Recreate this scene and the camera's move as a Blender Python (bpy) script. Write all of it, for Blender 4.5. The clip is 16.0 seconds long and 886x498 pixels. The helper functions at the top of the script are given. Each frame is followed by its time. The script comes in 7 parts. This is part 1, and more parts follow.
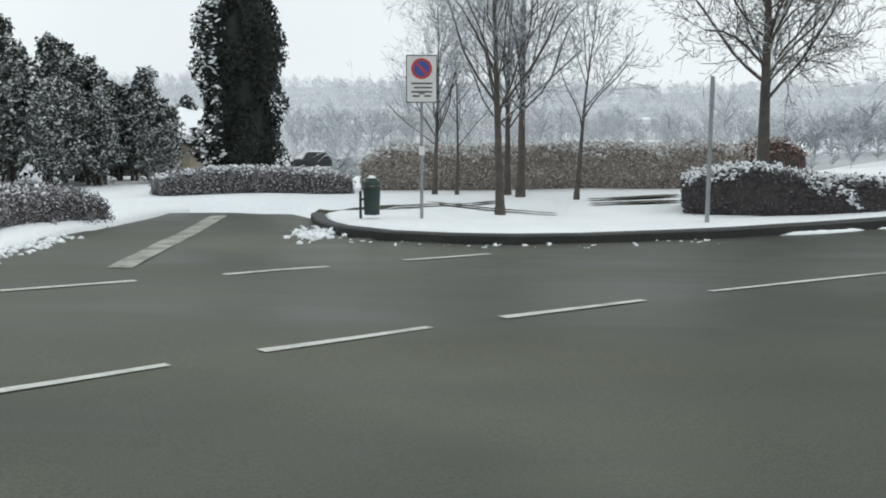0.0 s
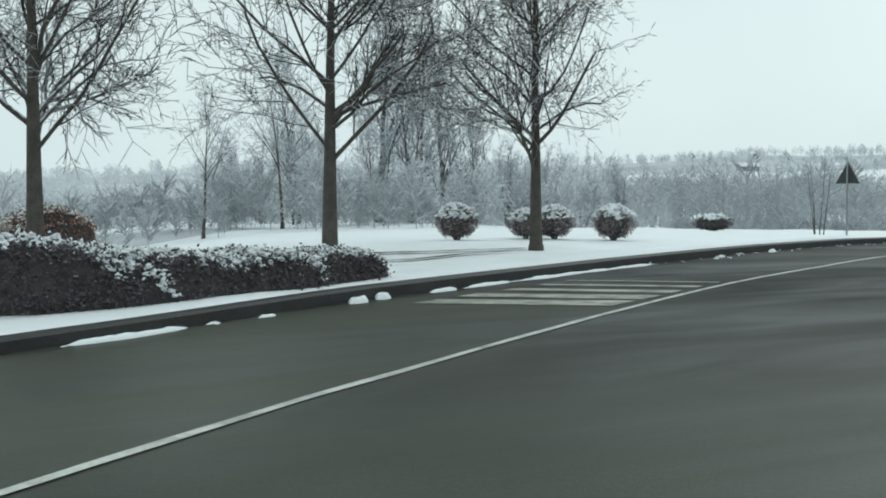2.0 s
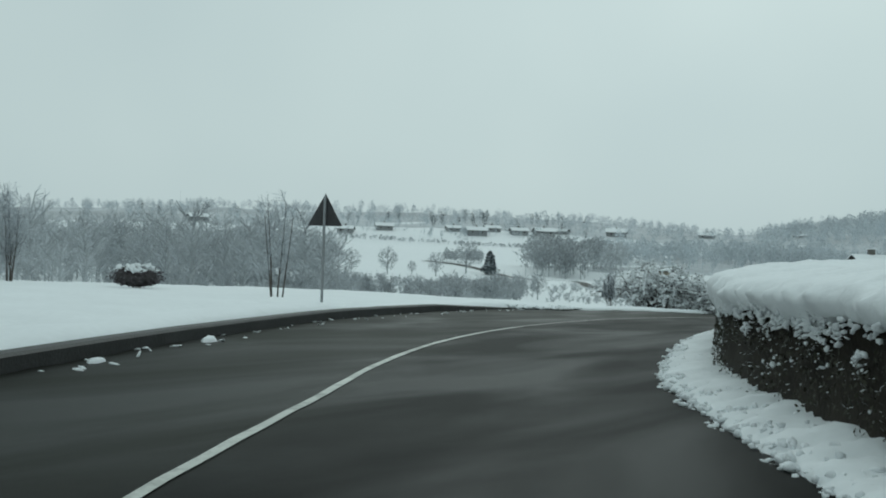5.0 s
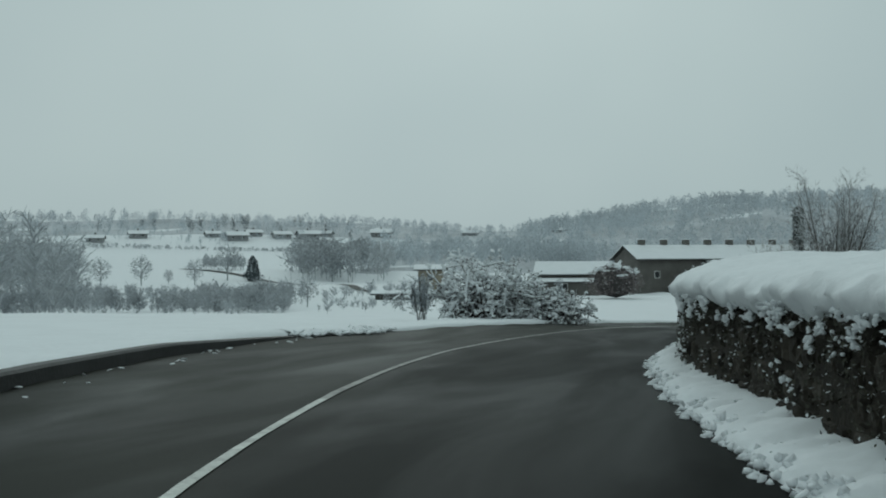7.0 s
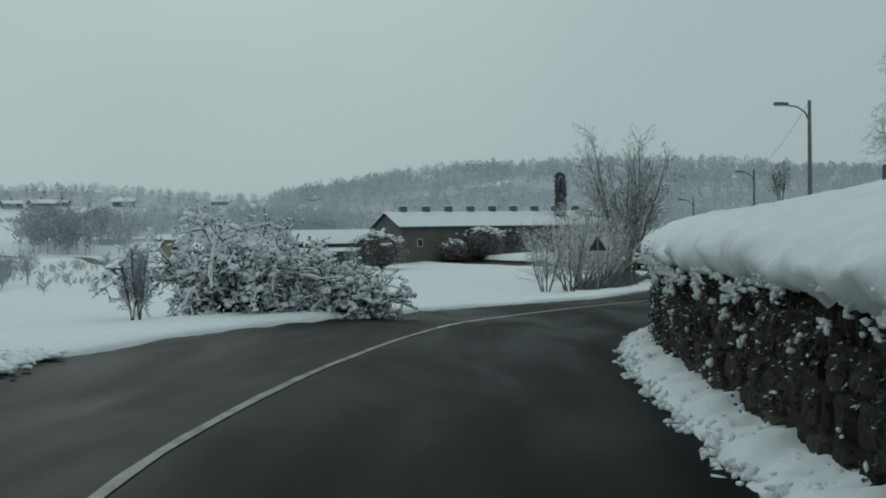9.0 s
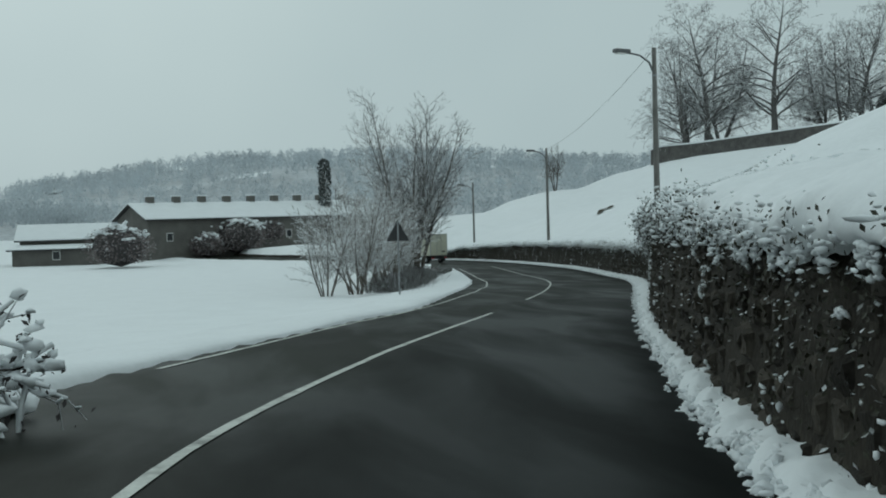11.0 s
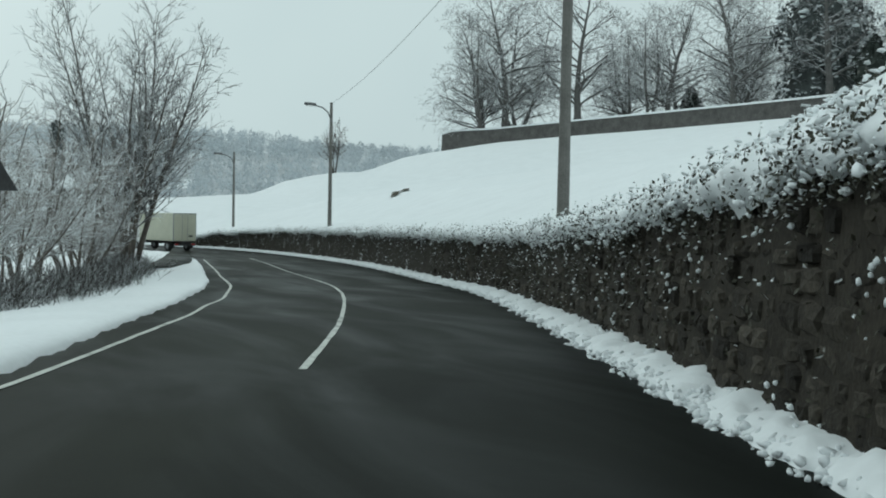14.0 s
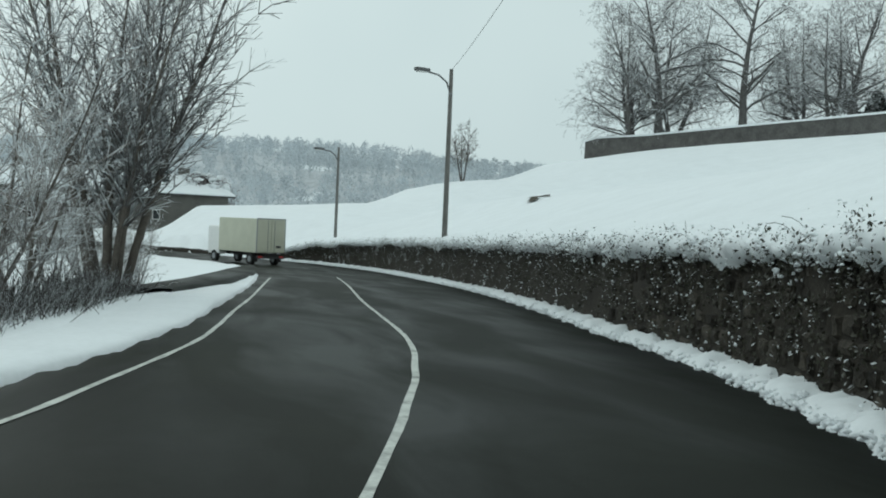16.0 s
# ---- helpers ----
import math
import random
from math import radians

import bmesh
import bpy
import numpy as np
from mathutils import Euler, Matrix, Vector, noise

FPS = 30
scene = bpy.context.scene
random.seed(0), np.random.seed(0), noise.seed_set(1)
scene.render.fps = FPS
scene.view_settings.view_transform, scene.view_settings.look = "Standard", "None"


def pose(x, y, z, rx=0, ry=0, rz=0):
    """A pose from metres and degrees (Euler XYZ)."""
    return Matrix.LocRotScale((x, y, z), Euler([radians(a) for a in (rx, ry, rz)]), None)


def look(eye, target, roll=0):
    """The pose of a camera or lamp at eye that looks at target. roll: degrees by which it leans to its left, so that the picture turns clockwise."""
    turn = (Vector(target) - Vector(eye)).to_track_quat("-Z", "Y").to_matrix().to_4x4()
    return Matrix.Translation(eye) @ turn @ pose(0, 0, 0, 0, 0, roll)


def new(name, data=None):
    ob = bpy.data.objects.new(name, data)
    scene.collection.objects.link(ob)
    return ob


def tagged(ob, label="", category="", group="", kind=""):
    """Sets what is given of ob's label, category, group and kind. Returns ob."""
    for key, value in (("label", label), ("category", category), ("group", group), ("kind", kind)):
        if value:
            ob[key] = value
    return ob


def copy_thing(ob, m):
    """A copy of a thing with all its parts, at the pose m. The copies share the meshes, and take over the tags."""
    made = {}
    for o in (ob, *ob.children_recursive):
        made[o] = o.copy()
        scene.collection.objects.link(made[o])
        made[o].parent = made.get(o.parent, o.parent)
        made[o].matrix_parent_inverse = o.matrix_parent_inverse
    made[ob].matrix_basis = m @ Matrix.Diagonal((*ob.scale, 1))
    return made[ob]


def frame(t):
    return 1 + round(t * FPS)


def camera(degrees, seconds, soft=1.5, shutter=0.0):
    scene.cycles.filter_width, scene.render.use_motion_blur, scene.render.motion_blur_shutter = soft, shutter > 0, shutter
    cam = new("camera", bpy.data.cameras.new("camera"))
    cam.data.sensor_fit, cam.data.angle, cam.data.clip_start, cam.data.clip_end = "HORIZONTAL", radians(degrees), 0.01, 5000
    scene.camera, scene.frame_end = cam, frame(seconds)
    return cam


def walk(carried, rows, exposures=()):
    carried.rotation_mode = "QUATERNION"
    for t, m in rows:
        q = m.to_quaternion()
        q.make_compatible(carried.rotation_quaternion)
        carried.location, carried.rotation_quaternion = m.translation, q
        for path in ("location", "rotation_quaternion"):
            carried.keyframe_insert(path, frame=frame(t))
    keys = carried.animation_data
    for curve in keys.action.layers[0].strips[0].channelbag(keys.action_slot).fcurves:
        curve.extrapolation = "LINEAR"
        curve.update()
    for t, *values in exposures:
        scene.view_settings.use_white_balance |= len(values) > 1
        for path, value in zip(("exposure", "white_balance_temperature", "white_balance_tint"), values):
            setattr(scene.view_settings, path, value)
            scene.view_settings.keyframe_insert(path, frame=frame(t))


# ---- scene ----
cam = camera(42.7, 16.0, soft=1.9)
PATH = [
    (0, (-0.013, 0.008, 1.273), (-0.017, 9.935, 0.064), 0.08),
    (0.5, (0.098, 1.185, 1.147), (1.392, 11.033, -0.015), 0.33),
    (1, (0.430, 2.534, 1.036), (3.099, 12.099, -0.137), -0.23),
    (1.5, (1.031, 4.113, 0.941), (5.221, 13.138, -0.061), -0.19),
    (2, (1.869, 5.884, 0.822), (7.559, 14.096, 0.375), -0.19),
    (2.5, (3.197, 7.619, 0.733), (10.047, 14.895, 0.349), 0.24),
    (3, (4.611, 9.047, 0.709), (12.265, 15.470, 0.316), 0.31),
    (3.5, (6.304, 10.459, 0.693), (14.420, 16.293, 0.411), 0.83),
    (4, (8.010, 11.534, 0.736), (16.403, 16.967, 0.532), 1.00),
    (4.2, (8.769, 12.067, 0.724), (17.255, 17.354, 0.553), 1.43),
    (6.3, (19.519, 17.976, 0.638), (28.874, 21.501, 0.904), -0.03),
    (6.5, (20.507, 18.436, 0.626), (29.942, 21.742, 0.852), -0.25),
    (7, (23.037, 19.530, 0.594), (32.646, 22.297, 0.714), -0.30),
    (7.5, (26.025, 20.575, 0.579), (35.771, 22.812, 0.581), -0.61),
    (8, (29.021, 21.437, 0.541), (38.878, 23.117, 0.448), -0.69),
    (8.5, (31.683, 22.036, 0.506), (41.616, 23.176, 0.347), -0.76),
    (9, (34.284, 22.425, 0.446), (44.263, 23.052, 0.277), -0.78),
    (9.2, (35.377, 22.553, 0.411), (45.367, 22.982, 0.247), -0.63),
    (11.3, (49.500, 22.835, 0.100), (59.326, 21.000, -0.204), -1.49),
    (11.5, (50.853, 22.686, 0.049), (60.630, 20.610, -0.270), -1.29),
    (12, (54.247, 22.124, -0.088), (63.875, 19.446, -0.448), -0.51),
    (12.5, (57.679, 21.415, -0.236), (67.143, 18.204, -0.593), 0.01),
    (13, (61.201, 20.442, -0.382), (70.533, 16.865, -0.722), 0.36),
    (13.5, (64.798, 19.319, -0.535), (74.107, 15.683, -0.878), 0.65),
    (14, (68.346, 18.216, -0.705), (77.732, 14.783, -1.050), 1.15),
    (14.5, (72.277, 17.004, -0.842), (81.763, 13.854, -1.147), 1.74),
    (15, (76.244, 15.789, -0.984), (85.814, 12.898, -1.214), 2.13),
    (15.5, (80.296, 14.573, -1.120), (89.948, 11.965, -1.316), 2.29),
    (16, (84.529, 13.319, -1.269), (94.255, 11.003, -1.478), 2.45),
]

EXPOSURES = [(0, 0.16, 6250, 10), (1.0, 0.1, 6250, 9), (2.0, -0.08, 5950, 0), (3.0, -0.22, 5900, -3), (4.2, -0.43, 5850, -5), (6.3, -0.82, 5800, -5), (9.2, -0.95, 5800, -4), (11.3, -0.68, 5800, -4), (13.0, -0.43, 5850, -4), (14.0, -0.33, 5900, -3), (16.0, -0.27, 5950, -2)]
walk(cam, [(t, look(eye, target, roll)) for t, eye, target, roll in PATH], EXPOSURES)

# ---- light: overcast winter sky, weak wide sun ----
world = bpy.data.worlds.new("sky")
scene.world = world
world.use_nodes = True
wn, wl = world.node_tree.nodes, world.node_tree.links
sky = wn.new("ShaderNodeTexSky")
sky.sky_type, sky.sun_disc = "NISHITA", False
sky.sun_elevation, sky.sun_rotation = radians(32), radians(75)
sky.dust_density, sky.air_density = 4.0, 1.5
hsv = wn.new("ShaderNodeHueSaturation")
hsv.inputs["Saturation"].default_value = 0.25
wl.new(sky.outputs["Color"], hsv.inputs["Color"])
veil = wn.new("ShaderNodeMix")
veil.data_type = "RGBA"
veil.inputs["Factor"].default_value = 0.93
wl.new(hsv.outputs["Color"], veil.inputs["A"])
# soft uneven cloud
cloud, cloud_rng, cloud_mix, coord = wn.new("ShaderNodeTexNoise"), wn.new("ShaderNodeMapRange"), wn.new("ShaderNodeMix"), wn.new("ShaderNodeTexCoord")
cloud.inputs["Scale"].default_value, cloud.inputs["Detail"].default_value = 2.2, 3
wl.new(coord.outputs["Generated"], cloud.inputs["Vector"])
wl.new(cloud.outputs["Fac"], cloud_rng.inputs["Value"])
cloud_rng.inputs["From Min"].default_value, cloud_rng.inputs["From Max"].default_value = 0.3, 0.7
cloud_mix.data_type = "RGBA"
cloud_mix.inputs["A"].default_value = (8.1, 8.65, 8.65, 1)
cloud_mix.inputs["B"].default_value = (9.7, 10.05, 9.75, 1)
wl.new(cloud_rng.outputs["Result"], cloud_mix.inputs["Factor"])
thick_dot, thick_rng, thick_mix = wn.new("ShaderNodeVectorMath"), wn.new("ShaderNodeMapRange"), wn.new("ShaderNodeMix")
thick_dot.operation = "DOT_PRODUCT"
thick_dot.inputs[1].default_value = (0.93, -0.34, 0.12)
wl.new(coord.outputs["Generated"], thick_dot.inputs[0])
wl.new(thick_dot.outputs["Value"], thick_rng.inputs["Value"])
thick_rng.inputs["From Min"].default_value, thick_rng.inputs["From Max"].default_value = 0.82, 1.0
thick_mix.data_type, thick_mix.blend_type = "RGBA", "MULTIPLY"
thick_mix.inputs["B"].default_value = (0.9, 0.92, 0.93, 1)
wl.new(thick_rng.outputs["Result"], thick_mix.inputs["Factor"])
wl.new(cloud_mix.outputs["Result"], thick_mix.inputs["A"])
wl.new(thick_mix.outputs["Result"], veil.inputs["B"])
wl.new(veil.outputs["Result"], wn["Background"].inputs["Color"])
wn["Background"].inputs["Strength"].default_value = 0.095
sun = new("sun", bpy.data.lights.new("sun", "SUN"))
sun.data.energy, sun.data.angle, sun.data.color = 0.5, radians(25), (1, 0.96, 0.9)
sun.matrix_world = look((60, 25, 40), (0, 0, 0))

# ---- materials ----


def mat(name, color, rough=0.8, vary=0.25, scale=6.0, fine=40.0, bump=0.3, spec=0.4, metal=0.0, dist=0.02):
    m = bpy.data.materials.new(name)
    m.use_nodes = True
    n, l = m.node_tree.nodes, m.node_tree.links
    b = n["Principled BSDF"]
    geo = n.new("ShaderNodeNewGeometry")
    n1, n2 = n.new("ShaderNodeTexNoise"), n.new("ShaderNodeTexNoise")
    n1.inputs["Scale"].default_value, n1.inputs["Detail"].default_value = scale, 4
    n2.inputs["Scale"].default_value, n2.inputs["Detail"].default_value = fine, 3
    l.new(geo.outputs["Position"], n1.inputs["Vector"])
    l.new(geo.outputs["Position"], n2.inputs["Vector"])
    add = n.new("ShaderNodeMath")
    add.operation = "ADD"
    l.new(n1.outputs["Fac"], add.inputs[0])
    l.new(n2.outputs["Fac"], add.inputs[1])
    rng = n.new("ShaderNodeMapRange")
    rng.inputs["From Min"].default_value, rng.inputs["From Max"].default_value = 0.7, 1.3
    rng.inputs["To Min"].default_value, rng.inputs["To Max"].default_value = 1 - vary, 1 + vary
    l.new(add.outputs[0], rng.inputs["Value"])
    mul = n.new("ShaderNodeMix")
    mul.data_type, mul.blend_type = "RGBA", "MULTIPLY"
    mul.inputs["Factor"].default_value = 1
    mul.inputs["A"].default_value = (*color, 1)
    l.new(rng.outputs["Result"], mul.inputs["B"])
    l.new(mul.outputs["Result"], b.inputs["Base Color"])
    b.inputs["Roughness"].default_value, b.inputs["Metallic"].default_value = rough, metal
    b.inputs["Specular IOR Level"].default_value = spec
    if bump:
        bm_ = n.new("ShaderNodeBump")
        bm_.inputs["Strength"].default_value, bm_.inputs["Distance"].default_value = bump, dist
        l.new(add.outputs[0], bm_.inputs["Height"])
        l.new(bm_.outputs["Normal"], b.inputs["Normal"])
    return m


def snowy(m, low=0.25, high=0.6, spread=0.5, scale=9.0, snow=(0.84, 0.87, 0.89)):
    """Snow that lies on the upward faces of a material, broken by noise."""
    n, l = m.node_tree.nodes, m.node_tree.links
    b = n["Principled BSDF"]
    src = b.inputs["Base Color"].links[0].from_socket
    geo, sep, tex = n.new("ShaderNodeNewGeometry"), n.new("ShaderNodeSeparateXYZ"), n.new("ShaderNodeTexNoise")
    tex.inputs["Scale"].default_value = scale
    l.new(geo.outputs["Position"], tex.inputs["Vector"])
    l.new(geo.outputs["Normal"], sep.inputs[0])
    mad = n.new("ShaderNodeMath")
    mad.operation = "MULTIPLY_ADD"
    mad.inputs[1].default_value = spread * 2
    l.new(tex.outputs["Fac"], mad.inputs[0])
    sub = n.new("ShaderNodeMath")
    sub.operation = "SUBTRACT"
    sub.inputs[1].default_value = spread
    l.new(sep.outputs["Z"], sub.inputs[0])
    l.new(sub.outputs[0], mad.inputs[2])
    ramp = n.new("ShaderNodeMapRange")
    ramp.inputs["From Min"].default_value, ramp.inputs["From Max"].default_value = low, high
    l.new(mad.outputs[0], ramp.inputs["Value"])
    mix = n.new("ShaderNodeMix")
    mix.data_type = "RGBA"
    l.new(ramp.outputs["Result"], mix.inputs["Factor"])
    l.new(src, mix.inputs["A"])
    mix.inputs["B"].default_value = (*snow, 1)
    l.new(mix.outputs["Result"], b.inputs["Base Color"])
    return m


SNOW = mat("snow", (0.84, 0.865, 0.88), 0.75, 0.04, 0.8, 9.0, 0.35, 0.25, dist=0.03)
ASPHALT = mat("wet_asphalt", (0.09, 0.094, 0.071), 0.5, 0.4, 0.28, 70.0, 0.25, 0.11, dist=0.006)
an, al = ASPHALT.node_tree.nodes, ASPHALT.node_tree.links
# the old pale surface of the junction gives way to newer, darker and wetter asphalt down the hill
apos, asep, arng, amix = an.new("ShaderNodeNewGeometry"), an.new("ShaderNodeSeparateXYZ"), an.new("ShaderNodeMapRange"), an.new("ShaderNodeMix")
amix.data_type, amix.blend_type = "RGBA", "MULTIPLY"
al.new(apos.outputs["Position"], asep.inputs[0])
al.new(asep.outputs["X"], arng.inputs["Value"])
arng.inputs["From Min"].default_value, arng.inputs["From Max"].default_value = 1.0, 15.0
amix.inputs["B"].default_value = (0.158, 0.17, 0.16, 1)
al.new(arng.outputs["Result"], amix.inputs["Factor"])
asrc = an["Principled BSDF"].inputs["Base Color"].links[0].from_socket
al.new(asrc, amix.inputs["A"])
# damp and worn patches, drawn out along the road
amap, apat, aprng, apmix = an.new("ShaderNodeMapping"), an.new("ShaderNodeTexNoise"), an.new("ShaderNodeMapRange"), an.new("ShaderNodeMix")
amap.inputs["Scale"].default_value = (0.18, 0.75, 1)
al.new(apos.outputs["Position"], amap.inputs["Vector"])
al.new(amap.outputs["Vector"], apat.inputs["Vector"])
apat.inputs["Scale"].default_value, apat.inputs["Detail"].default_value, apat.inputs["Distortion"].default_value = 1.0, 5, 0.6
al.new(apat.outputs["Fac"], aprng.inputs["Value"])
aprng.inputs["From Min"].default_value, aprng.inputs["From Max"].default_value = 0.38, 0.64
apmix.data_type, apmix.blend_type = "RGBA", "MULTIPLY"
apmix.inputs["B"].default_value = (0.6, 0.62, 0.64, 1)
al.new(aprng.outputs["Result"], apmix.inputs["Factor"])
al.new(amix.outputs["Result"], apmix.inputs["A"])
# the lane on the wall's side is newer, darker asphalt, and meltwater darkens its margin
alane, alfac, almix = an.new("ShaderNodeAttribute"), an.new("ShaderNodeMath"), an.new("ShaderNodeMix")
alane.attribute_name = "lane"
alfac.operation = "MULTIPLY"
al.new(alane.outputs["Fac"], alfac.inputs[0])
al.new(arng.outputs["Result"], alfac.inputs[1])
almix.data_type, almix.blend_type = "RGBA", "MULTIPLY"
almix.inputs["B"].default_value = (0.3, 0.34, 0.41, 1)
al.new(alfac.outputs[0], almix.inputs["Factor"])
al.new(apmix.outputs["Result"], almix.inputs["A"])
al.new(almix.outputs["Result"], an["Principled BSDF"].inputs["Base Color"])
arough, aspec = an.new("ShaderNodeMapRange"), an.new("ShaderNodeMapRange")
al.new(aprng.outputs["Result"], arough.inputs["Value"])
arough.inputs["To Min"].default_value, arough.inputs["To Max"].default_value = 0.6, 0.42
al.new(arough.outputs["Result"], an["Principled BSDF"].inputs["Roughness"])
al.new(arng.outputs["Result"], aspec.inputs["Value"])
aspec.inputs["To Min"].default_value, aspec.inputs["To Max"].default_value = 0.22, 0.045
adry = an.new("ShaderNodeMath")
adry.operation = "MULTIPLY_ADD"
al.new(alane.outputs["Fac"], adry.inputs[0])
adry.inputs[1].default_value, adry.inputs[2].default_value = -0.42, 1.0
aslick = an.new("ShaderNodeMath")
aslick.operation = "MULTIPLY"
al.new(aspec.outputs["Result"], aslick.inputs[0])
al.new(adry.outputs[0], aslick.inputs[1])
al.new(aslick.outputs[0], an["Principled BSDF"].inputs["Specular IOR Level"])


def worn(m, low, high, under=(0.03, 0.03, 0.028)):
    """Paint that has worn through to the asphalt in flecks."""
    n, l = m.node_tree.nodes, m.node_tree.links
    b = n["Principled BSDF"]
    src = b.inputs["Base Color"].links[0].from_socket
    geo, tex, rng, mix = n.new("ShaderNodeNewGeometry"), n.new("ShaderNodeTexNoise"), n.new("ShaderNodeMapRange"), n.new("ShaderNodeMix")
    tex.inputs["Scale"].default_value, tex.inputs["Detail"].default_value, tex.inputs["Roughness"].default_value = 2.6, 8, 0.7
    l.new(geo.outputs["Position"], tex.inputs["Vector"])
    l.new(tex.outputs["Fac"], rng.inputs["Value"])
    rng.inputs["From Min"].default_value, rng.inputs["From Max"].default_value = low, high
    mix.data_type = "RGBA"
    l.new(rng.outputs["Result"], mix.inputs["Factor"])
    l.new(src, mix.inputs["A"])
    mix.inputs["B"].default_value = (*under, 1)
    l.new(mix.outputs["Result"], b.inputs["Base Color"])
    return m


PAINT = worn(mat("worn_road_paint", (0.56, 0.57, 0.53), 0.55, 0.18, 3.0, 30.0, 0.1, 0.2), 0.5, 0.78, (0.07, 0.07, 0.065))
DULL = worn(mat("dull_road_paint", (0.3, 0.3, 0.28), 0.55, 0.22, 3.0, 30.0, 0.1, 0.2), 0.45, 0.72, (0.04, 0.04, 0.037))
FADED = worn(mat("faded_road_paint", (0.4, 0.4, 0.35), 0.6, 0.22, 3.0, 30.0, 0.1, 0.2), 0.42, 0.72, (0.07, 0.07, 0.06))
KERB = mat("wet_kerb_stone", (0.028, 0.028, 0.027), 0.6, 0.35, 2.0, 25.0)
BARK = snowy(mat("bark", (0.085, 0.075, 0.066), 0.9, 0.35, 6.0, 40.0, 0.5), 0.55, 0.8)
TWIG = snowy(mat("frosted_twigs", (0.085, 0.076, 0.07), 0.9, 0.3, 3.0, 20.0, 0), 0.0, 0.6, 0.35, 3.0)
FROST = snowy(mat("frosted_wood", (0.3, 0.32, 0.34), 0.9, 0.25, 0.4, 3.0, 0), -0.2, 0.8, 0.5, 1.0, (0.68, 0.72, 0.76))
# bark lightened to carry the haze in front of the hill trees
HILLBARK = snowy(mat("hazed_hill_bark", (0.13, 0.125, 0.12), 0.9, 0.35, 1.5, 12.0, 0.3), 0.5, 0.8)
# needle colour lightened for haze, with snow dusted on top
CEDAR = snowy(mat("hazed_dusted_needles", (0.07, 0.08, 0.078), 0.8, 0.4, 1.0, 8.0, 0), 0.5, 0.95, 0.5, 2.0, (0.7, 0.73, 0.76))
BENDBARK = snowy(mat("grey_brown_bark", (0.12, 0.105, 0.09), 0.9, 0.35, 4.0, 30.0, 0.4), 0.35, 0.8, 0.4, 3.0)
RIMETWIG = snowy(mat("snow_laden_twigs", (0.3, 0.28, 0.265), 0.9, 0.3, 3.0, 20.0, 0), -0.3, 0.4, 0.4, 2.0)
SCRUBTWIG = snowy(mat("snow_dusted_twigs", (0.2, 0.19, 0.185), 0.9, 0.3, 3.0, 20.0, 0), -0.2, 0.5, 0.4, 2.0)
RUSSET = snowy(mat("russet_hedge_leaves", (0.24, 0.13, 0.085), 0.8, 0.5, 5.0, 30.0, 0), 0.7, 1.15, 0.5, 14.0)
HEDGE = snowy(mat("hedge_leaves", (0.085, 0.074, 0.08), 0.8, 0.5, 5.0, 30.0, 0), 0.8, 1.25, 0.5, 14.0, (0.7, 0.7, 0.73))
IVY = snowy(mat("dark_ivy", (0.042, 0.041, 0.026), 0.6, 0.5, 5.0, 30.0, 0), 0.6, 0.9, 0.35, 5.0)
STONE = mat("dark_wall_stone", (0.03, 0.026, 0.02), 0.85, 0.45, 2.5, 22.0, 0.6, 0.15)


def vary_each(m, node, socket, low, high):
    """Brightness that differs from piece to piece."""
    n, l = m.node_tree.nodes, m.node_tree.links
    b = n["Principled BSDF"]
    src = b.inputs["Base Color"].links[0].from_socket
    info, rng, mul = n.new(node), n.new("ShaderNodeMapRange"), n.new("ShaderNodeMix")
    mul.data_type, mul.blend_type = "RGBA", "MULTIPLY"
    mul.inputs["Factor"].default_value = 1
    rng.inputs["To Min"].default_value, rng.inputs["To Max"].default_value = low, high
    l.new(info.outputs[socket], rng.inputs["Value"])
    l.new(src, mul.inputs["A"])
    l.new(rng.outputs["Result"], mul.inputs["B"])
    l.new(mul.outputs["Result"], b.inputs["Base Color"])
    return m


SINGLE_STONE = vary_each(mat("rubble_stone", (0.042, 0.037, 0.03), 0.85, 0.5, 3.0, 25.0, 0.7, 0.15), "ShaderNodeObjectInfo", "Random", 0.5, 1.7)
JOINED_STONE = vary_each(mat("rubble_stones", (0.042, 0.037, 0.03), 0.85, 0.5, 3.0, 25.0, 0.7, 0.15), "ShaderNodeNewGeometry", "Random Per Island", 0.5, 1.7)
METAL = mat("galvanised_steel", (0.28, 0.29, 0.3), 0.5, 0.15, 8.0, 60.0, 0.05, metal=0.5)
POLEMAT = mat("weathered_pole", (0.16, 0.155, 0.145), 0.85, 0.25, 3.0, 30.0, 0.2)
LEAF_EVERGREEN = snowy(mat("evergreen_leaves", (0.024, 0.032, 0.026), 0.7, 0.5, 3.0, 25.0, 0), 0.66, 1.0, 0.5, 6.0)
BROWN_HEDGE = snowy(mat("brown_hedge_leaves", (0.42, 0.37, 0.33), 0.8, 0.5, 5.0, 30.0, 0), 0.6, 1.1, 0.5, 14.0)
BUSH = snowy(mat("bush_leaves", (0.2, 0.17, 0.165), 0.8, 0.5, 5.0, 30.0, 0), 0.45, 1.0, 0.5, 14.0, (0.78, 0.79, 0.82))
FROSTHEDGE = snowy(mat("frosted_hedge_leaves", (0.21, 0.2, 0.212), 0.8, 0.4, 5.0, 30.0, 0), 0.35, 1.0, 0.5, 14.0, (0.72, 0.72, 0.75))
NEEDLES = snowy(mat("fir_needles", (0.055, 0.064, 0.055), 0.75, 0.5, 3.0, 25.0, 0), 0.2, 0.8, 0.5, 4.0, (0.75, 0.78, 0.8))
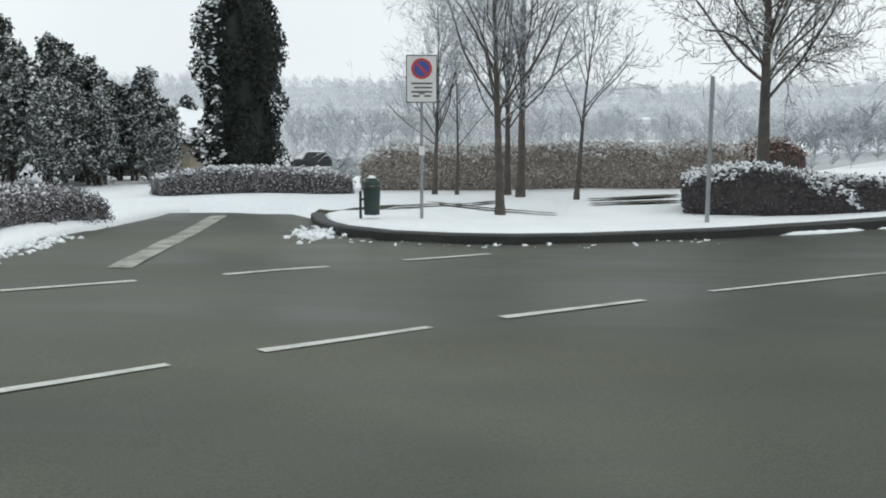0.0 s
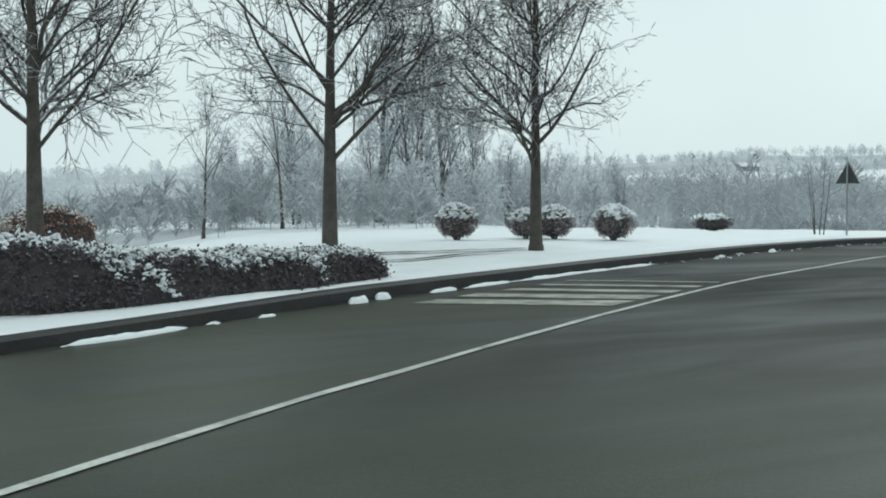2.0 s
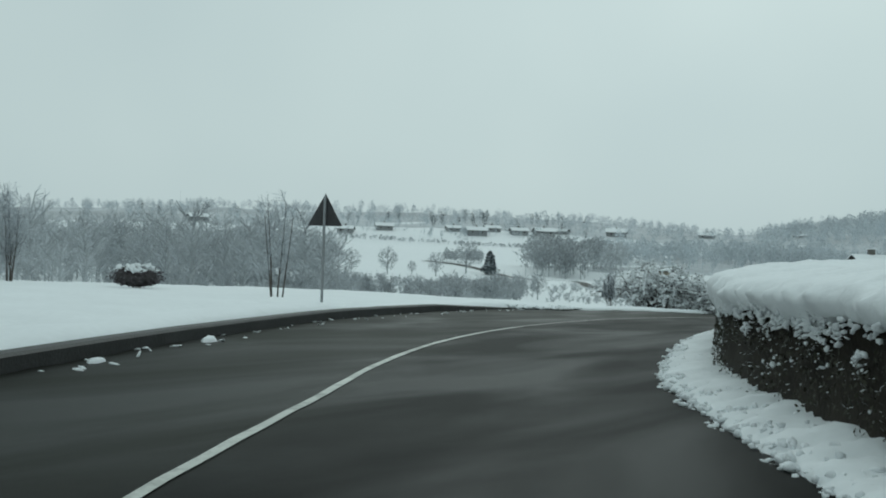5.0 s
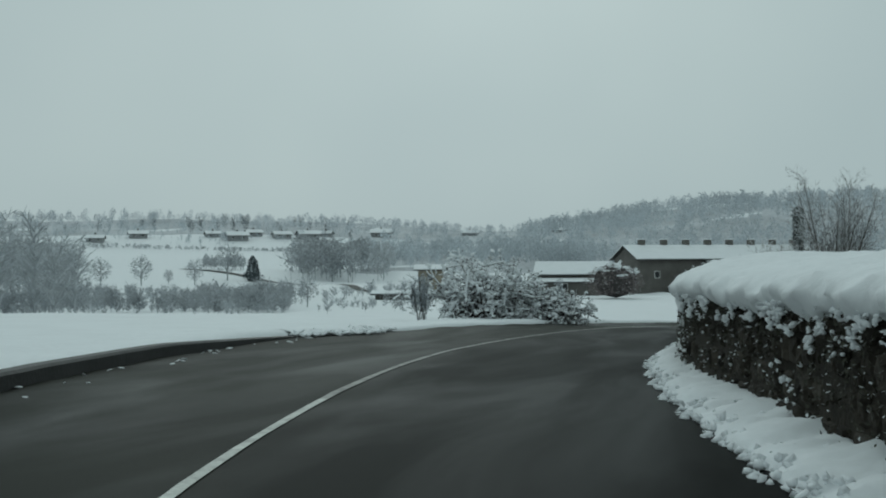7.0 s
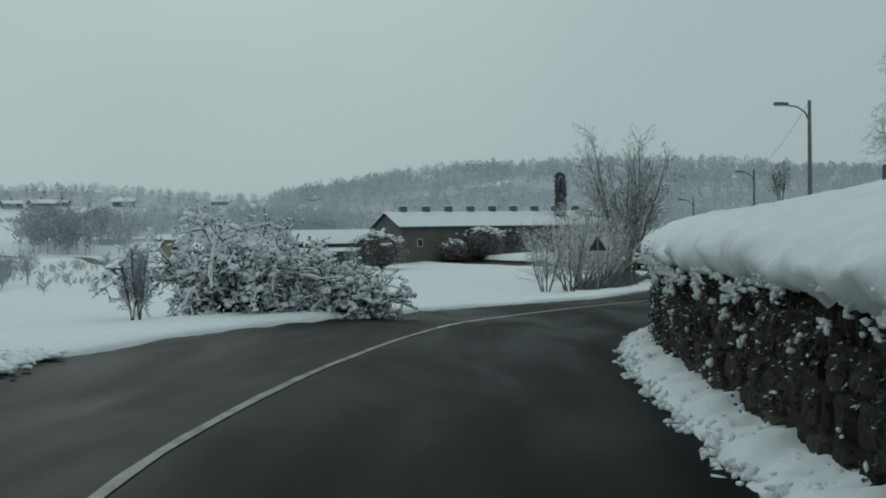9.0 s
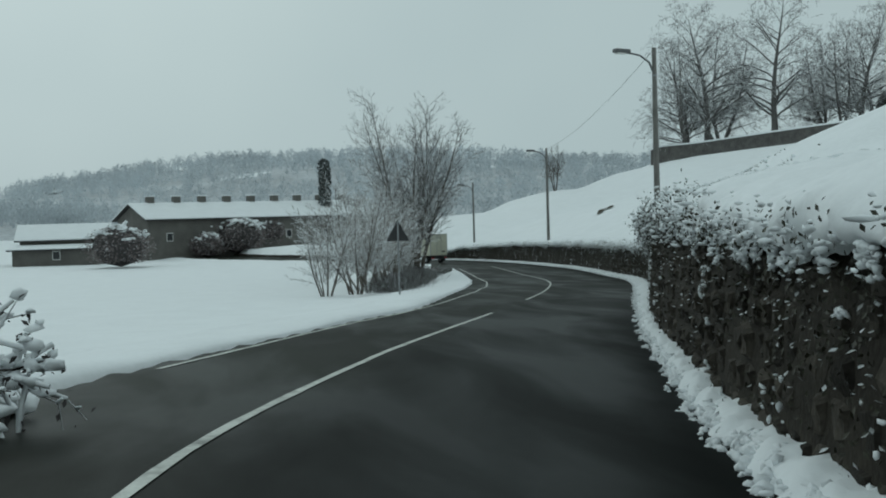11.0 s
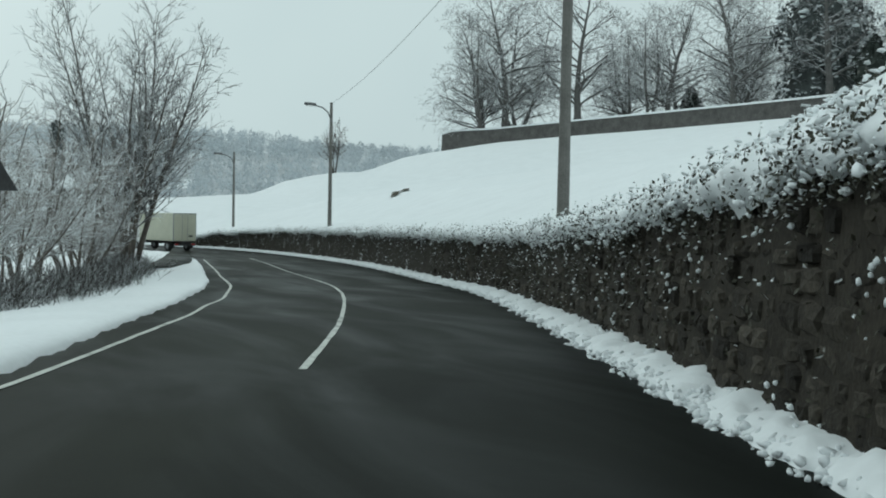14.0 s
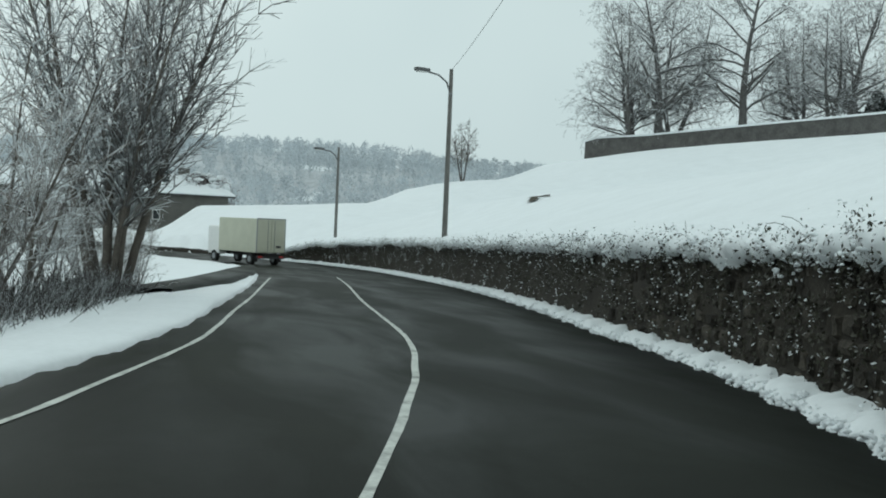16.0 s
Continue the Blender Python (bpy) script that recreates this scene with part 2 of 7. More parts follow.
RIME = snowy(mat("rimed_twigs", (0.3, 0.31, 0.32), 0.9, 0.3, 2.0, 20.0, 0), -0.6, 0.25, 0.35, 3.0)
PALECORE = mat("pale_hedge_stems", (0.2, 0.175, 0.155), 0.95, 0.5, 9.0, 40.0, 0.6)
# dark colour that stands for the shade inside hedges and bushes
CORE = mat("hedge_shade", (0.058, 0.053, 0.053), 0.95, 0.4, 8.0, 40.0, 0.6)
WHITE = mat("white_enamel", (0.72, 0.72, 0.7), 0.45, 0.06, 5.0, 40.0, 0)
RED = mat("red_enamel", (0.5, 0.06, 0.06), 0.45, 0.1, 5.0, 40.0, 0)
BLUE = mat("blue_enamel", (0.06, 0.09, 0.3), 0.45, 0.1, 5.0, 40.0, 0)
INK = mat("black_print", (0.05, 0.05, 0.05), 0.6, 0.1, 5.0, 40.0, 0)
DARKMETAL = mat("dark_sign_back", (0.045, 0.045, 0.047), 0.7, 0.25, 5.0, 40.0, 0.1)
GREENBIN = mat("dark_green_paint", (0.022, 0.04, 0.036), 0.5, 0.25, 8.0, 50.0, 0.1)
CREAM = mat("cream_truck_panel", (0.5, 0.5, 0.4), 0.55, 0.08, 1.5, 30.0, 0.05)
LAMPMETAL = mat("dull_lamp_metal", (0.11, 0.112, 0.115), 0.6, 0.15, 8.0, 60.0, 0.05)
RUBBER = mat("black_rubber", (0.02, 0.02, 0.02), 0.85, 0.2, 8.0, 50.0, 0.1)
REDLAMP = mat("red_lamp_glass", (0.4, 0.03, 0.03), 0.3, 0.1, 8.0, 50.0, 0)
PLASTER = mat("weathered_plaster", (0.13, 0.125, 0.115), 0.9, 0.25, 0.7, 14.0, 0.3)
# grey wall colour for far houses, with distance haze mixed into it
FARWALL = mat("hazed_far_plaster", (0.27, 0.28, 0.285), 0.9, 0.15, 0.7, 14.0, 0)
BEIGE = mat("beige_plaster", (0.3, 0.27, 0.21), 0.9, 0.15, 0.7, 14.0, 0.2)
GLASS = mat("dark_window", (0.03, 0.033, 0.036), 0.15, 0.1, 3.0, 20.0, 0)
TERRACE_STONE = mat("grey_terrace_stone", (0.11, 0.105, 0.1), 0.9, 0.4, 1.2, 9.0, 0.5)
CARPAINT = mat("dark_car_paint", (0.03, 0.033, 0.036), 0.3, 0.1, 3.0, 20.0, 0)
GRASS = mat("wet_dead_grass", (0.05, 0.042, 0.025), 0.9, 0.5, 4.0, 30.0, 0.5)
CYPRESS_LEAF = mat("cypress_leaves", (0.016, 0.021, 0.018), 0.75, 0.5, 3.0, 25.0, 0)
# base colours of the far woods are paled for distance haze, besides frost
FARWOOD = snowy(mat("hazed_frosted_wood", (0.66, 0.68, 0.7), 0.95, 0.2, 0.02, 0.3, 0), -0.3, 1.0, 0.4, 0.3, (0.76, 0.79, 0.82))
FOREST_FLOOR = mat("hazed_undergrowth", (0.52, 0.54, 0.56), 0.95, 0.3, 0.03, 0.6, 0)
RIDGEWOOD = snowy(mat("hazed_ridge_wood", (0.52, 0.56, 0.59), 0.95, 0.2, 0.02, 0.3, 0), -0.1, 1.0, 0.4, 0.3, (0.68, 0.72, 0.75))
VALLEYWOOD = snowy(mat("hazed_valley_wood", (0.4, 0.42, 0.435), 0.95, 0.25, 0.05, 0.5, 0), -0.1, 0.9, 0.5, 0.6, (0.66, 0.69, 0.72))
FARPINE = snowy(mat("far_pine", (0.07, 0.085, 0.09), 0.95, 0.3, 0.2, 2.0, 0), 0.3, 0.9, 0.4, 0.6, (0.6, 0.64, 0.68))



def see_through(m, share):
    """Thin twigs and sprays let part of the light pass."""
    n, l = m.node_tree.nodes, m.node_tree.links
    b, out = n["Principled BSDF"], n["Material Output"]
    thin_, mix = n.new("ShaderNodeBsdfTranslucent"), n.new("ShaderNodeMixShader")
    l.new(b.inputs["Base Color"].links[0].from_socket, thin_.inputs["Color"])
    mix.inputs["Fac"].default_value = share
    l.new(b.outputs["BSDF"], mix.inputs[1])
    l.new(thin_.outputs["BSDF"], mix.inputs[2])
    l.new(mix.outputs["Shader"], out.inputs["Surface"])
    return m


for m in (FARWOOD, RIDGEWOOD, VALLEYWOOD, FROST, RIME, SCRUBTWIG, RIMETWIG, TWIG):
    see_through(m, 0.5)

# ---- plan: road axis with heights, outer and inner edge of the asphalt ----


def curve(points, step=0.8):
    """A smooth polyline through the given points, at about even steps."""
    p = np.array(points, float)
    q = np.vstack([2 * p[0] - p[1], p, 2 * p[-1] - p[-2]])
    out = []
    for a, b, c, d in zip(q[:-3], q[1:-2], q[2:-1], q[3:]):
        k = max(1, int(np.linalg.norm((c - b)[:2]) / step))
        t = np.linspace(0, 1, k, endpoint=False)[:, None]
        out.append(0.5 * (2 * b + (c - a) * t + (2 * a - 5 * b + 4 * c - d) * t**2 + (3 * b - a - 3 * c + d) * t**3))
    return np.vstack([*out, p[-1:]])


AXIS = curve([(-60, -32, 0.1), (-30, -14, 0.05), (-8, -0.5, -0.15), (1.9, 5.7, -0.33), (6.25, 10.3, -0.41), (8.8, 12.1, -0.45), (14, 15.2, -0.5), (19.5, 18, -0.54), (26, 20.6, -0.6),
              (31.7, 22, -0.67), (35.4, 22.55, -0.76), (42, 23, -0.9), (49.5, 22.8, -1.07), (54.2, 22.1, -1.26), (57.7, 21.4, -1.41), (64.8, 19.3, -1.7), (72.3, 17, -2.01),
              (80.3, 14.6, -2.29), (84.5, 13.3, -2.44), (92, 11.3, -2.7), (104, 9, -3.05), (126, 6.5, -3.5), (143, 6.3, -3.85), (157, 9, -4.05), (170, 15, -4.15), (181, 21.5, -4.2), (193, 28, -4.25), (207, 33, -4.3)], 1.5)
OUT = curve([(-60, -28), (-20, -1), (-9, 8.0), (-5.5, 10.9), (-5.0, 14.3), (-4.7, 17.8), (-4.2, 18.8), (-2.5, 18.6), (-2.05, 17.6), (-1.85, 16.4), (-1.43, 15.4), (-0.75, 14.72), (0.1, 14.4),
             (0.9, 14.34), (1.8, 14.52), (3.1, 15.0), (4.85, 15.86), (8.35, 17.76), (11.1, 19.03), (13.5, 20.05), (17.1, 21.5), (22.2, 23.4), (28.3, 25.4), (32, 26.4), (36, 27.3), (39.3, 27.7), (42.2, 27.85), (45.1, 27.4),
             (49.9, 26.8), (54.4, 25.8), (59, 24.7), (63.1, 23.5), (66.3, 22.5), (71.7, 20.8), (75.7, 19.3), (85.8, 16.8), (94.5, 14.7), (101, 13.4), (108.7, 12.3), (125, 10.4), (138, 9.6), (147, 10.2), (155.5, 12.2), (168.4, 18.2), (179.3, 24.7), (191.3, 31.3), (205.8, 36.5)], 0.5)
INN = curve([(30, -50), (14, -30), (7, 0), (9, 7.3), (12, 10.9), (14, 12.6), (15.6, 13.5), (19.2, 15.4), (21.4, 16.5), (25, 18.1), (29.4, 19.3), (32, 19.9), (35, 20.5), (39, 21.1), (42, 21.2),
             (46, 21.2), (48.8, 21), (52, 20.5), (55.4, 19.7), (59.5, 18.5), (64.1, 17.2), (70.1, 15.3), (77, 13.1), (83.3, 11), (91.6, 8.4), (97.5, 6.9), (102.5, 6.1), (109.9, 4.9), (120, 3.7),
             (133, 3), (142, 2.9), (150, 3.7), (158.5, 5.8), (171.6, 11.8), (182.7, 18.3), (194.7, 24.7), (208.2, 29.5)], 0.5)


def smooth(v, a, b):
    t = np.clip((v - a) / (b - a), 0, 1)
    return t * t * (3 - 2 * t)


def nearest(line, x, y):
    """For arrays of points: distance to a polyline, the side (left positive), the nearest segment and the share along it."""
    best = np.full(x.shape, 1e18)
    side, seg, share = np.zeros(x.shape), np.zeros(x.shape, int), np.zeros(x.shape)
    for n, (a, b) in enumerate(zip(line[:-1], line[1:])):
        d = b[:2] - a[:2]
        k = np.clip(((x - a[0]) * d[0] + (y - a[1]) * d[1]) / (d @ d + 1e-9), 0, 1)
        ox, oy = x - a[0] - k * d[0], y - a[1] - k * d[1]
        e = ox * ox + oy * oy
        m = e < best
        best = np.where(m, e, best)
        side, seg, share = np.where(m, np.sign(d[0] * oy - d[1] * ox), side), np.where(m, n, seg), np.where(m, k, share)
    return np.sqrt(best), side, seg, share


def road_z(x, y):
    d, side, seg, k = nearest(AXIS, x, y)
    z = AXIS[seg, 2] * (1 - k) + AXIS[seg + 1, 2] * k
    ax = AXIS[seg, 0] * (1 - k) + AXIS[seg + 1, 0] * k
    return z + np.interp(ax, [-50, 8, 25, 55, 72, 300], [0, 0, 0.03, 0.03, 0, 0]) * np.clip(d * side, -3, 9)


def value(x, y, scale, seed=0.0):
    """Smooth uneven relief of about -1 to 1, from a few crossed waves."""
    x, y = x / scale + seed, y / scale - seed
    return (np.sin(1.3 * x + 0.7 * y + 1.1 * np.sin(0.9 * y)) + np.sin(-0.8 * x + 1.6 * y + 1.3 * np.sin(1.1 * x)) + np.sin(2.3 * x + 2.1 * y + seed)) / 3


TERRACE = curve([(216, -35.5), (196, -45), (178, -54), (150, -66), (120, -78)], 2.0)


def wall_height(x):
    return np.interp(x, [10, 20, 28, 38, 43, 48, 52, 58, 64, 72, 82, 92, 112, 142, 156, 163], [0.85, 0.95, 1.02, 1.06, 1.12, 1.15, 1.28, 1.55, 1.8, 1.78, 1.46, 1.42, 1.5, 1.5, 1.2, 0.25])


def terrain(x, y, dip=True):
    x, y = np.asarray(x, float), np.asarray(y, float)
    do, so, _, _ = nearest(OUT, x, y)
    di, si, _, _ = nearest(INN, x, y)
    zr = road_z(x, y)
    left = (so > 0) & (do < di + 30)
    right = (si < 0) & ~left
    r = np.hypot(x - 25, y - 22)
    bearing = np.degrees(np.arctan2(y - 22, x - 25))
    east = np.exp(-(((bearing + 3) / 12.0) ** 2)) - 0.8 * np.exp(-(((bearing - 13) / 6.0) ** 2))
    valley = (1 + 0.4 * east * smooth(r, 330, 520)) * np.interp(r, [0, 30, 45, 60, 80, 110, 200, 300, 400, 500, 650, 900, 1500, 4000], [0.0, -0.8, -2.0, -2.9, -3.5, -4.1, -4.4, -4.3, 1.5, 12, 24, 30, 36, 40]) + value(x, y, 40.0) * smooth(r, 60, 400) * 2.0
    north = smooth(-np.degrees(np.arctan2(x - 25, y - 22)), -50, -32)
    valley = np.where(valley > 0, valley * (1 - 0.42 * north), valley) + value(x, y, 150.0, 1.0) * smooth(r, 420, 700) * 6.0 * north
    near = zr + np.interp(np.clip(x, 0, 60), [0, 6, 12, 26, 36, 50], [0.12, 0.12, 0.2, 0.25, 0.16, 0.1]) + 0.03 * value(x, y, 1.4) + 0.05 * value(x, y, 5.0, 2.0)
    near = near - 0.3 * (1 - smooth(do, 0.35, 1.5)) * dip
    near = near - 0.22 * smooth(do, 1.0, 3.5) * smooth(x, 26, 32)
    near = near - 2.0 * smooth(y, 27, 44) * smooth(-x, -17, -6)
    far = smooth(do, 9, 55)
    zl = near + (valley - near) * far
    hw = wall_height(x)
    slope = np.interp(x, [20, 40, 50, 58, 63, 67, 76, 84, 92, 105], [0.03, 0.05, 0.06, 0.08, 0.2, 0.5, 0.58, 0.4, 0.3, 0.36])
    bank = np.interp(x, [15, 24, 38, 44, 53, 60], [0.15, 0.15, 0.2, 0.4, 0.35, 0.2]) * smooth(di, 0.4, 2.4) + np.interp(x, [64, 70, 76, 81, 87], [0, 0.28, 0.48, 0.36, 0]) * smooth(di, 0.8, 2.2) * (1 - smooth(di, 3.6, 7))
    zh = zr + hw + bank + slope * np.clip(di - 1, 0, 7) + 0.3 * smooth(x, 50, 60) * np.clip(di - 8, 0, 5) * np.interp(x, [60, 66, 78, 90], [0.4, 1, 1, 0.5]) + 0.16 * np.clip(di - 13, 0, 80) * smooth(x, 40, 75) + 0.06 * value(x, y, 2.5) + 0.3 * value(x, y, 9.0, 1.0) * smooth(di, 4, 15)
    dt, st, _, _ = nearest(TERRACE, x, y)
    up = np.where(st > 0, 2.2 * smooth(dt, 0.8, 4.5) + (0.14 + 0.2 * smooth(-x, -205, -170)) * dt, 0) * (1 - smooth(x, 211, 221))
    w = np.exp(-((dt / 16.0) ** 2)) * smooth(x, 90, 150)
    zh = zh * (1 - w) + (np.interp(x, [120, 150, 180, 207], [10.8, 10.2, 9.1, 7.9]) + up * 0.97) * w
    zh = zh + (valley - zh) * smooth(di, 120, 300)
    past = smooth(y - (6 - 0.06 * (x - 133)), 0, 14) * smooth(x, 146, 168)
    zh = zh + ((zr + 1.1 + 0.4 * value(x, y, 6.0)) * (1 - smooth(di, 12, 45)) + valley * smooth(di, 12, 45) - zh) * past
    cap = 1.5 - 0.17 * np.minimum(y, 8)
    over = np.maximum(zh - cap, 0) * smooth(x, 95, 125) * (1 - smooth(di, 180, 320)) * (1 - w)
    zh = zh - over * 0.95 * (1 - past)
    ridge = np.interp(y, [-34, -29.4, -24.2, -20.5, -16, -13, -10, -8.4, -6, -3.5, 0, 5.5, 11, 13.7, 17], [7.3, 6.7, 5.6, 3.75, 3.6, 3.1, 2.4, 1.65, 0.8, 0.62, 0.33, 0.1, -0.25, -2.2, -3.8])
    ridge = ridge - 0.02 * np.maximum(200 - x, 0) - 0.08 * np.clip(x - 201, 0, 60) + 0.05 * value(x, y, 4.0)
    crown = smooth(x, 168, 197) * (1 - smooth(x, 262, 300)) * smooth(y, -36, -32) * (1 - smooth(y, 14, 18))
    zh = zh + (ridge - zh) * crown
    zh = zh - np.maximum(zh + 1.5 + 0.5 * value(x, y, 12.0), 0) * smooth(x, 220, 244) * (1 - smooth(r, 360, 440))
    strip = zr - 0.1
    zright = np.where(di < 0.9, strip, strip + (zh - 0.1 - strip) * smooth(di, 0.9, 1.5))
    beyond = smooth(nearest(AXIS, x, y)[0], 7, 14) * smooth(x, 120, 150)
    z = np.where(left, zl, np.where(right, zright, zr - 0.08 + (valley - zr) * beyond))
    lost = (x < 8) & (y < 8)
    return np.where(lost & right, zr - 0.02, z)


def ground_at(x, y):
    return float(terrain(np.array([x]), np.array([y]), 0)[0])


# ---- mesh helpers ----


def link(name, verts, faces, material, parent=None, label="", smooth_shade=True):
    me = bpy.data.meshes.new(name)
    me.from_pydata([tuple(v) for v in verts], [], [tuple(f) for f in faces])
    for m in material if isinstance(material, (list, tuple)) else [material]:
        me.materials.append(m)
    if smooth_shade:
        me.shade_smooth()
    ob = new(name, me)
    ob.parent = parent
    if label:
        ob["label"] = label
    return ob


def part(name, bm, material, parent=None, label="", smooth_shade=False):
    me = bpy.data.meshes.new(name)
    bm.to_mesh(me)
    bm.free()
    me.materials.append(material)
    if smooth_shade:
        me.shade_smooth()
    ob = new(name, me)
    ob.parent = parent
    if label:
        ob["label"] = label
    return ob


def thing(name, place, label, category, group="", kind=""):
    """An Empty at the base of a thing, which carries its parts."""
    ob = new(name)
    ob.matrix_basis = place
    return tagged(ob, label, category, group, kind)


def box(bm, size, at=(0, 0, 0), bevel=0.0, turn=None):
    m = Matrix.Translation(at) @ (turn or Matrix()) @ Matrix.Diagonal((*size, 1))
    got = bmesh.ops.create_cube(bm, size=1, matrix=m)
    if bevel:
        edges = {e for v in got["verts"] for e in v.link_edges}
        bmesh.ops.bevel(bm, geom=list(edges), offset=bevel, segments=2, affect="EDGES", profile=0.6)
    return bm


def tube(bm, a, b, r1, r2, sides=10, caps=True):
    a, b = Vector(a), Vector(b)
    m = Matrix.Translation((a + b) / 2) @ (b - a).to_track_quat("Z", "Y").to_matrix().to_4x4()
    bmesh.ops.create_cone(bm, cap_ends=caps, segments=sides, radius1=r1, radius2=r2, depth=(b - a).length, matrix=m)
    return bm


def grid_faces(rows, cols):
    i = np.arange(rows - 1)[:, None] * cols + np.arange(cols - 1)[None]
    return np.stack([i, i + 1, i + cols + 1, i + cols], -1).reshape(-1, 4).tolist()


# ---- ground: one sheet to the horizon ----
def spaced(stops):
    out = [stops[0][0]]
    for a, b, step in stops:
        k = max(1, round((b - a) / step))
        out += list(a + (b - a) * np.arange(1, k + 1) / k)
    return np.array(out)


gx = spaced([(-3000, -600, 400), (-600, -100, 50), (-100, -16, 6), (-16, 64, 0.45), (64, 135, 0.6), (135, 260, 2.5), (260, 700, 12), (700, 3500, 250)])
gy = spaced([(-3000, -300, 300), (-300, -100, 20), (-100, -10, 3), (-10, 36, 0.45), (36, 70, 1.5), (70, 160, 4), (160, 700, 12), (700, 3500, 250)])
GX, GY = np.meshgrid(gx, gy)
GZ = terrain(GX.ravel(), GY.ravel())
sheet = tagged(link("ground", np.stack([GX.ravel(), GY.ravel(), GZ], -1).tolist(), grid_faces(len(gy), len(gx)), SNOW), "wide rolling ground under fresh white snow", "ground", kind="structure")
# undergrowth of the woods, its colour paled for haze, takes the place of open snow
sheet.data.materials.append(FOREST_FLOOR)
cx_, cy_ = [0.25 * (a[:-1, :-1] + a[1:, :-1] + a[:-1, 1:] + a[1:, 1:]).ravel() for a in (GX, GY)]
az_, rr_ = np.degrees(np.arctan2(cx_ - 25, cy_ - 22)), np.hypot(cx_ - 25, cy_ - 22)
wooded = ((az_ > -60) & (az_ < 42) & (rr_ > 230) & (rr_ < 900)) | ((az_ > 78) & (az_ < 135) & (rr_ > 320) & (rr_ < 900)) | ((az_ > 70) & (az_ < 83) & (rr_ > 330) & (rr_ < 430)) | ((az_ > 40) & (az_ < 80) & (rr_ > 505) & (rr_ < 900))
wooded |= (az_ > -70) & (az_ < 10) & (rr_ > 60) & (rr_ < 240) & (cy_ > 78)
wooded |= (cx_ < 24) & (cx_ > -40) & (cy_ > 37) & (cy_ < 90)
wooded &= value(cx_, cy_, 22.0, 4.0) > -0.8
sheet.data.polygons.foreach_set("material_index", wooded.astype(np.int32))


# ---- road ----
def offset_of(line, d):
    t = np.gradient(line[:, :2], axis=0)
    t /= np.linalg.norm(t, axis=1)[:, None] + 1e-9
    return line[:, :2] + d * np.stack([-t[:, 1], t[:, 0]], -1)


def on_road(xy, dz=0.0):
    xy = np.asarray(xy, float)
    return np.column_stack([xy, road_z(xy[:, 0], xy[:, 1]) + dz])


def ribbon(name, line, a, b, dz, material, label="", parent=None, cols=2, jag=0.0):
    """A strip along a line between the offsets a and b, laid on the road."""
    rng = np.random.default_rng(len(line))
    rows = []
    for k in np.linspace(0, 1, cols):
        o = a + (b - a) * k
        if jag and k in (0, 1):
            o = o + rng.uniform(-jag, jag, len(line))
            rows.append(np.array([offset_of(line, v)[n] for n, v in enumerate(o)]))
        else:
            rows.append(offset_of(line, o))
    v = np.concatenate([on_road(r, dz) for r in rows])
    n = len(line)
    f = [(k * n + i, (k + 1) * n + i, (k + 1) * n + i + 1, k * n + i + 1) for k in range(cols - 1) for i in range(n - 1)]
    return link(name, v, [q[::-1] for q in f] if b > a else f, material, parent, label)


# asphalt: rows across, from the inner to the outer edge
rx = spaced([(-60, -12, 3), (-12, 50, 0.5), (50, 207, 0.8)])
ry = spaced([(-50, -2, 3), (-2, 31, 0.4), (31, 60, 1.5)])
RX, RY = [a.ravel() for a in np.meshgrid(rx, ry)]
do_, so_, _, _ = nearest(OUT, RX, RY)
di_, si_, _, _ = nearest(INN, RX, RY)
keep = ((so_ < 0) | (do_ < 1.0)) & ((si_ > 0) | (di_ < 0.9))
zz = road_z(RX, RY) - np.where(so_ > 0, 0.16 * smooth(do_, 0.0, 0.5), 0)
quads = [q for q in grid_faces(len(ry), len(rx)) if all(keep[i] for i in q)]
used = sorted({i for q in quads for i in q})
index = {i: n for n, i in enumerate(used)}
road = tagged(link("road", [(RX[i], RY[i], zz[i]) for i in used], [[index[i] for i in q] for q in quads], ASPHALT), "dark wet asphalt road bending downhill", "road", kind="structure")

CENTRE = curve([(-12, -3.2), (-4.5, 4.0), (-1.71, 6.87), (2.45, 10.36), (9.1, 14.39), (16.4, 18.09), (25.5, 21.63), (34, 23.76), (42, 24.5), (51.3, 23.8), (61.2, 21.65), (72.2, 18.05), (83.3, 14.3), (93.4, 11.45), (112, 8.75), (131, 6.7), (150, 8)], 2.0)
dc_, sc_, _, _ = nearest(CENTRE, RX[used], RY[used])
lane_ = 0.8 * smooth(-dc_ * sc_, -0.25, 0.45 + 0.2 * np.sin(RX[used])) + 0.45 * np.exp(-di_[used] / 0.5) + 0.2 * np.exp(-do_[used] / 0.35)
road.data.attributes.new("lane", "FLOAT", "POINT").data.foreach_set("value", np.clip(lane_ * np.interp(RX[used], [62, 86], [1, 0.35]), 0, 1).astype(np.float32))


# ---- road markings ----
def line_marking(points, width, label, parent=None, step=0.6, wear=0.004, paint=PAINT):
    return ribbon("marking", curve(points, step), -width / 2, width / 2, 0.008, paint, label, parent or road, jag=wear)


centre = curve([(2.45, 10.36), (5.16, 12.1), (9.1, 14.39), (13, 16.45), (16.4, 18.07), (20.5, 19.75), (23, 20.78), (25.8, 21.78), (28.5, 22.55), (31, 23.12), (34, 23.72), (37, 24.17), (40, 24.45), (42, 24.5), (44.7, 24.42), (48, 24.15), (51.3, 23.8), (55.2, 23.25), (61.2, 21.65), (66.5, 19.95), (72.2, 18.05)], 0.6)
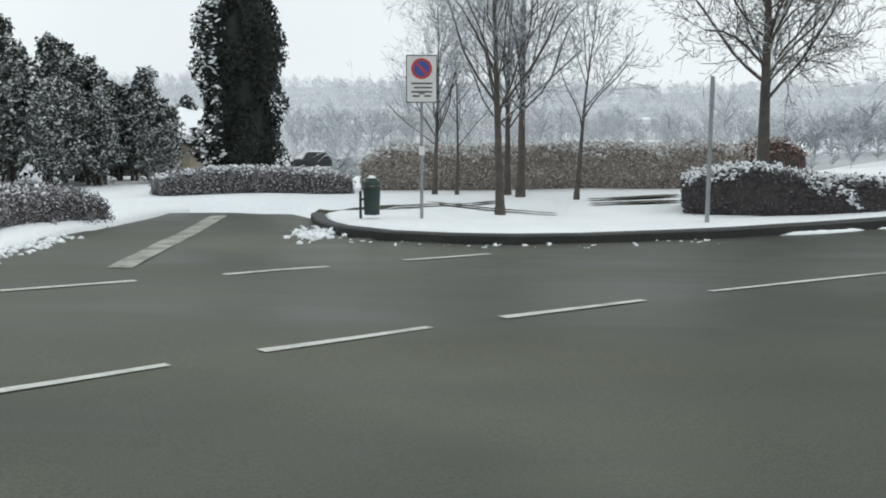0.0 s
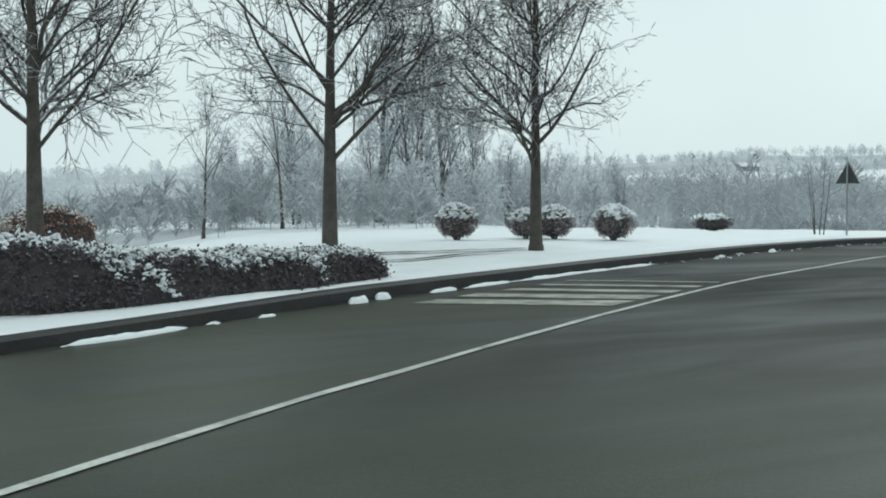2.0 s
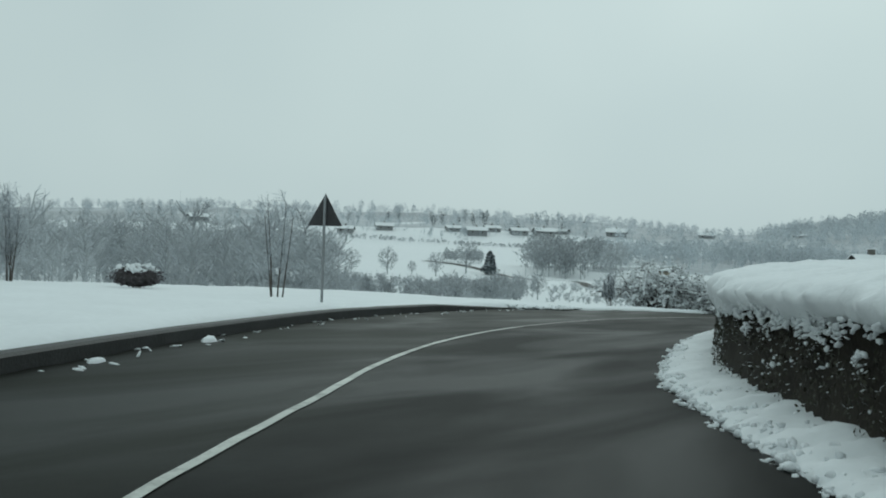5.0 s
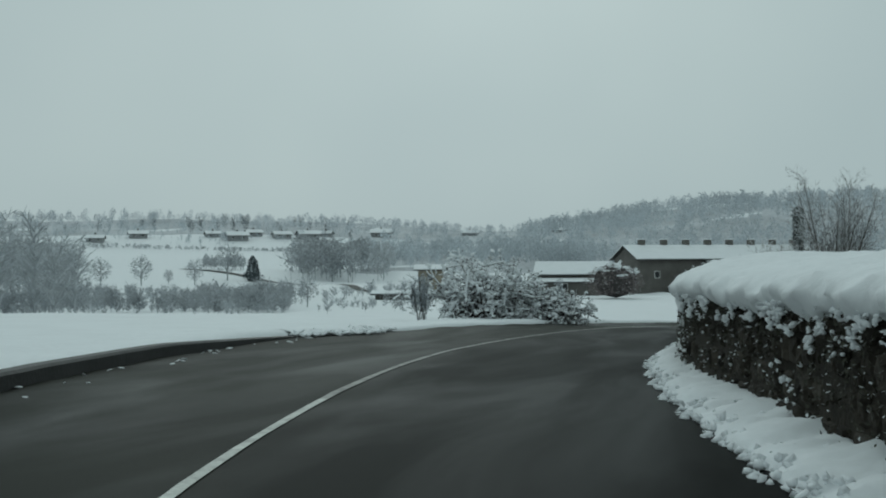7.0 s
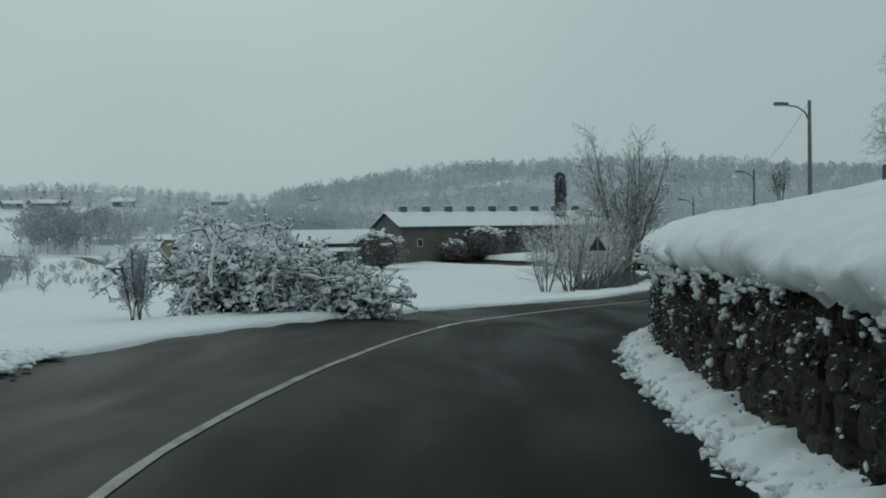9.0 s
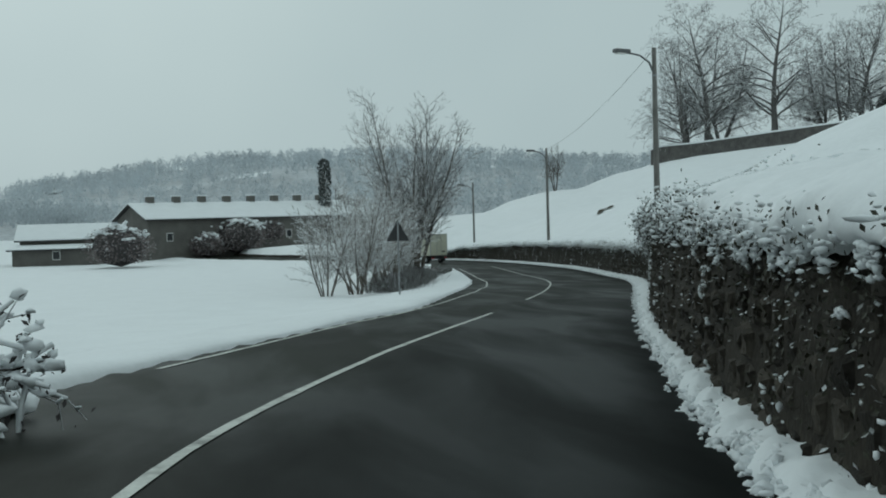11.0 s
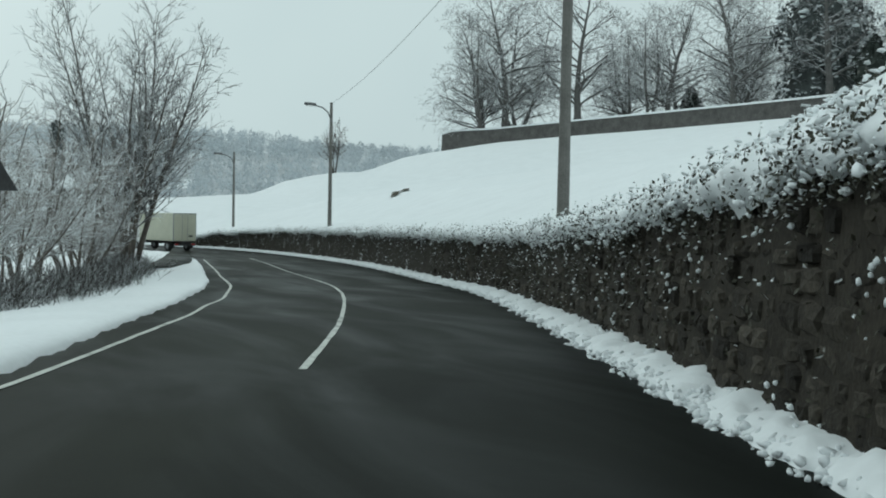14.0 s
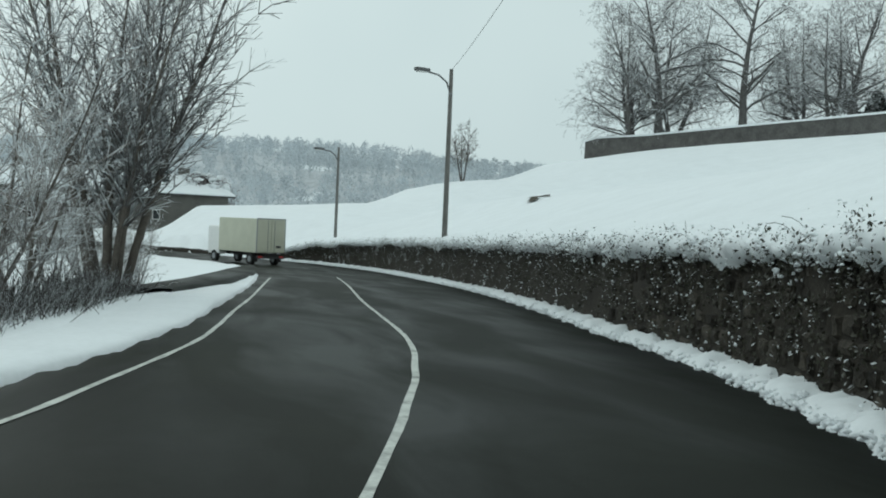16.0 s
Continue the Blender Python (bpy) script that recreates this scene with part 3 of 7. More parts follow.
for x0, x1, w, paint, lab in ((0, 33, 0.08, PAINT, "white centre line"), (32.4, 52.6, 0.08, DULL, "worn greyish centre line"), (52, 73, 0.09, PAINT, "white centre line")):
    ribbon("marking", centre[(centre[:, 0] >= x0) & (centre[:, 0] <= x1)], -w / 2, w / 2, 0.008, paint, lab, road, jag=0.008)
line_marking([(78.7, 15.8), (83.3, 14.3), (86.8, 13.25), (90.2, 12.3), (93.4, 11.45), (96.6, 10.7), (101.7, 9.8), (112, 8.75), (122, 7.6), (131, 6.7)], 0.075, "white centre line", wear=0.008)
for a, b in (((-4.5, 4.0), (-3.5, 5.1)), ((-2.75, 5.85), (-1.71, 6.87)), ((-1.22, 7.34), (-0.11, 8.33)), ((0.45, 8.8), (1.74, 9.78))):
    line_marking([a, b], 0.1, "white dash", wear=0.02)
for a, b in (((-3.85, 9.7), (-2.89, 10.5)), ((-2.18, 11.07), (-1.22, 11.87)), ((-0.46, 12.47), (0.53, 13.19))):
    line_marking([a, b], 0.1, "thin white edge dash")
line_marking([(-3.3, 11.4), (-3.4, 13.4), (-3.5, 15.8), (-3.6, 18.1)], 0.26, "pale worn stripe on the side road", paint=FADED)
line_marking([(60, 24.1), (67.6, 21.85), (70.3, 21), (73.6, 19.85), (78.4, 18.25), (84.4, 16.5), (87.3, 15.68), (90.2, 15), (92.3, 14.4), (95, 13.85), (100.2, 12.9), (107, 12.1), (113.5, 11.3), (127.7, 9.7)], 0.075, "white edge line", wear=0.01)
# hatched area: stripes that widen towards the junction
for (ax, ay), (bx, by), w in (((15.39, 17.83), (13.49, 19.23), 0.2), ((14.55, 17.43), (12.68, 18.85), 0.36), ((13.65, 16.99), (11.79, 18.45), 0.5), ((12.8, 16.56), (10.85, 18.05), 0.73), ((11.93, 16.15), (9.9, 17.6), 0.82)):
    n = 12
    k = np.linspace(0, 1, n)[:, None]
    back = np.array([-0.905, -0.425]) * w
    far = np.array([[ax, ay]]) * (1 - k) + np.array([[bx, by]]) * k
    near = far + back * (1 - 0.25 * k)
    link("marking", on_road(np.concatenate([far, near]), 0.008), [(i, i + 1, n + i + 1, n + i) for i in range(n - 1)], FADED, road, "worn white hatch stripe")

# ---- side lane running back from the bend ----
side = curve([(141, 9.6), (134, 10.3), (127, 11.1), (120, 12.1), (115, 13.1), (111.5, 13.9)], 0.8)
half = np.interp(side[:, 0], [112, 122, 132, 141], [0.6, 0.7, 0.6, 0.2])[:, None]
flat = np.concatenate([np.column_stack([offset_of(side, o * half), road_z(side[:, 0], side[:, 1]) + h]) for o, h in ((-1.2, -0.3), (-1.0, 0.19), (1.0, 0.2), (1.2, -0.3))])
n = len(side)
tagged(link("side_lane", flat, [(k * n + i, k * n + i + 1, (k + 1) * n + i + 1, (k + 1) * n + i) for k in range(3) for i in range(n - 1)], ASPHALT), "narrow wet asphalt lane cleared through the snowy verge", "road", kind="structure")

# ---- kerb along the outer side ----
kerb_line = np.array([p for p in OUT if -2.3 <= p[0] <= 43.2 and p[1] > 13.6 and not (p[0] < -1.9 and p[1] > 17.9)])


def extrude(name, line, profile, material, label="", parent=None, kind="structure", category="", base=road_z, jitter=0.0, taper=None):
    """A profile of (offset to the left, height) carried along a line."""
    rng = np.random.default_rng(7)
    n, rows = len(line), []
    for o, h in profile:
        xy = offset_of(line, o)
        j = rng.normal(0, jitter, (n, 3)) if jitter else 0
        rows.append(np.column_stack([xy, base(line[:, 0], line[:, 1]) + h * (1 if taper is None else np.interp(line[:, 0], *taper))]) + j)
    f = [(k * n + i, k * n + i + 1, (k + 1) * n + i + 1, (k + 1) * n + i) for k in range(len(profile) - 1) for i in range(n - 1)]
    ob = link(name, np.concatenate(rows), f, material, parent, label, smooth_shade=jitter > 0)
    return tagged(ob, label, category, kind=kind)


extrude("kerb", kerb_line, [(-0.03, -0.05), (-0.03, 0.13), (0.0, 0.16), (0.16, 0.165), (0.2, 0.0)], KERB, "low dark wet stone kerb along the snowy verge", category="kerb", taper=([-3, 3, 9, 37, 42.6], [0.66, 0.7, 1, 1, 0.12]))


def verge(name, line, inner, label, lift=0.0):
    """Snow beside the asphalt, from a ragged edge outwards, rounded at its rim."""
    rng = np.random.default_rng(5)
    n = len(line)
    rag = np.convolve(rng.normal(0, 1, n + 8), np.ones(5) / 5, "same")[4:-4]
    rows = []
    for o, h, j in ((inner, -0.06, 0.05), (inner + 0.02, 0.02, 0.05), (inner + 0.1, 0.07, 0.04), (inner + 0.3, 0.1, 0.02), (0.8, 0.1, 0.0), (1.3, 0.09, 0), (1.8, 0.06, 0), (2.6, -0.05, 0)):
        xy = np.array([offset_of(line, o + 0)[k] for k in range(n)]) + (offset_of(line, 1.0) - line[:, :2]) * (rag * j)[:, None]
        z = np.interp(np.clip(xy[:, 0], 0, 60), [0, 6, 12, 26, 36, 50], [0.12, 0.12, 0.2, 0.25, 0.16, 0.1]) * (h / 0.1 if h > 0 else 0) + min(h, 0)
        z = z - (0.22 * smooth(np.full(n, o), 1.0, 3.5) * smooth(xy[:, 0], 26, 32))
        relief = (0.03 * value(xy[:, 0], xy[:, 1], 1.4) + 0.05 * value(xy[:, 0], xy[:, 1], 5.0, 2.0)) * min(1, max(0, h) / 0.1)
        rows.append(np.column_stack([xy, road_z(line[:, 0], line[:, 1]) + z + relief + lift]))
    f = [(k * n + i, k * n + i + 1, (k + 1) * n + i + 1, (k + 1) * n + i) for k in range(len(rows) - 1) for i in range(n - 1)]
    return tagged(link(name, np.concatenate(rows), f, SNOW), label, "snow", kind="structure")


verge("verge_snow", kerb_line, 0.13, "smooth snow lying on the verge behind the kerb", 0.015)
open_line = np.array([p for p in OUT if 42.0 <= p[0] <= 205 and p[1] < 40])
verge("verge_snow", open_line, 0.02, "ragged snow edge along the road", 0.0)
west_line = np.array([p for p in OUT if p[0] < -4.0 and p[0] > -40 and p[1] < 18.9])
verge("verge_snow", west_line, 0.02, "trodden snow beside the side road", 0.0)

# ---- retaining wall on the inner side with its snow ----
wall_line = np.array([p for p in INN if p[0] > 11.6 and (p[1] > 10.5 or p[0] > 60) and p[1] < 34])[::-1]
# runs so that the hillside lies to the left of the line
HW = wall_height(wall_line[:, 0])


def set_back(x):
    """How far the wall stands back from its usual distance to the asphalt."""
    return np.interp(x, [18, 34, 38, 46, 54, 58, 70, 76, 86, 100], [0.28, 0.28, 0.05, 0.05, -0.08, -0.17, -0.14, 0.06, 0.15, 0.0])


def wall_profile(name, profile, material, label, jitter=0.0, category="wall"):
    """Profile of (offset into the hill, share of the wall's height, height above that)."""
    rng = np.random.default_rng(11)
    n, rows = len(wall_line), []
    zr = road_z(wall_line[:, 0], wall_line[:, 1])
    for o, share, h, *more in profile:
        rows.append(np.column_stack([offset_of(wall_line, (o + set_back(wall_line[:, 0]))[:, None]), zr + share * HW + h + (more[0] * extra if more else 0)]) + (rng.normal(0, jitter, (n, 3)) if jitter else 0))
    f = [(k * n + i, k * n + i + 1, (k + 1) * n + i + 1, (k + 1) * n + i) for k in range(len(profile) - 1) for i in range(n - 1)]
    return tagged(link(name, np.concatenate(rows), f, material), label, category, kind="structure")


extra = np.interp(wall_line[:, 0], [15, 24, 38, 44, 53, 60], [0.1, 0.06, 0.08, 0.42, 0.42, 0.2])
stone_wall = wall_profile("wall_south", [(0.34, 0, -0.15), (0.44, 1, 0.0), (1.1, 1, 0.02), (1.15, 0, -0.1)], STONE, "dark rubble stone retaining wall with ivy and snow", 0.02)


# ---- trees ----
def branch_mesh(segs, sides):
    """Tapered tubes round the segments (a, b, r1, r2)."""
    a, b, r = np.array([s[0] for s in segs]), np.array([s[1] for s in segs]), np.array([s[2:4] for s in segs])
    d = b - a
    d /= np.linalg.norm(d, axis=1)[:, None] + 1e-9
    ref = np.where(np.abs(d[:, 2:3]) > 0.9, [[1.0, 0, 0]], [[0, 0, 1.0]])
    u = np.cross(d, ref)
    u /= np.linalg.norm(u, axis=1)[:, None]
    w = np.cross(d, u)
    ang = 2 * math.pi * np.arange(sides) / sides
    ring = np.cos(ang)[None, :, None] * u[:, None] + np.sin(ang)[None, :, None] * w[:, None]
    v = np.concatenate([a[:, None] + ring * r[:, 0, None, None], b[:, None] + ring * r[:, 1, None, None]], 1).reshape(-1, 3)
    base = np.arange(len(segs))[:, None] * 2 * sides
    k = np.arange(sides)
    q = np.stack([base + k, base + (k + 1) % sides, base + sides + (k + 1) % sides, base + sides + k], -1).reshape(-1, 4)
    return v, q.tolist()


def blade_mesh(segs, seed=3):
    """Thin tapered blades along the segments, turned at random."""
    rng = np.random.default_rng(seed)
    a, b, r = np.array([s[0] for s in segs]), np.array([s[1] for s in segs]), np.array([s[2:4] for s in segs])
    u = np.cross(b - a, rng.normal(0, 1, a.shape))
    u /= np.linalg.norm(u, axis=1)[:, None] + 1e-9
    v = np.stack([a - u * r[:, :1], a + u * r[:, :1], b + u * r[:, 1:], b - u * r[:, 1:]], 1).reshape(-1, 3)
    return v, (np.arange(len(segs))[:, None] * 4 + np.arange(4)).tolist()


def grow(seed, height, fork, radius, limbs=11, spread=55, twigs=5, rise=0.35, droop=0.0, stems=1, reach=0.42, twig_r=0.006, lean=0.06, stout_limb=(0.42, 0.6), knots=4, wiggle=0.12, foot=0.25):
    """Segments of a bare tree: stout (trunk and limbs) and thin (branches and twigs)."""
    rng = np.random.default_rng(seed)
    stout, thin = [], []

    def shoot(p, d, length, r, level, n):
        step = length / n
        for i in range(n):
            d = d + rng.normal(0, wiggle, 3) + np.array([0, 0, rise * 0.5 if level < 3 else rise * 0.3]) * step / max(length, 0.1) - np.array([0, 0, droop * level * 0.1])
            d = d / np.linalg.norm(d)
            q = p + d * step
            r2 = r * (1 - 0.55 / n)
            (stout if level <= 1 else thin).append((p, q, max(r, twig_r), max(r2, twig_r * 0.7)))
            if level < 4:
                for _ in range(int(rng.integers(1, 3)) if level < 3 else int(rng.random() < 0.75) + (twigs > 4)):
                    if level == 3 and length < 0.25:
                        continue
                    side = np.cross(d, rng.normal(0, 1, 3))
                    side /= np.linalg.norm(side) + 1e-9
                    k = math.radians(rng.uniform(28, 55))
                    nd = d * math.cos(k) + side * math.sin(k)
                    shoot(q, nd, length * rng.uniform(0.36, 0.6), r2 * rng.uniform(0.42, 0.6), level + 1, max(2, n - 1))
            p, r = q, r2

    for s in range(stems):
        a = 2 * math.pi * s / max(stems, 1) + rng.uniform(0, 1)
        p = np.array([math.cos(a), math.sin(a), 0]) * (foot * (stems > 1))
        d = np.array([rng.normal(0, lean), rng.normal(0, lean), 1.0]) + np.array([math.cos(a), math.sin(a), 0]) * (0.13 * (stems > 1))
        d /= np.linalg.norm(d)
        h = height * (rng.uniform(0.8, 1.0) if stems > 1 else 1)
        n = 9
        r0 = radius * (0.75 if stems > 1 else 1)
        stout.append((p - np.array([0, 0, 0.25]), p + d * 0.12, r0 * 1.35, r0 * 1.08))
        for i in range(n):
            q = p + d * h * 0.92 / n
            ra, rb = r0 * (1 - 0.93 * (i / n) ** 0.8), r0 * (1 - 0.93 * ((i + 1) / n) ** 0.8)
            stout.append((p, q, max(ra, 0.01), max(rb, 0.008)))
            z = (i + 1) / n * h * 0.92
            if z > fork * 0.98:
                share = (z - fork) / (h - fork + 0.01)
                count = max(2, round(limbs / (n * (1 - fork / h)) / (1 if stems == 1 else 1.6)))
                for _ in range(count):
                    k = rng.uniform(0, 2 * math.pi)
                    el = math.radians(rng.uniform(90 - spread, 90 - spread + 22) + 18 * share)
                    nd = np.array([math.cos(k) * math.cos(el), math.sin(k) * math.cos(el), math.sin(el)])
                    shoot(q - d * rng.uniform(0, h * 0.9 / n), nd, h * reach * (1 - 0.55 * share) * rng.uniform(0.75, 1.1), rb * rng.uniform(*stout_limb), 1, knots)
            p = q
            d = d + rng.normal(0, lean * 0.7, 3) * [1, 1, 0]
            d /= np.linalg.norm(d)
    return stout, thin


def fan_tree(seed, height, radius, stems=7, tilt=(4, 20), side=0.3, first=0.16, gap=0.36, twig=0.6, twig_r=0.006, sag=0.0):
    """Segments of a many-stemmed tree whose straight limbs fan out and carry rows of fine twigs."""
    rng = np.random.default_rng(seed)
    stout, thin = [], []

    def turned(d, low, high):
        w = np.cross(d, rng.normal(0, 1, 3))
        w /= np.linalg.norm(w) + 1e-9
        k = math.radians(rng.uniform(low, high))
        return d * math.cos(k) + w * math.sin(k)

    for k in range(stems):
        a = 2 * math.pi * (k + rng.uniform(-0.35, 0.35)) / stems
        lean_ = math.radians(rng.uniform(*tilt))
        d = np.array([math.cos(a) * math.sin(lean_), math.sin(a) * math.sin(lean_), math.cos(lean_)])
        p = np.array([math.cos(a), math.sin(a), 0]) * rng.uniform(0.08, 0.3) - [0, 0, 0.2]
        length = height * rng.uniform(0.72, 1.0)
        n = max(6, int(length / 0.45))
        r0 = radius * rng.uniform(0.7, 1.1)
        for i in range(n):
            s_ = (i + 1) / n
            d = d + rng.normal(0, 0.035, 3) + [0, 0, 0.02]
            d /= np.linalg.norm(d)
            q = p + d * length / n
            ra, rb = r0 * (1 - i / n) ** 0.8, r0 * (1 - s_) ** 0.8
            stout.append((p, q, max(ra, twig_r * 1.6), max(rb, twig_r * 1.3)))
            if s_ > first:
                for _ in range(3 if s_ < 0.8 else 2):
                    e = turned(d, 28, 52)
                    ln = height * side * (1.05 - 0.72 * s_) * rng.uniform(0.55, 1.1)
                    m_ = max(2, int(ln / gap))
                    b, rr = q, max(rb * 0.5, twig_r * 1.4)
                    for j in range(m_):
                        e = e + rng.normal(0, 0.07, 3) + [0, 0, 0.05 - sag]
                        e /= np.linalg.norm(e)
                        c = b + e * ln / m_
                        r2 = max(rr * (1 - 0.7 * (j + 1) / m_), twig_r)
                        thin.append((b, c, max(rr * (1 - 0.7 * j / m_), twig_r), r2))
                        for _ in range(3):
                            g = turned(e, 24, 50) - np.array([0, 0, sag])
                            h = c + g * twig * rng.uniform(0.5, 1.1)
                            thin.append((c, h, twig_r, twig_r * 0.6))
                            u = turned(g / np.linalg.norm(g), 20, 45)
                            thin.append((c + (h - c) * 0.5, c + (h - c) * 0.5 + u * twig * 0.45, twig_r * 0.7, twig_r * 0.45))
                        b = c
            p = q
    return stout, thin


def bare_tree(name, place, segs, label, group="", bark=BARK, twig=TWIG, scale=1.0):
    root = thing(name, place, label, "tree", group)
    v, q = branch_mesh(segs[0], 7)
    link("trunk", v, q, bark, root)
    order = sorted(segs[1], key=lambda g: -g[2])
    cut = max(1, len(order) // 9)
    v, q = branch_mesh(order[:cut], 3)
    v2, q2 = blade_mesh(order[cut:])
    link("crown", np.concatenate([v, v2]), q + [[i + len(v) for i in f] for f in q2], twig, root, "fine frosted twigs")
    return root


def at(x, y, turn=0.0, scale=1.0, dz=0.0):
    return Matrix.Translation((x, y, ground_at(x, y) + dz)) @ Matrix.Rotation(turn, 4, "Z") @ Matrix.Scale(scale, 4)


def copies(root, spots):
    for x, y, turn, scale in spots:
        copy_thing(root, at(x, y, turn)).scale = (scale,) * 3


street = bare_tree("street_tree", at(16.1, 23.2, 0.3), grow(33, 7.2, 1.75, 0.14, 38, 66, 5, rise=0.3, reach=0.37, lean=0.015, twig_r=0.006, stout_limb=(0.36, 0.5), knots=5), "bare young lime tree with snow on its twigs", "street trees on the verge")
copies(street, [(11.75, 23.7, 2.2, 1.12), (6.12, 21.84, 4.1, 1.02)])
park = bare_tree("park_tree", at(0.84, 17.0, 0.4), grow(5, 5.4, 1.5, 0.075, 30, 50, 5, reach=0.36, lean=0.03, twig_r=0.004, stout_limb=(0.32, 0.5)), "slender bare tree with frosted branches on the lawn", "slender trees on the lawn", twig=FROST)
copies(park, [(1.42, 21.2, 2.0, 1.19), (-0.19, 22.1, 3.0, 0.72), (1.22, 21.7, 5.0, 0.93)])
small = bare_tree("park_tree", at(2.4, 20.6, 0.4, 1.07), grow(6, 3.4, 1.35, 0.05, 10, 48, 4, lean=0.03), "small bare tree with frosted branches on the lawn", "slender trees on the lawn", twig=FROST)
copies(small, [(0.24, 21.9, 2.0, 0.83), (18.5, 39, 2.5, 1.35), (14.5, 36, 1.0, 1.15)])
bare_tree("tall_tree", at(112.6, 14.8, 0.4), fan_tree(12, 11.0, 0.115, 9, (2, 17), 0.33, 0.2, 0.4, 0.6, 0.0115), "tall bare many-stemmed tree beside the road bend", "roadside trees", bark=BENDBARK, twig=SCRUBTWIG)
scrub = bare_tree("scrub_tree", at(92, 19.6, 0.4), fan_tree(14, 4.7, 0.055, 7, (8, 34), 0.42, 0.16, 0.28, 0.38, 0.0088, 0.03), "frosted scrubby bare tree on the snowy bank", "roadside trees", bark=BENDBARK, twig=RIMETWIG)
copies(scrub, [(89.5, 20.9, 1.4, 0.7), (97.5, 18.8, 2.8, 0.95), (105.5, 16.9, 5.2, 1.15), (101.5, 18.4, 3.7, 1.15), (109.5, 16.4, 0.9, 1.05), (110, 15.9, 0.2, 0.5), (115, 15.2, 2.6, 0.55), (116, 15.4, 2.0, 0.6), (119, 14.4, 4.4, 0.45)])


# ---- foliage ----
def leaf_mesh(points, normals, size, rng, spread=0.9):
    """One small folded leaf at each point."""
    n = len(points)
    nrm = normals + rng.normal(0, spread, (n, 3))
    nrm /= np.linalg.norm(nrm, axis=1)[:, None] + 1e-9
    u = np.cross(nrm, rng.normal(0, 1, (n, 3)))
    u /= np.linalg.norm(u, axis=1)[:, None] + 1e-9
    w = np.cross(nrm, u)
    s = (size * rng.uniform(0.6, 1.3, n))[:, None]
    v = np.stack([points - u * s, points + w * s * 0.55 + nrm * s * 0.12, points + u * s, points - w * s * 0.55 + nrm * s * 0.12], 1).reshape(-1, 3)
    return v, (np.arange(n)[:, None] * 4 + np.arange(4)).tolist()


bm0 = bmesh.new()
bmesh.ops.create_icosphere(bm0, subdivisions=1, radius=1)
bm0.verts.ensure_lookup_table()
ICO_V = np.array([v.co[:] for v in bm0.verts])
ICO_F = np.array([[v.index for v in f.verts] for f in bm0.faces])
bm0.free()


def blob_mesh(points, sizes, rng, flat=0.6):
    """Small uneven snow lumps, drawn out and turned at random."""
    n = len(points)
    long_ = rng.uniform(0.75, 1.75, n)
    s = sizes[:, None, None] * np.stack([long_, 0.95 / np.sqrt(long_), flat * rng.uniform(0.6, 1.3, n)], -1)[:, None]
    v = ICO_V[None] * s * rng.uniform(0.62, 1.28, (n, len(ICO_V), 1))
    a, b = rng.uniform(0, 2 * math.pi, n)[:, None], rng.normal(0, 0.35, n)[:, None]
    x, z = v[..., 0] * np.cos(b) - v[..., 2] * np.sin(b), v[..., 0] * np.sin(b) + v[..., 2] * np.cos(b)
    v = np.stack([x * np.cos(a) - v[..., 1] * np.sin(a), x * np.sin(a) + v[..., 1] * np.cos(a), z], -1) + points[:, None]
    f = (np.arange(n)[:, None, None] * len(ICO_V) + ICO_F[None]).reshape(-1, 3)
    return v.reshape(-1, 3), f.tolist()


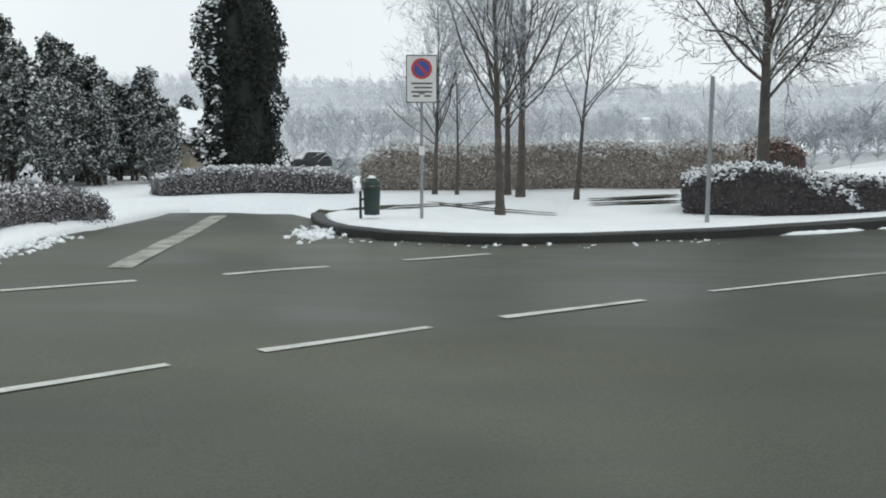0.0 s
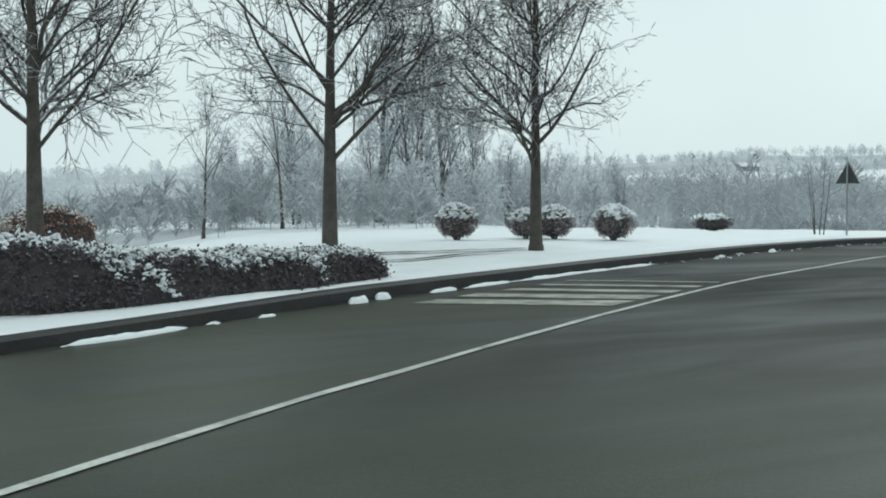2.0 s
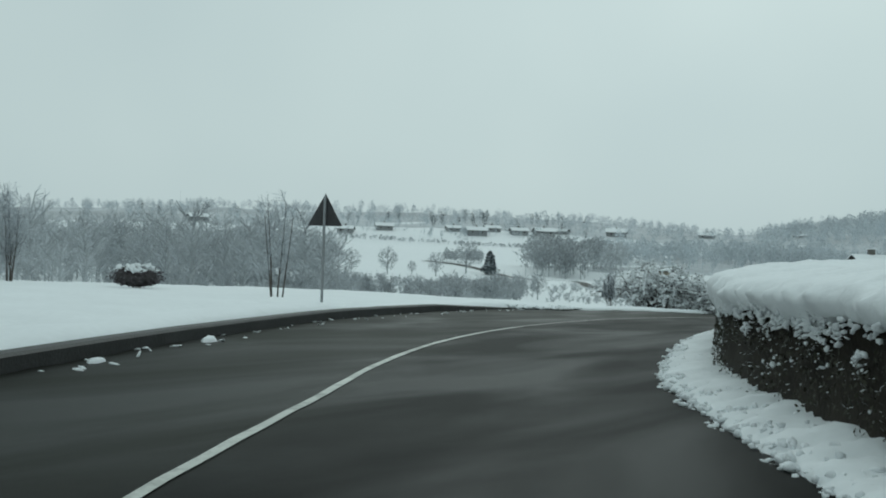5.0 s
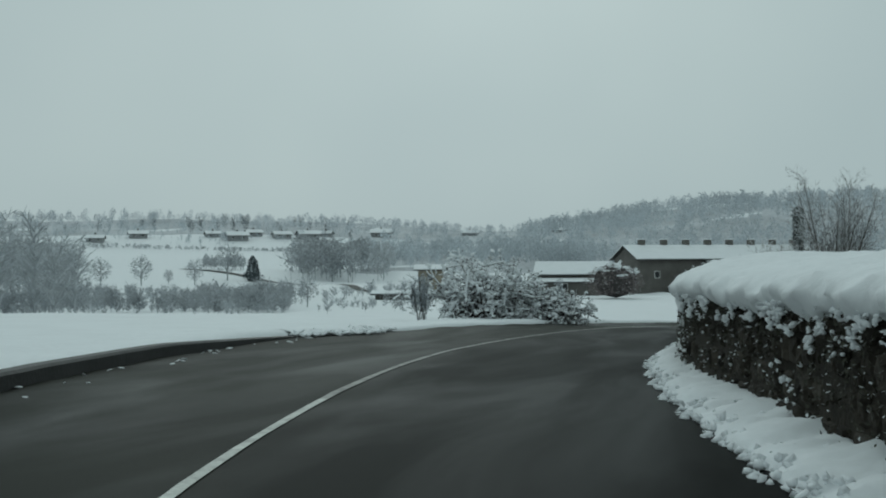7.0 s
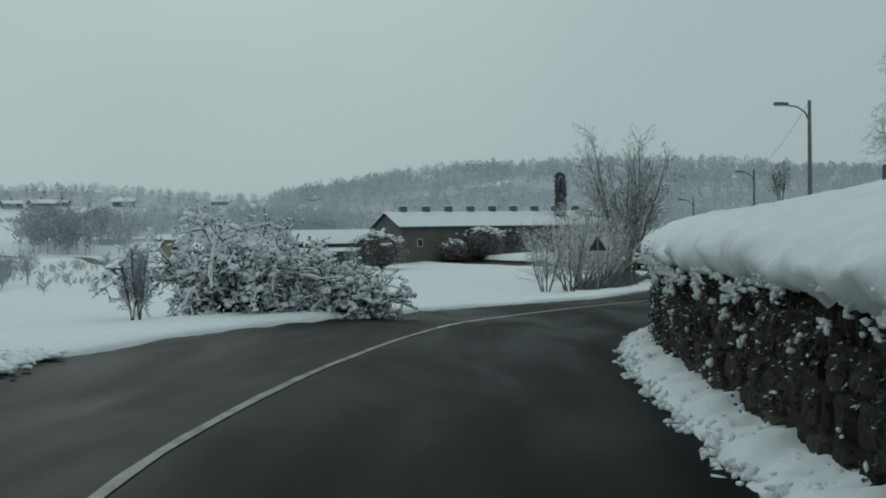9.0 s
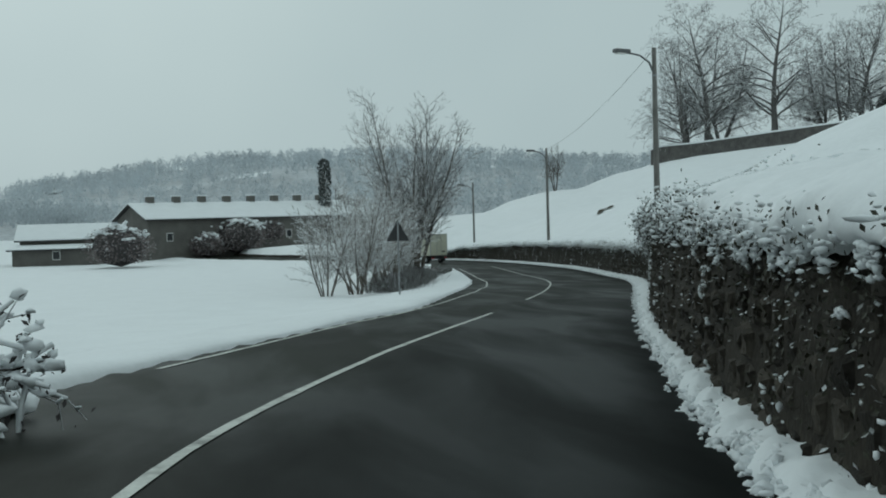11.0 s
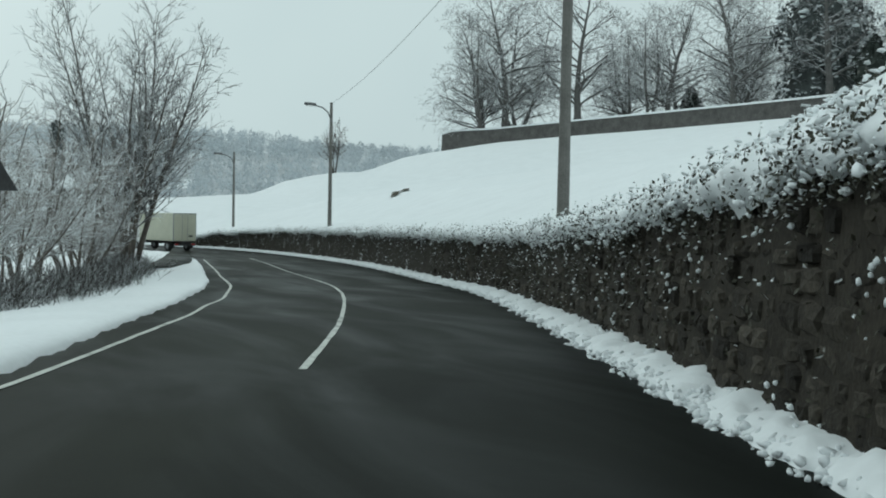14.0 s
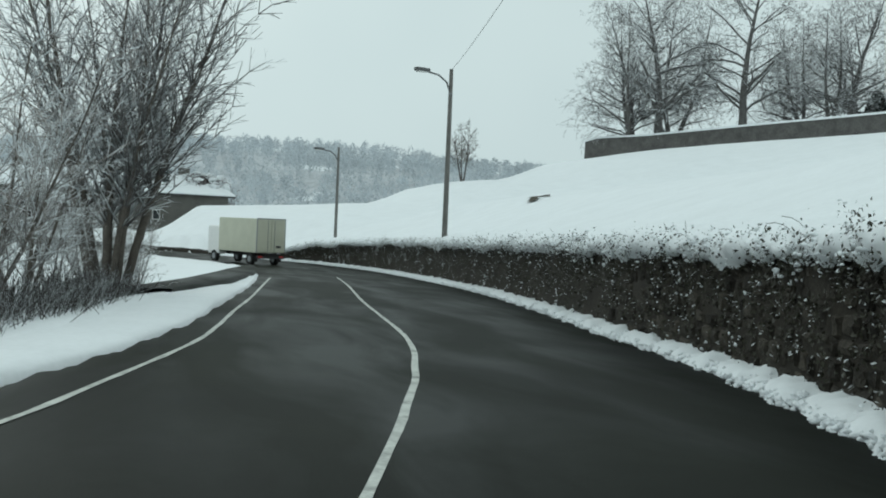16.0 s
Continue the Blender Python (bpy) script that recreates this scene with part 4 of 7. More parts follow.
def hedge(name, line, height, depth, leaf, label, seed, density=900, snow=0.5, leaf_size=0.05, category="hedge", patch=0.32, core=None):
    """A trimmed hedge whose front foot runs along a line; it lies to the left of it."""
    rng = np.random.default_rng(seed)
    line = curve(line, 0.25)
    n = len(line)
    length = np.linalg.norm(np.diff(line, axis=0), axis=1).sum()
    root = thing(name, at(float(line[0, 0]), float(line[0, 1])), label, category)
    base = np.array(root.matrix_basis.translation)
    prof = [(0.1, 0.0), (0.02, height * 0.35), (0.05, height * 0.75), (0.16, height * 0.94), (depth * 0.35, height * 0.99), (depth * 0.65, height * 0.99), (depth - 0.16, height * 0.94), (depth - 0.05, height * 0.7), (depth - 0.1, 0.0)]
    lumps = np.convolve(rng.normal(0, 1, n + 10), np.ones(4) / 4, "same")[5:-5]
    rows = []
    ends = 1 - 0.25 * np.exp(-np.minimum(np.arange(n), n - 1 - np.arange(n)) / 1.2)
    foot = terrain(line[:, 0], line[:, 1])
    for o, h in prof:
        xy = np.array(offset_of(line, o + 0))
        out = offset_of(line, 1.0) - line[:, :2]
        xy = xy + out * (0.09 * lumps * (1 if o > depth / 2 else -1))[:, None]
        rows.append(np.column_stack([xy, foot - 0.05 + h * ends * (1 + 0.07 * lumps)]) - base)
    P = np.array(rows)
    # unless a core is given, this sheet's dark colour imitates inner shade
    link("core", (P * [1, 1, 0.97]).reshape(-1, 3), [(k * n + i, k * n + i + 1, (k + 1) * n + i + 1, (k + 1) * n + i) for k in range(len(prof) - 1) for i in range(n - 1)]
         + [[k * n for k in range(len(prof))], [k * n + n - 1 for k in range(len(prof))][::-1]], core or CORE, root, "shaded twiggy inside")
    count = int(density * length)
    k, i = rng.uniform(0, len(prof) - 1.001, count), rng.uniform(0, n - 1.001, count)
    on_end = rng.random(count) < 0.8 / max(length, 1)
    i = np.where(on_end, np.where(rng.random(count) < 0.5, 0, n - 1.001), i)
    k0, i0 = k.astype(int), i.astype(int)
    a, b = (k - k0)[:, None], (i - i0)[:, None]
    pts = (P[k0, i0] * (1 - a) + P[k0 + 1, i0] * a) * (1 - b) + (P[k0, i0 + 1] * (1 - a) + P[k0 + 1, i0 + 1] * a) * b
    mid = P[:, :, :].mean(0)[i0]
    mid = np.where(on_end[:, None], mid + (pts - mid) * rng.uniform(0, 1, (count, 1)), mid)
    pts = np.where(on_end[:, None], mid, pts)
    nrm = pts - P.mean(0)[i0]
    nrm /= np.linalg.norm(nrm, axis=1)[:, None] + 0.05
    pts = pts + nrm * rng.normal(0.02, 0.035, (count, 1)) + rng.normal(0, 0.02, (count, 3))
    v, f = leaf_mesh(pts, nrm, leaf_size, rng)
    link("leaves", v, f, leaf, root, smooth_shade=False)
    m = int(snow * 620 * length)
    kf, jf = rng.uniform(0.8, 7.2, m), rng.uniform(0, n - 1.01, m)
    k0, i0 = kf.astype(int), jf.astype(int)
    a, b = (kf - k0)[:, None], (jf - i0)[:, None]
    sp = (P[k0, i0] * (1 - a) + P[k0 + 1, i0] * a) * (1 - b) + (P[k0, i0 + 1] * (1 - a) + P[k0 + 1, i0 + 1] * a) * b
    high = np.interp(kf, [0, 1, 2, 3, 4, 5, 6, 7, 8], [0, 0.3, 0.6, 0.92, 1.1, 1.1, 0.92, 0.6, 0])
    keep = high + patch * value(jf * 0.25, kf * 0.35, 0.5, seed) + 0.6 * patch * value(jf * 0.25, kf * 0.3, 0.15, seed) > 0.76
    sp = sp[keep] + rng.normal(0, 0.03, (keep.sum(), 3)) + [0, 0, 0.015]
    m = len(sp)
    v, f = blob_mesh(sp, rng.uniform(0.012, 0.04, m), rng, 0.6)
    tagged(link("snow", v, f, SNOW, root, "clumps of fresh snow"), kind="stuff")
    return root


hedge("hedge", [(3.8, 17.8), (5.4, 17.55), (6.9, 17.75), (8.5, 18.3), (10.1, 19.1)], 0.78, 1.4, HEDGE, "dark clipped hedge capped with snow beside the kerb", 1, 3600, 2.4, 0.028)
hedge("hedge", [(-1.7, 23.3), (1.8, 22.9), (4.9, 23.1), (6.4, 23.9)], 0.92, 1.0, BROWN_HEDGE, "long brownish clipped hedge dusted with snow", 2, 3600, 1.5, 0.03, patch=0.2, core=PALECORE)
hedge("hedge", [(6.5, 24.0), (7.9, 24.9)], 1.0, 1.0, RUSSET, "russet-brown clipped hedge with snow on top", 3, 3600, 0.9, 0.03, patch=0.2)
hedge("hedge", [(-5.2, 20.9), (-3.4, 21.9), (-1.8, 22.5)], 0.5, 0.9, FROSTHEDGE, "low frosted hedge behind the side road", 4, 3000, 0.5, 0.026, patch=0.15)
hedge("hedge", [(-4.85, 16.6), (-5.2, 14.6), (-5.7, 12.9), (-7, 11.6)][::-1], 0.78, 1.8, FROSTHEDGE, "low frosted hedge beside the side road", 5, 3600, 0.35, 0.025, patch=0.15)


def shrub(name, place, radius, height, leaf, label, seed, count=1800, snow=60, leaf_size=0.05, vase=True, group="", category="bush", stems=True):
    rng = np.random.default_rng(seed)
    root = thing(name, place, label, category, group)
    th, u = rng.uniform(0, 2 * math.pi, count), rng.uniform(-0.75, 1, count)
    rr = np.sqrt(1 - u * u) * rng.uniform(0.75, 1.03, count) * (1 + 0.12 * np.sin(3 * th + seed) + 0.08 * np.sin(7 * th))
    z = height * (0.5 + 0.5 * u)
    if vase:
        rr = rr * np.where(u < 0, 0.72 + 0.3 * (1 + u), 1.0)
    pts = np.column_stack([np.cos(th) * rr * radius, np.sin(th) * rr * radius, z + rng.normal(0, 0.03, count)])
    nrm = pts - [0, 0, height * 0.45]
    nrm /= np.linalg.norm(nrm, axis=1)[:, None]
    v, f = leaf_mesh(pts, nrm, leaf_size, rng)
    link("leaves", v, f, leaf, root, smooth_shade=False)
    bm = bmesh.new()
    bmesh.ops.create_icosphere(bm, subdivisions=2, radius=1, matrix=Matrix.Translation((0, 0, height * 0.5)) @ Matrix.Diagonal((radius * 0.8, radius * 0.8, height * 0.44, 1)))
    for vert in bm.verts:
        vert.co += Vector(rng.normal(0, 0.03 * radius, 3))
    # solid ball coloured dark in place of the shade between the leaves
    part("core", bm, CORE, root, "dark core coloured as inner shade")
    if stems:
        segs = [(np.array([0, 0, -0.1]), np.array([math.cos(a) * radius * 0.5, math.sin(a) * radius * 0.5, height * 0.5]), 0.02, 0.012) for a in np.linspace(0, 6, 9)]
        v, q = branch_mesh(segs, 4)
        link("stems", v, q, BARK, root)
    top = rng.integers(0, count, snow * 6)
    top = top[nrm[top, 2] > 0.35][:snow]
    v, f = blob_mesh(pts[top] + [0, 0, 0.02], rng.uniform(0.35, 1.0, len(top)) * radius * 0.16, rng, 0.5)
    tagged(link("snow", v, f, SNOW, root, "clumps of fresh snow"), kind="stuff")
    return root


ball = shrub("round_bush", at(20.5, 25.67), 0.5, 0.8, BUSH, "clipped round bush with a snow cap on the verge", 11, 3600, 260, 0.026, group="round bushes on the verge")
copies(ball, [(16.6, 26.6, 2.0, 0.96), (19.2, 26.3, 4.0, 0.93), (18.5, 26.5, 1.0, 0.83)])
shrub("snowy_bush", at(41, 41), 0.9, 0.7, HEDGE, "low bush buried under snow", 12, 700, 120, 0.06)


def evergreen(name, place, radius, height, label, seed, count, snow, cone=0.5, one_side=0.0, group="", leaf=LEAF_EVERGREEN, size=0.065):
    """A dense evergreen: trunk, dark core, many scale-like sprays, snow lumps."""
    rng = np.random.default_rng(seed)
    root = thing(name, place, label, "tree", group)
    t = rng.uniform(0.03, 1, count)
    th = rng.uniform(0, 2 * math.pi, count)
    prof = lambda s: (1 - s**2.2) ** cone * (0.86 + 0.14 * np.sin(9 * s + seed)) * (0.65 + 0.35 * np.minimum(1, s / 0.12))
    rr = radius * prof(t) * rng.uniform(0.78, 1.05, count) * (1 + 0.14 * np.sin(4 * th + 7 * t) + 0.13 * np.sin(7 * th - 13 * t) + 0.1 * np.sin(23 * t + 3 * th))
    pts = np.column_stack([np.cos(th) * rr, np.sin(th) * rr, t * height])
    nrm = np.column_stack([np.cos(th), np.sin(th), np.full(count, 0.35)])
    v, f = leaf_mesh(pts, nrm, size, rng, 0.6)
    link("crown", v, f, leaf, root, smooth_shade=False)
    s = np.linspace(0.02, 1, 14)
    ring = np.linspace(0, 2 * math.pi, 15)[:-1]
    cv = np.array([[math.cos(a) * radius * 0.8 * prof(k), math.sin(a) * radius * 0.8 * prof(k), k * height * 0.97] for k in s for a in ring])
    link("core", cv, [(i * 14 + j, i * 14 + (j + 1) % 14, (i + 1) * 14 + (j + 1) % 14, (i + 1) * 14 + j) for i in range(13) for j in range(14)], leaf, root, "dark shaded inside")
    part("trunk", tube(bmesh.new(), (0, 0, -0.3), (0, 0, height * 0.3), radius * 0.14, radius * 0.1), BARK, root)
    pick = rng.permutation(count)
    if one_side:
        pick = pick[np.cos(th[pick] - math.pi * 0.95) > 0.15]
    pick = pick[:snow]
    v, f = blob_mesh(pts[pick] * [1.02, 1.02, 1] + [0, 0, 0.03], rng.uniform(0.025, 0.075, len(pick)) * radius, rng, 0.5)
    tagged(link("snow", v, f, SNOW, root, "clumps of fresh snow"), kind="stuff")
    return root


evergreen("cypress_tree", at(-5.15, 28.9), 1.25, 5.4, "broad dark cypress with snow on one flank", 21, 16000, 700, 0.35, 1.0, leaf=CYPRESS_LEAF, size=0.065)


def needle_tree(name, place, segs, label, seed, group=""):
    """A feathery evergreen: needles set along all its shoots."""
    rng = np.random.default_rng(seed)
    root = thing(name, place, label, "tree", group)
    v, q = branch_mesh(segs[0], 5)
    link("trunk", v, q, BARK, root)
    a, b = np.array([g[0] for g in segs[1]]), np.array([g[1] for g in segs[1]])
    k = rng.random((len(a), 2, 1))
    pts = (a[:, None] * (1 - k) + b[:, None] * k).reshape(-1, 3) + rng.normal(0, 0.02, (len(a) * 2, 3))
    v, f = leaf_mesh(pts, np.tile([0.0, 0.0, 0.8], (len(pts), 1)), 0.058, rng, 0.8)
    link("crown", v, f, NEEDLES, root, "dark needles tipped with frost", smooth_shade=False)
    pick = rng.permutation(len(b))[:450]
    v, f = blob_mesh(b[pick] + [0, 0, 0.02], rng.uniform(0.012, 0.045, len(pick)), rng, 0.6)
    tagged(link("snow", v, f, SNOW, root, "clumps of fresh snow"), kind="stuff")
    return root


fir = needle_tree("evergreen_shrub", at(-9.3, 23.6), grow(71, 2.9, 0.1, 0.06, 48, 52, 5, rise=0.6, stems=6, reach=0.3, twig_r=0.006), "bushy evergreen loaded with snow", 22, "evergreens beside the side road")
copies(fir, [(-8.3, 25.2, 1.2, 1.08), (-7.2, 25.8, 2.6, 0.86), (-10.6, 25.6, 4.0, 1.25), (-8.0, 23.2, 5.0, 0.75), (-6.6, 26.3, 0.7, 0.66), (-11.5, 23.0, 3.0, 1.15), (-6.3, 24.8, 3.0, 0.45), (-7.4, 24.2, 1.9, 0.7)])
evergreen("evergreen_tree", at(-8.0, 35.5), 0.75, 3.0, "distant evergreen dusted with snow", 23, 1500, 120, 0.6)


# ---- signs, posts and the litter bin ----
def plate(bm, w, h, t, at_):
    return box(bm, (w, t, h), at_, 0.004)


def disc(bm, r, y0, y1, z, sides=28):
    return tube(bm, (0, y0, z), (0, y1, z), r, r, sides)


sign = thing("no_parking_sign", at(-0.33, 16.45, 0.03, dz=0.03), "white no-parking sign on a thin grey post in the snow", "road sign")
part("post", tube(bmesh.new(), (0, 0.03, -0.4), (0, 0.03, 2.3), 0.024, 0.024, 12), METAL, sign)
board = part("plate", plate(bmesh.new(), 0.45, 0.68, 0.006, (0, 0, 1.99)), WHITE, sign)
rim = bmesh.new()
for x, z, w, h in ((0, 2.322, 0.44, 0.012), (0, 1.658, 0.44, 0.012), (-0.217, 1.99, 0.012, 0.66), (0.217, 1.99, 0.012, 0.66)):
    box(rim, (w, 0.003, h), (x, -0.0055, z))
part("border", rim, INK, board, "thin dark border")
part("ring", disc(bmesh.new(), 0.15, -0.004, -0.007, 2.135), RED, board, "red ring")
part("field", disc(bmesh.new(), 0.112, -0.006, -0.0095, 2.135), BLUE, board, "blue field")
part("slash", box(bmesh.new(), (0.225, 0.003, 0.034), (0, -0.0105, 2.135), 0, Matrix.Rotation(radians(45), 4, "Y")), RED, board, "red slash")
for z, w, x in ((1.925, 0.3, 0), (1.865, 0.26, 0.02), (1.805, 0.3, 0), (1.745, 0.1, -0.08), (1.745, 0.1, 0.09)):
    part("text_line", box(bmesh.new(), (w, 0.003, 0.022), (x, -0.0055, z)), INK, board, "line of small print")
part("clamp", box(bmesh.new(), (0.09, 0.05, 0.03), (0, 0.02, 2.2), 0.005), METAL, sign)
part("clamp", box(bmesh.new(), (0.09, 0.05, 0.03), (0, 0.02, 1.78), 0.005), METAL, sign)
part("paper_label", box(bmesh.new(), (0.085, 0.006, 0.13), (0, -0.003, 0.96), 0.002), WHITE, sign, "small white paper label")

bin_ = thing("litter_bin", at(-1.04, 16.2), "dark green litter bin with a snowy domed lid on a post", "litter bin")
bm = bmesh.new()
tube(bm, (0, 0, 0.08), (0, 0, 0.46), 0.11, 0.125, 20)
body = part("body", bm, GREENBIN, bin_, smooth_shade=False)
part("lid", tube(tube(bmesh.new(), (0, 0, 0.5), (0, 0, 0.55), 0.135, 0.12, 20), (0, 0, 0.55), (0, 0, 0.61), 0.12, 0.05, 20), GREENBIN, bin_, "domed lid")
part("band", tube(bmesh.new(), (0, 0, 0.43), (0, 0, 0.47), 0.13, 0.13, 20), GREENBIN, bin_)
for a in (0.6, 2.2, 3.8, 5.4):
    part("strut", tube(bmesh.new(), (0.11 * math.cos(a), 0.11 * math.sin(a), 0.45), (0.11 * math.cos(a), 0.11 * math.sin(a), 0.52), 0.008, 0.008, 6), GREENBIN, bin_)
part("post", tube(bmesh.new(), (-0.16, -0.02, -0.3), (-0.16, -0.02, 0.42), 0.02, 0.02, 10), GREENBIN, bin_)
part("bracket", box(bmesh.new(), (0.07, 0.03, 0.03), (-0.135, -0.01, 0.3), 0.004), GREENBIN, bin_)
part("snow", tube(bmesh.new(), (0, 0, 0.605), (0, 0, 0.64), 0.07, 0.03, 14), SNOW, bin_, "little cap of snow")

post = thing("metal_post", at(3.86, 16.62), "bare grey metal post standing in the snow", "post")
part("shaft", tube(bmesh.new(), (0, 0, -0.4), (0.03, 0, 2.12), 0.033, 0.033, 12), METAL, post)
part("cap", tube(bmesh.new(), (0.03, 0, 2.11), (0.03, 0, 2.14), 0.036, 0.02, 12), METAL, post)
part("clamp", tube(bmesh.new(), (0.024, 0, 1.7), (0.025, 0, 1.75), 0.04, 0.04, 12), METAL, post)


def triangle_sign(place, label, height, side):
    root = thing("warning_sign", place, label, "road sign", "triangular warning signs")
    part("post", tube(bmesh.new(), (0, 0.03, -0.5), (0, 0.03, height - 0.05), 0.03, 0.03, 12), METAL, root)
    h = side * 0.866
    z0 = height - h
    for name, k, y, m in (("plate", 1.0, 0.0, DARKMETAL), ("border", 0.97, -0.006, RED), ("field", 0.72, -0.009, WHITE)):
        bm = bmesh.new()
        c = z0 + h / 3
        pts = [(-side / 2 * k, c - h / 3 * k), (side / 2 * k, c - h / 3 * k), (0, c + 2 * h / 3 * k)]
        lo = [bm.verts.new((x, y, z)) for x, z in pts]
        hi = [bm.verts.new((x, y - 0.004, z)) for x, z in pts]
        bm.faces.new(lo)
        bm.faces.new(hi[::-1])
        for i in range(3):
            bm.faces.new((lo[i], hi[i], hi[(i + 1) % 3], lo[(i + 1) % 3]))
        bmesh.ops.recalc_face_normals(bm, faces=bm.faces)
        part(name, bm, m, root)
    part("brace", box(bmesh.new(), (side * 0.45, 0.02, 0.035), (0, 0.012, z0 + h * 0.25), 0.004), DARKMETAL, root)
    part("brace", box(bmesh.new(), (side * 0.25, 0.02, 0.035), (0, 0.012, z0 + h * 0.55), 0.004), DARKMETAL, root)
    return root


triangle_sign(at(32.7, 28.0, radians(101)), "triangular warning sign seen from its dark back", 2.3, 0.8)
triangle_sign(at(84.6, 18.75, radians(98)), "triangular warning sign seen from its dark back", 2.45, 0.8)


def street_lamp(x, y, foot, top, r, turn, label, head=True):
    root = thing("street_lamp", Matrix.Translation((x, y, foot)) @ Matrix.Rotation(turn, 4, "Z"), label, "street lamp", "street lamps along the wall")
    h = top - foot
    part("pole", tube(bmesh.new(), (0, 0, -1.2), (0, 0, h), r, r * 0.6, 14), POLEMAT, root, smooth_shade=False)
    if head:
        arm = bmesh.new()
        pts = [(0, 0, h - 1.0), (0.25, 0, h - 0.55), (0.7, 0, h - 0.32), (1.35, 0, h - 0.25)]
        for a, b in zip(pts[:-1], pts[1:]):
            tube(arm, a, b, 0.036, 0.036, 8)
        part("arm", arm, LAMPMETAL, root)
        hd = bmesh.new()
        box(hd, (0.68, 0.27, 0.15), (1.6, 0, h - 0.21), 0.05)
        lamp = part("head", hd, LAMPMETAL, root, "grey lamp head")
        part("lens", box(bmesh.new(), (0.4, 0.19, 0.05), (1.66, 0, h - 0.295), 0.015), WHITE, lamp)
        part("band", tube(bmesh.new(), (0, 0, h - 1.05), (0, 0, h - 0.98), r * 0.72, r * 0.72, 14), METAL, root)
    return root


street_lamp(87.72, 8.73, -0.75, 6.2, 0.13, radians(115), "tall weathered street lamp on the snowy bank")
street_lamp(129.6, 2.55, -3.5, 5.1, 0.13, radians(120), "tall weathered street lamp beside the wall")
street_lamp(158.5, 3.0, -3.8, 3.55, 0.12, radians(120), "tall weathered street lamp beside the wall")


def wire(a, b, sag):
    pts = [Vector(a).lerp(Vector(b), k) - Vector((0, 0, sag * 4 * k * (1 - k))) for k in np.linspace(0, 1, 13)]
    bm = bmesh.new()
    for p, q in zip(pts[:-1], pts[1:]):
        tube(bm, p, q, 0.008, 0.008, 5, False)
    return tagged(part("overhead_wire", bm, DARKMETAL), "thin dark overhead wire between lamp poles", "cable")


wire((87.72, 8.73, 6.15), (129.6, 2.55, 5.05), 0.5)


# ---- box truck on the far bend ----
def box_truck(place):
    root = thing("box_truck", place, "cream box truck seen from behind on the bend", "truck")
    body = part("cargo_box", box(bmesh.new(), (5.2, 2.3, 2.35), (0, 0, 2.05), 0.03), CREAM, root)
    for y in (-0.57, 0.57):
        door = part("door", box(bmesh.new(), (0.04, 1.1, 2.25), (-2.61, y, 2.05), 0.012), CREAM, body)
        part("latch_bar", tube(bmesh.new(), (-2.65, y * 0.12 + (0.2 if y > 0 else -0.2), 0.98), (-2.65, y * 0.12 + (0.2 if y > 0 else -0.2), 3.1), 0.015, 0.015, 8), METAL, door)
    for y in (-1.13, 1.13):
        part("corner_post", box(bmesh.new(), (0.07, 0.06, 2.35), (-2.6, y, 2.05), 0.01), METAL, body)
    part("roof_rail", box(bmesh.new(), (0.07, 2.32, 0.08), (-2.6, 0, 3.23), 0.01), METAL, body)
    part("notice", box(bmesh.new(), (0.01, 0.4, 0.16), (-2.637, -0.6, 1.3)), INK, body, "small dark notice")
    part("chassis", box(bmesh.new(), (6.6, 0.9, 0.22), (0.6, 0, 0.72), 0.02), RUBBER, root)
    part("bumper", box(bmesh.new(), (0.1, 2.2, 0.16), (-2.6, 0, 0.55), 0.02), DARKMETAL, root)
    cab = part("cab", box(bmesh.new(), (1.7, 2.1, 2.0), (3.55, 0, 1.6), 0.12), WHITE, root)
    part("windscreen", box(bmesh.new(), (0.04, 1.8, 0.75), (4.4, 0, 2.05), 0.01), GLASS, cab)
    for y in (-0.85, 0.85):
        part("tail_lamp", box(bmesh.new(), (0.05, 0.3, 0.12), (-2.66, y, 0.6), 0.01), REDLAMP, root)
    for x in (-1.6, 3.4):
        for y in (-0.95, 0.95):
            wheel = part("wheel", tube(bmesh.new(), (x, y - 0.13, 0.42), (x, y + 0.13, 0.42), 0.42, 0.42, 22), RUBBER, root)
            part("rim", tube(bmesh.new(), (x, y - 0.135, 0.42), (x, y + 0.135, 0.42), 0.22, 0.22, 16), METAL, wheel)
    for y in (-0.95, 0.95):
        part("mudflap", box(bmesh.new(), (0.03, 0.35, 0.4), (-2.2, y, 0.45)), RUBBER, root)
    return root


box_truck(Matrix.Translation((151.3, 8.9, float(road_z(np.array([151.3]), np.array([8.9]))[0]))) @ Matrix.Rotation(radians(27), 4, "Z") @ Matrix.Scale(0.82, 4))


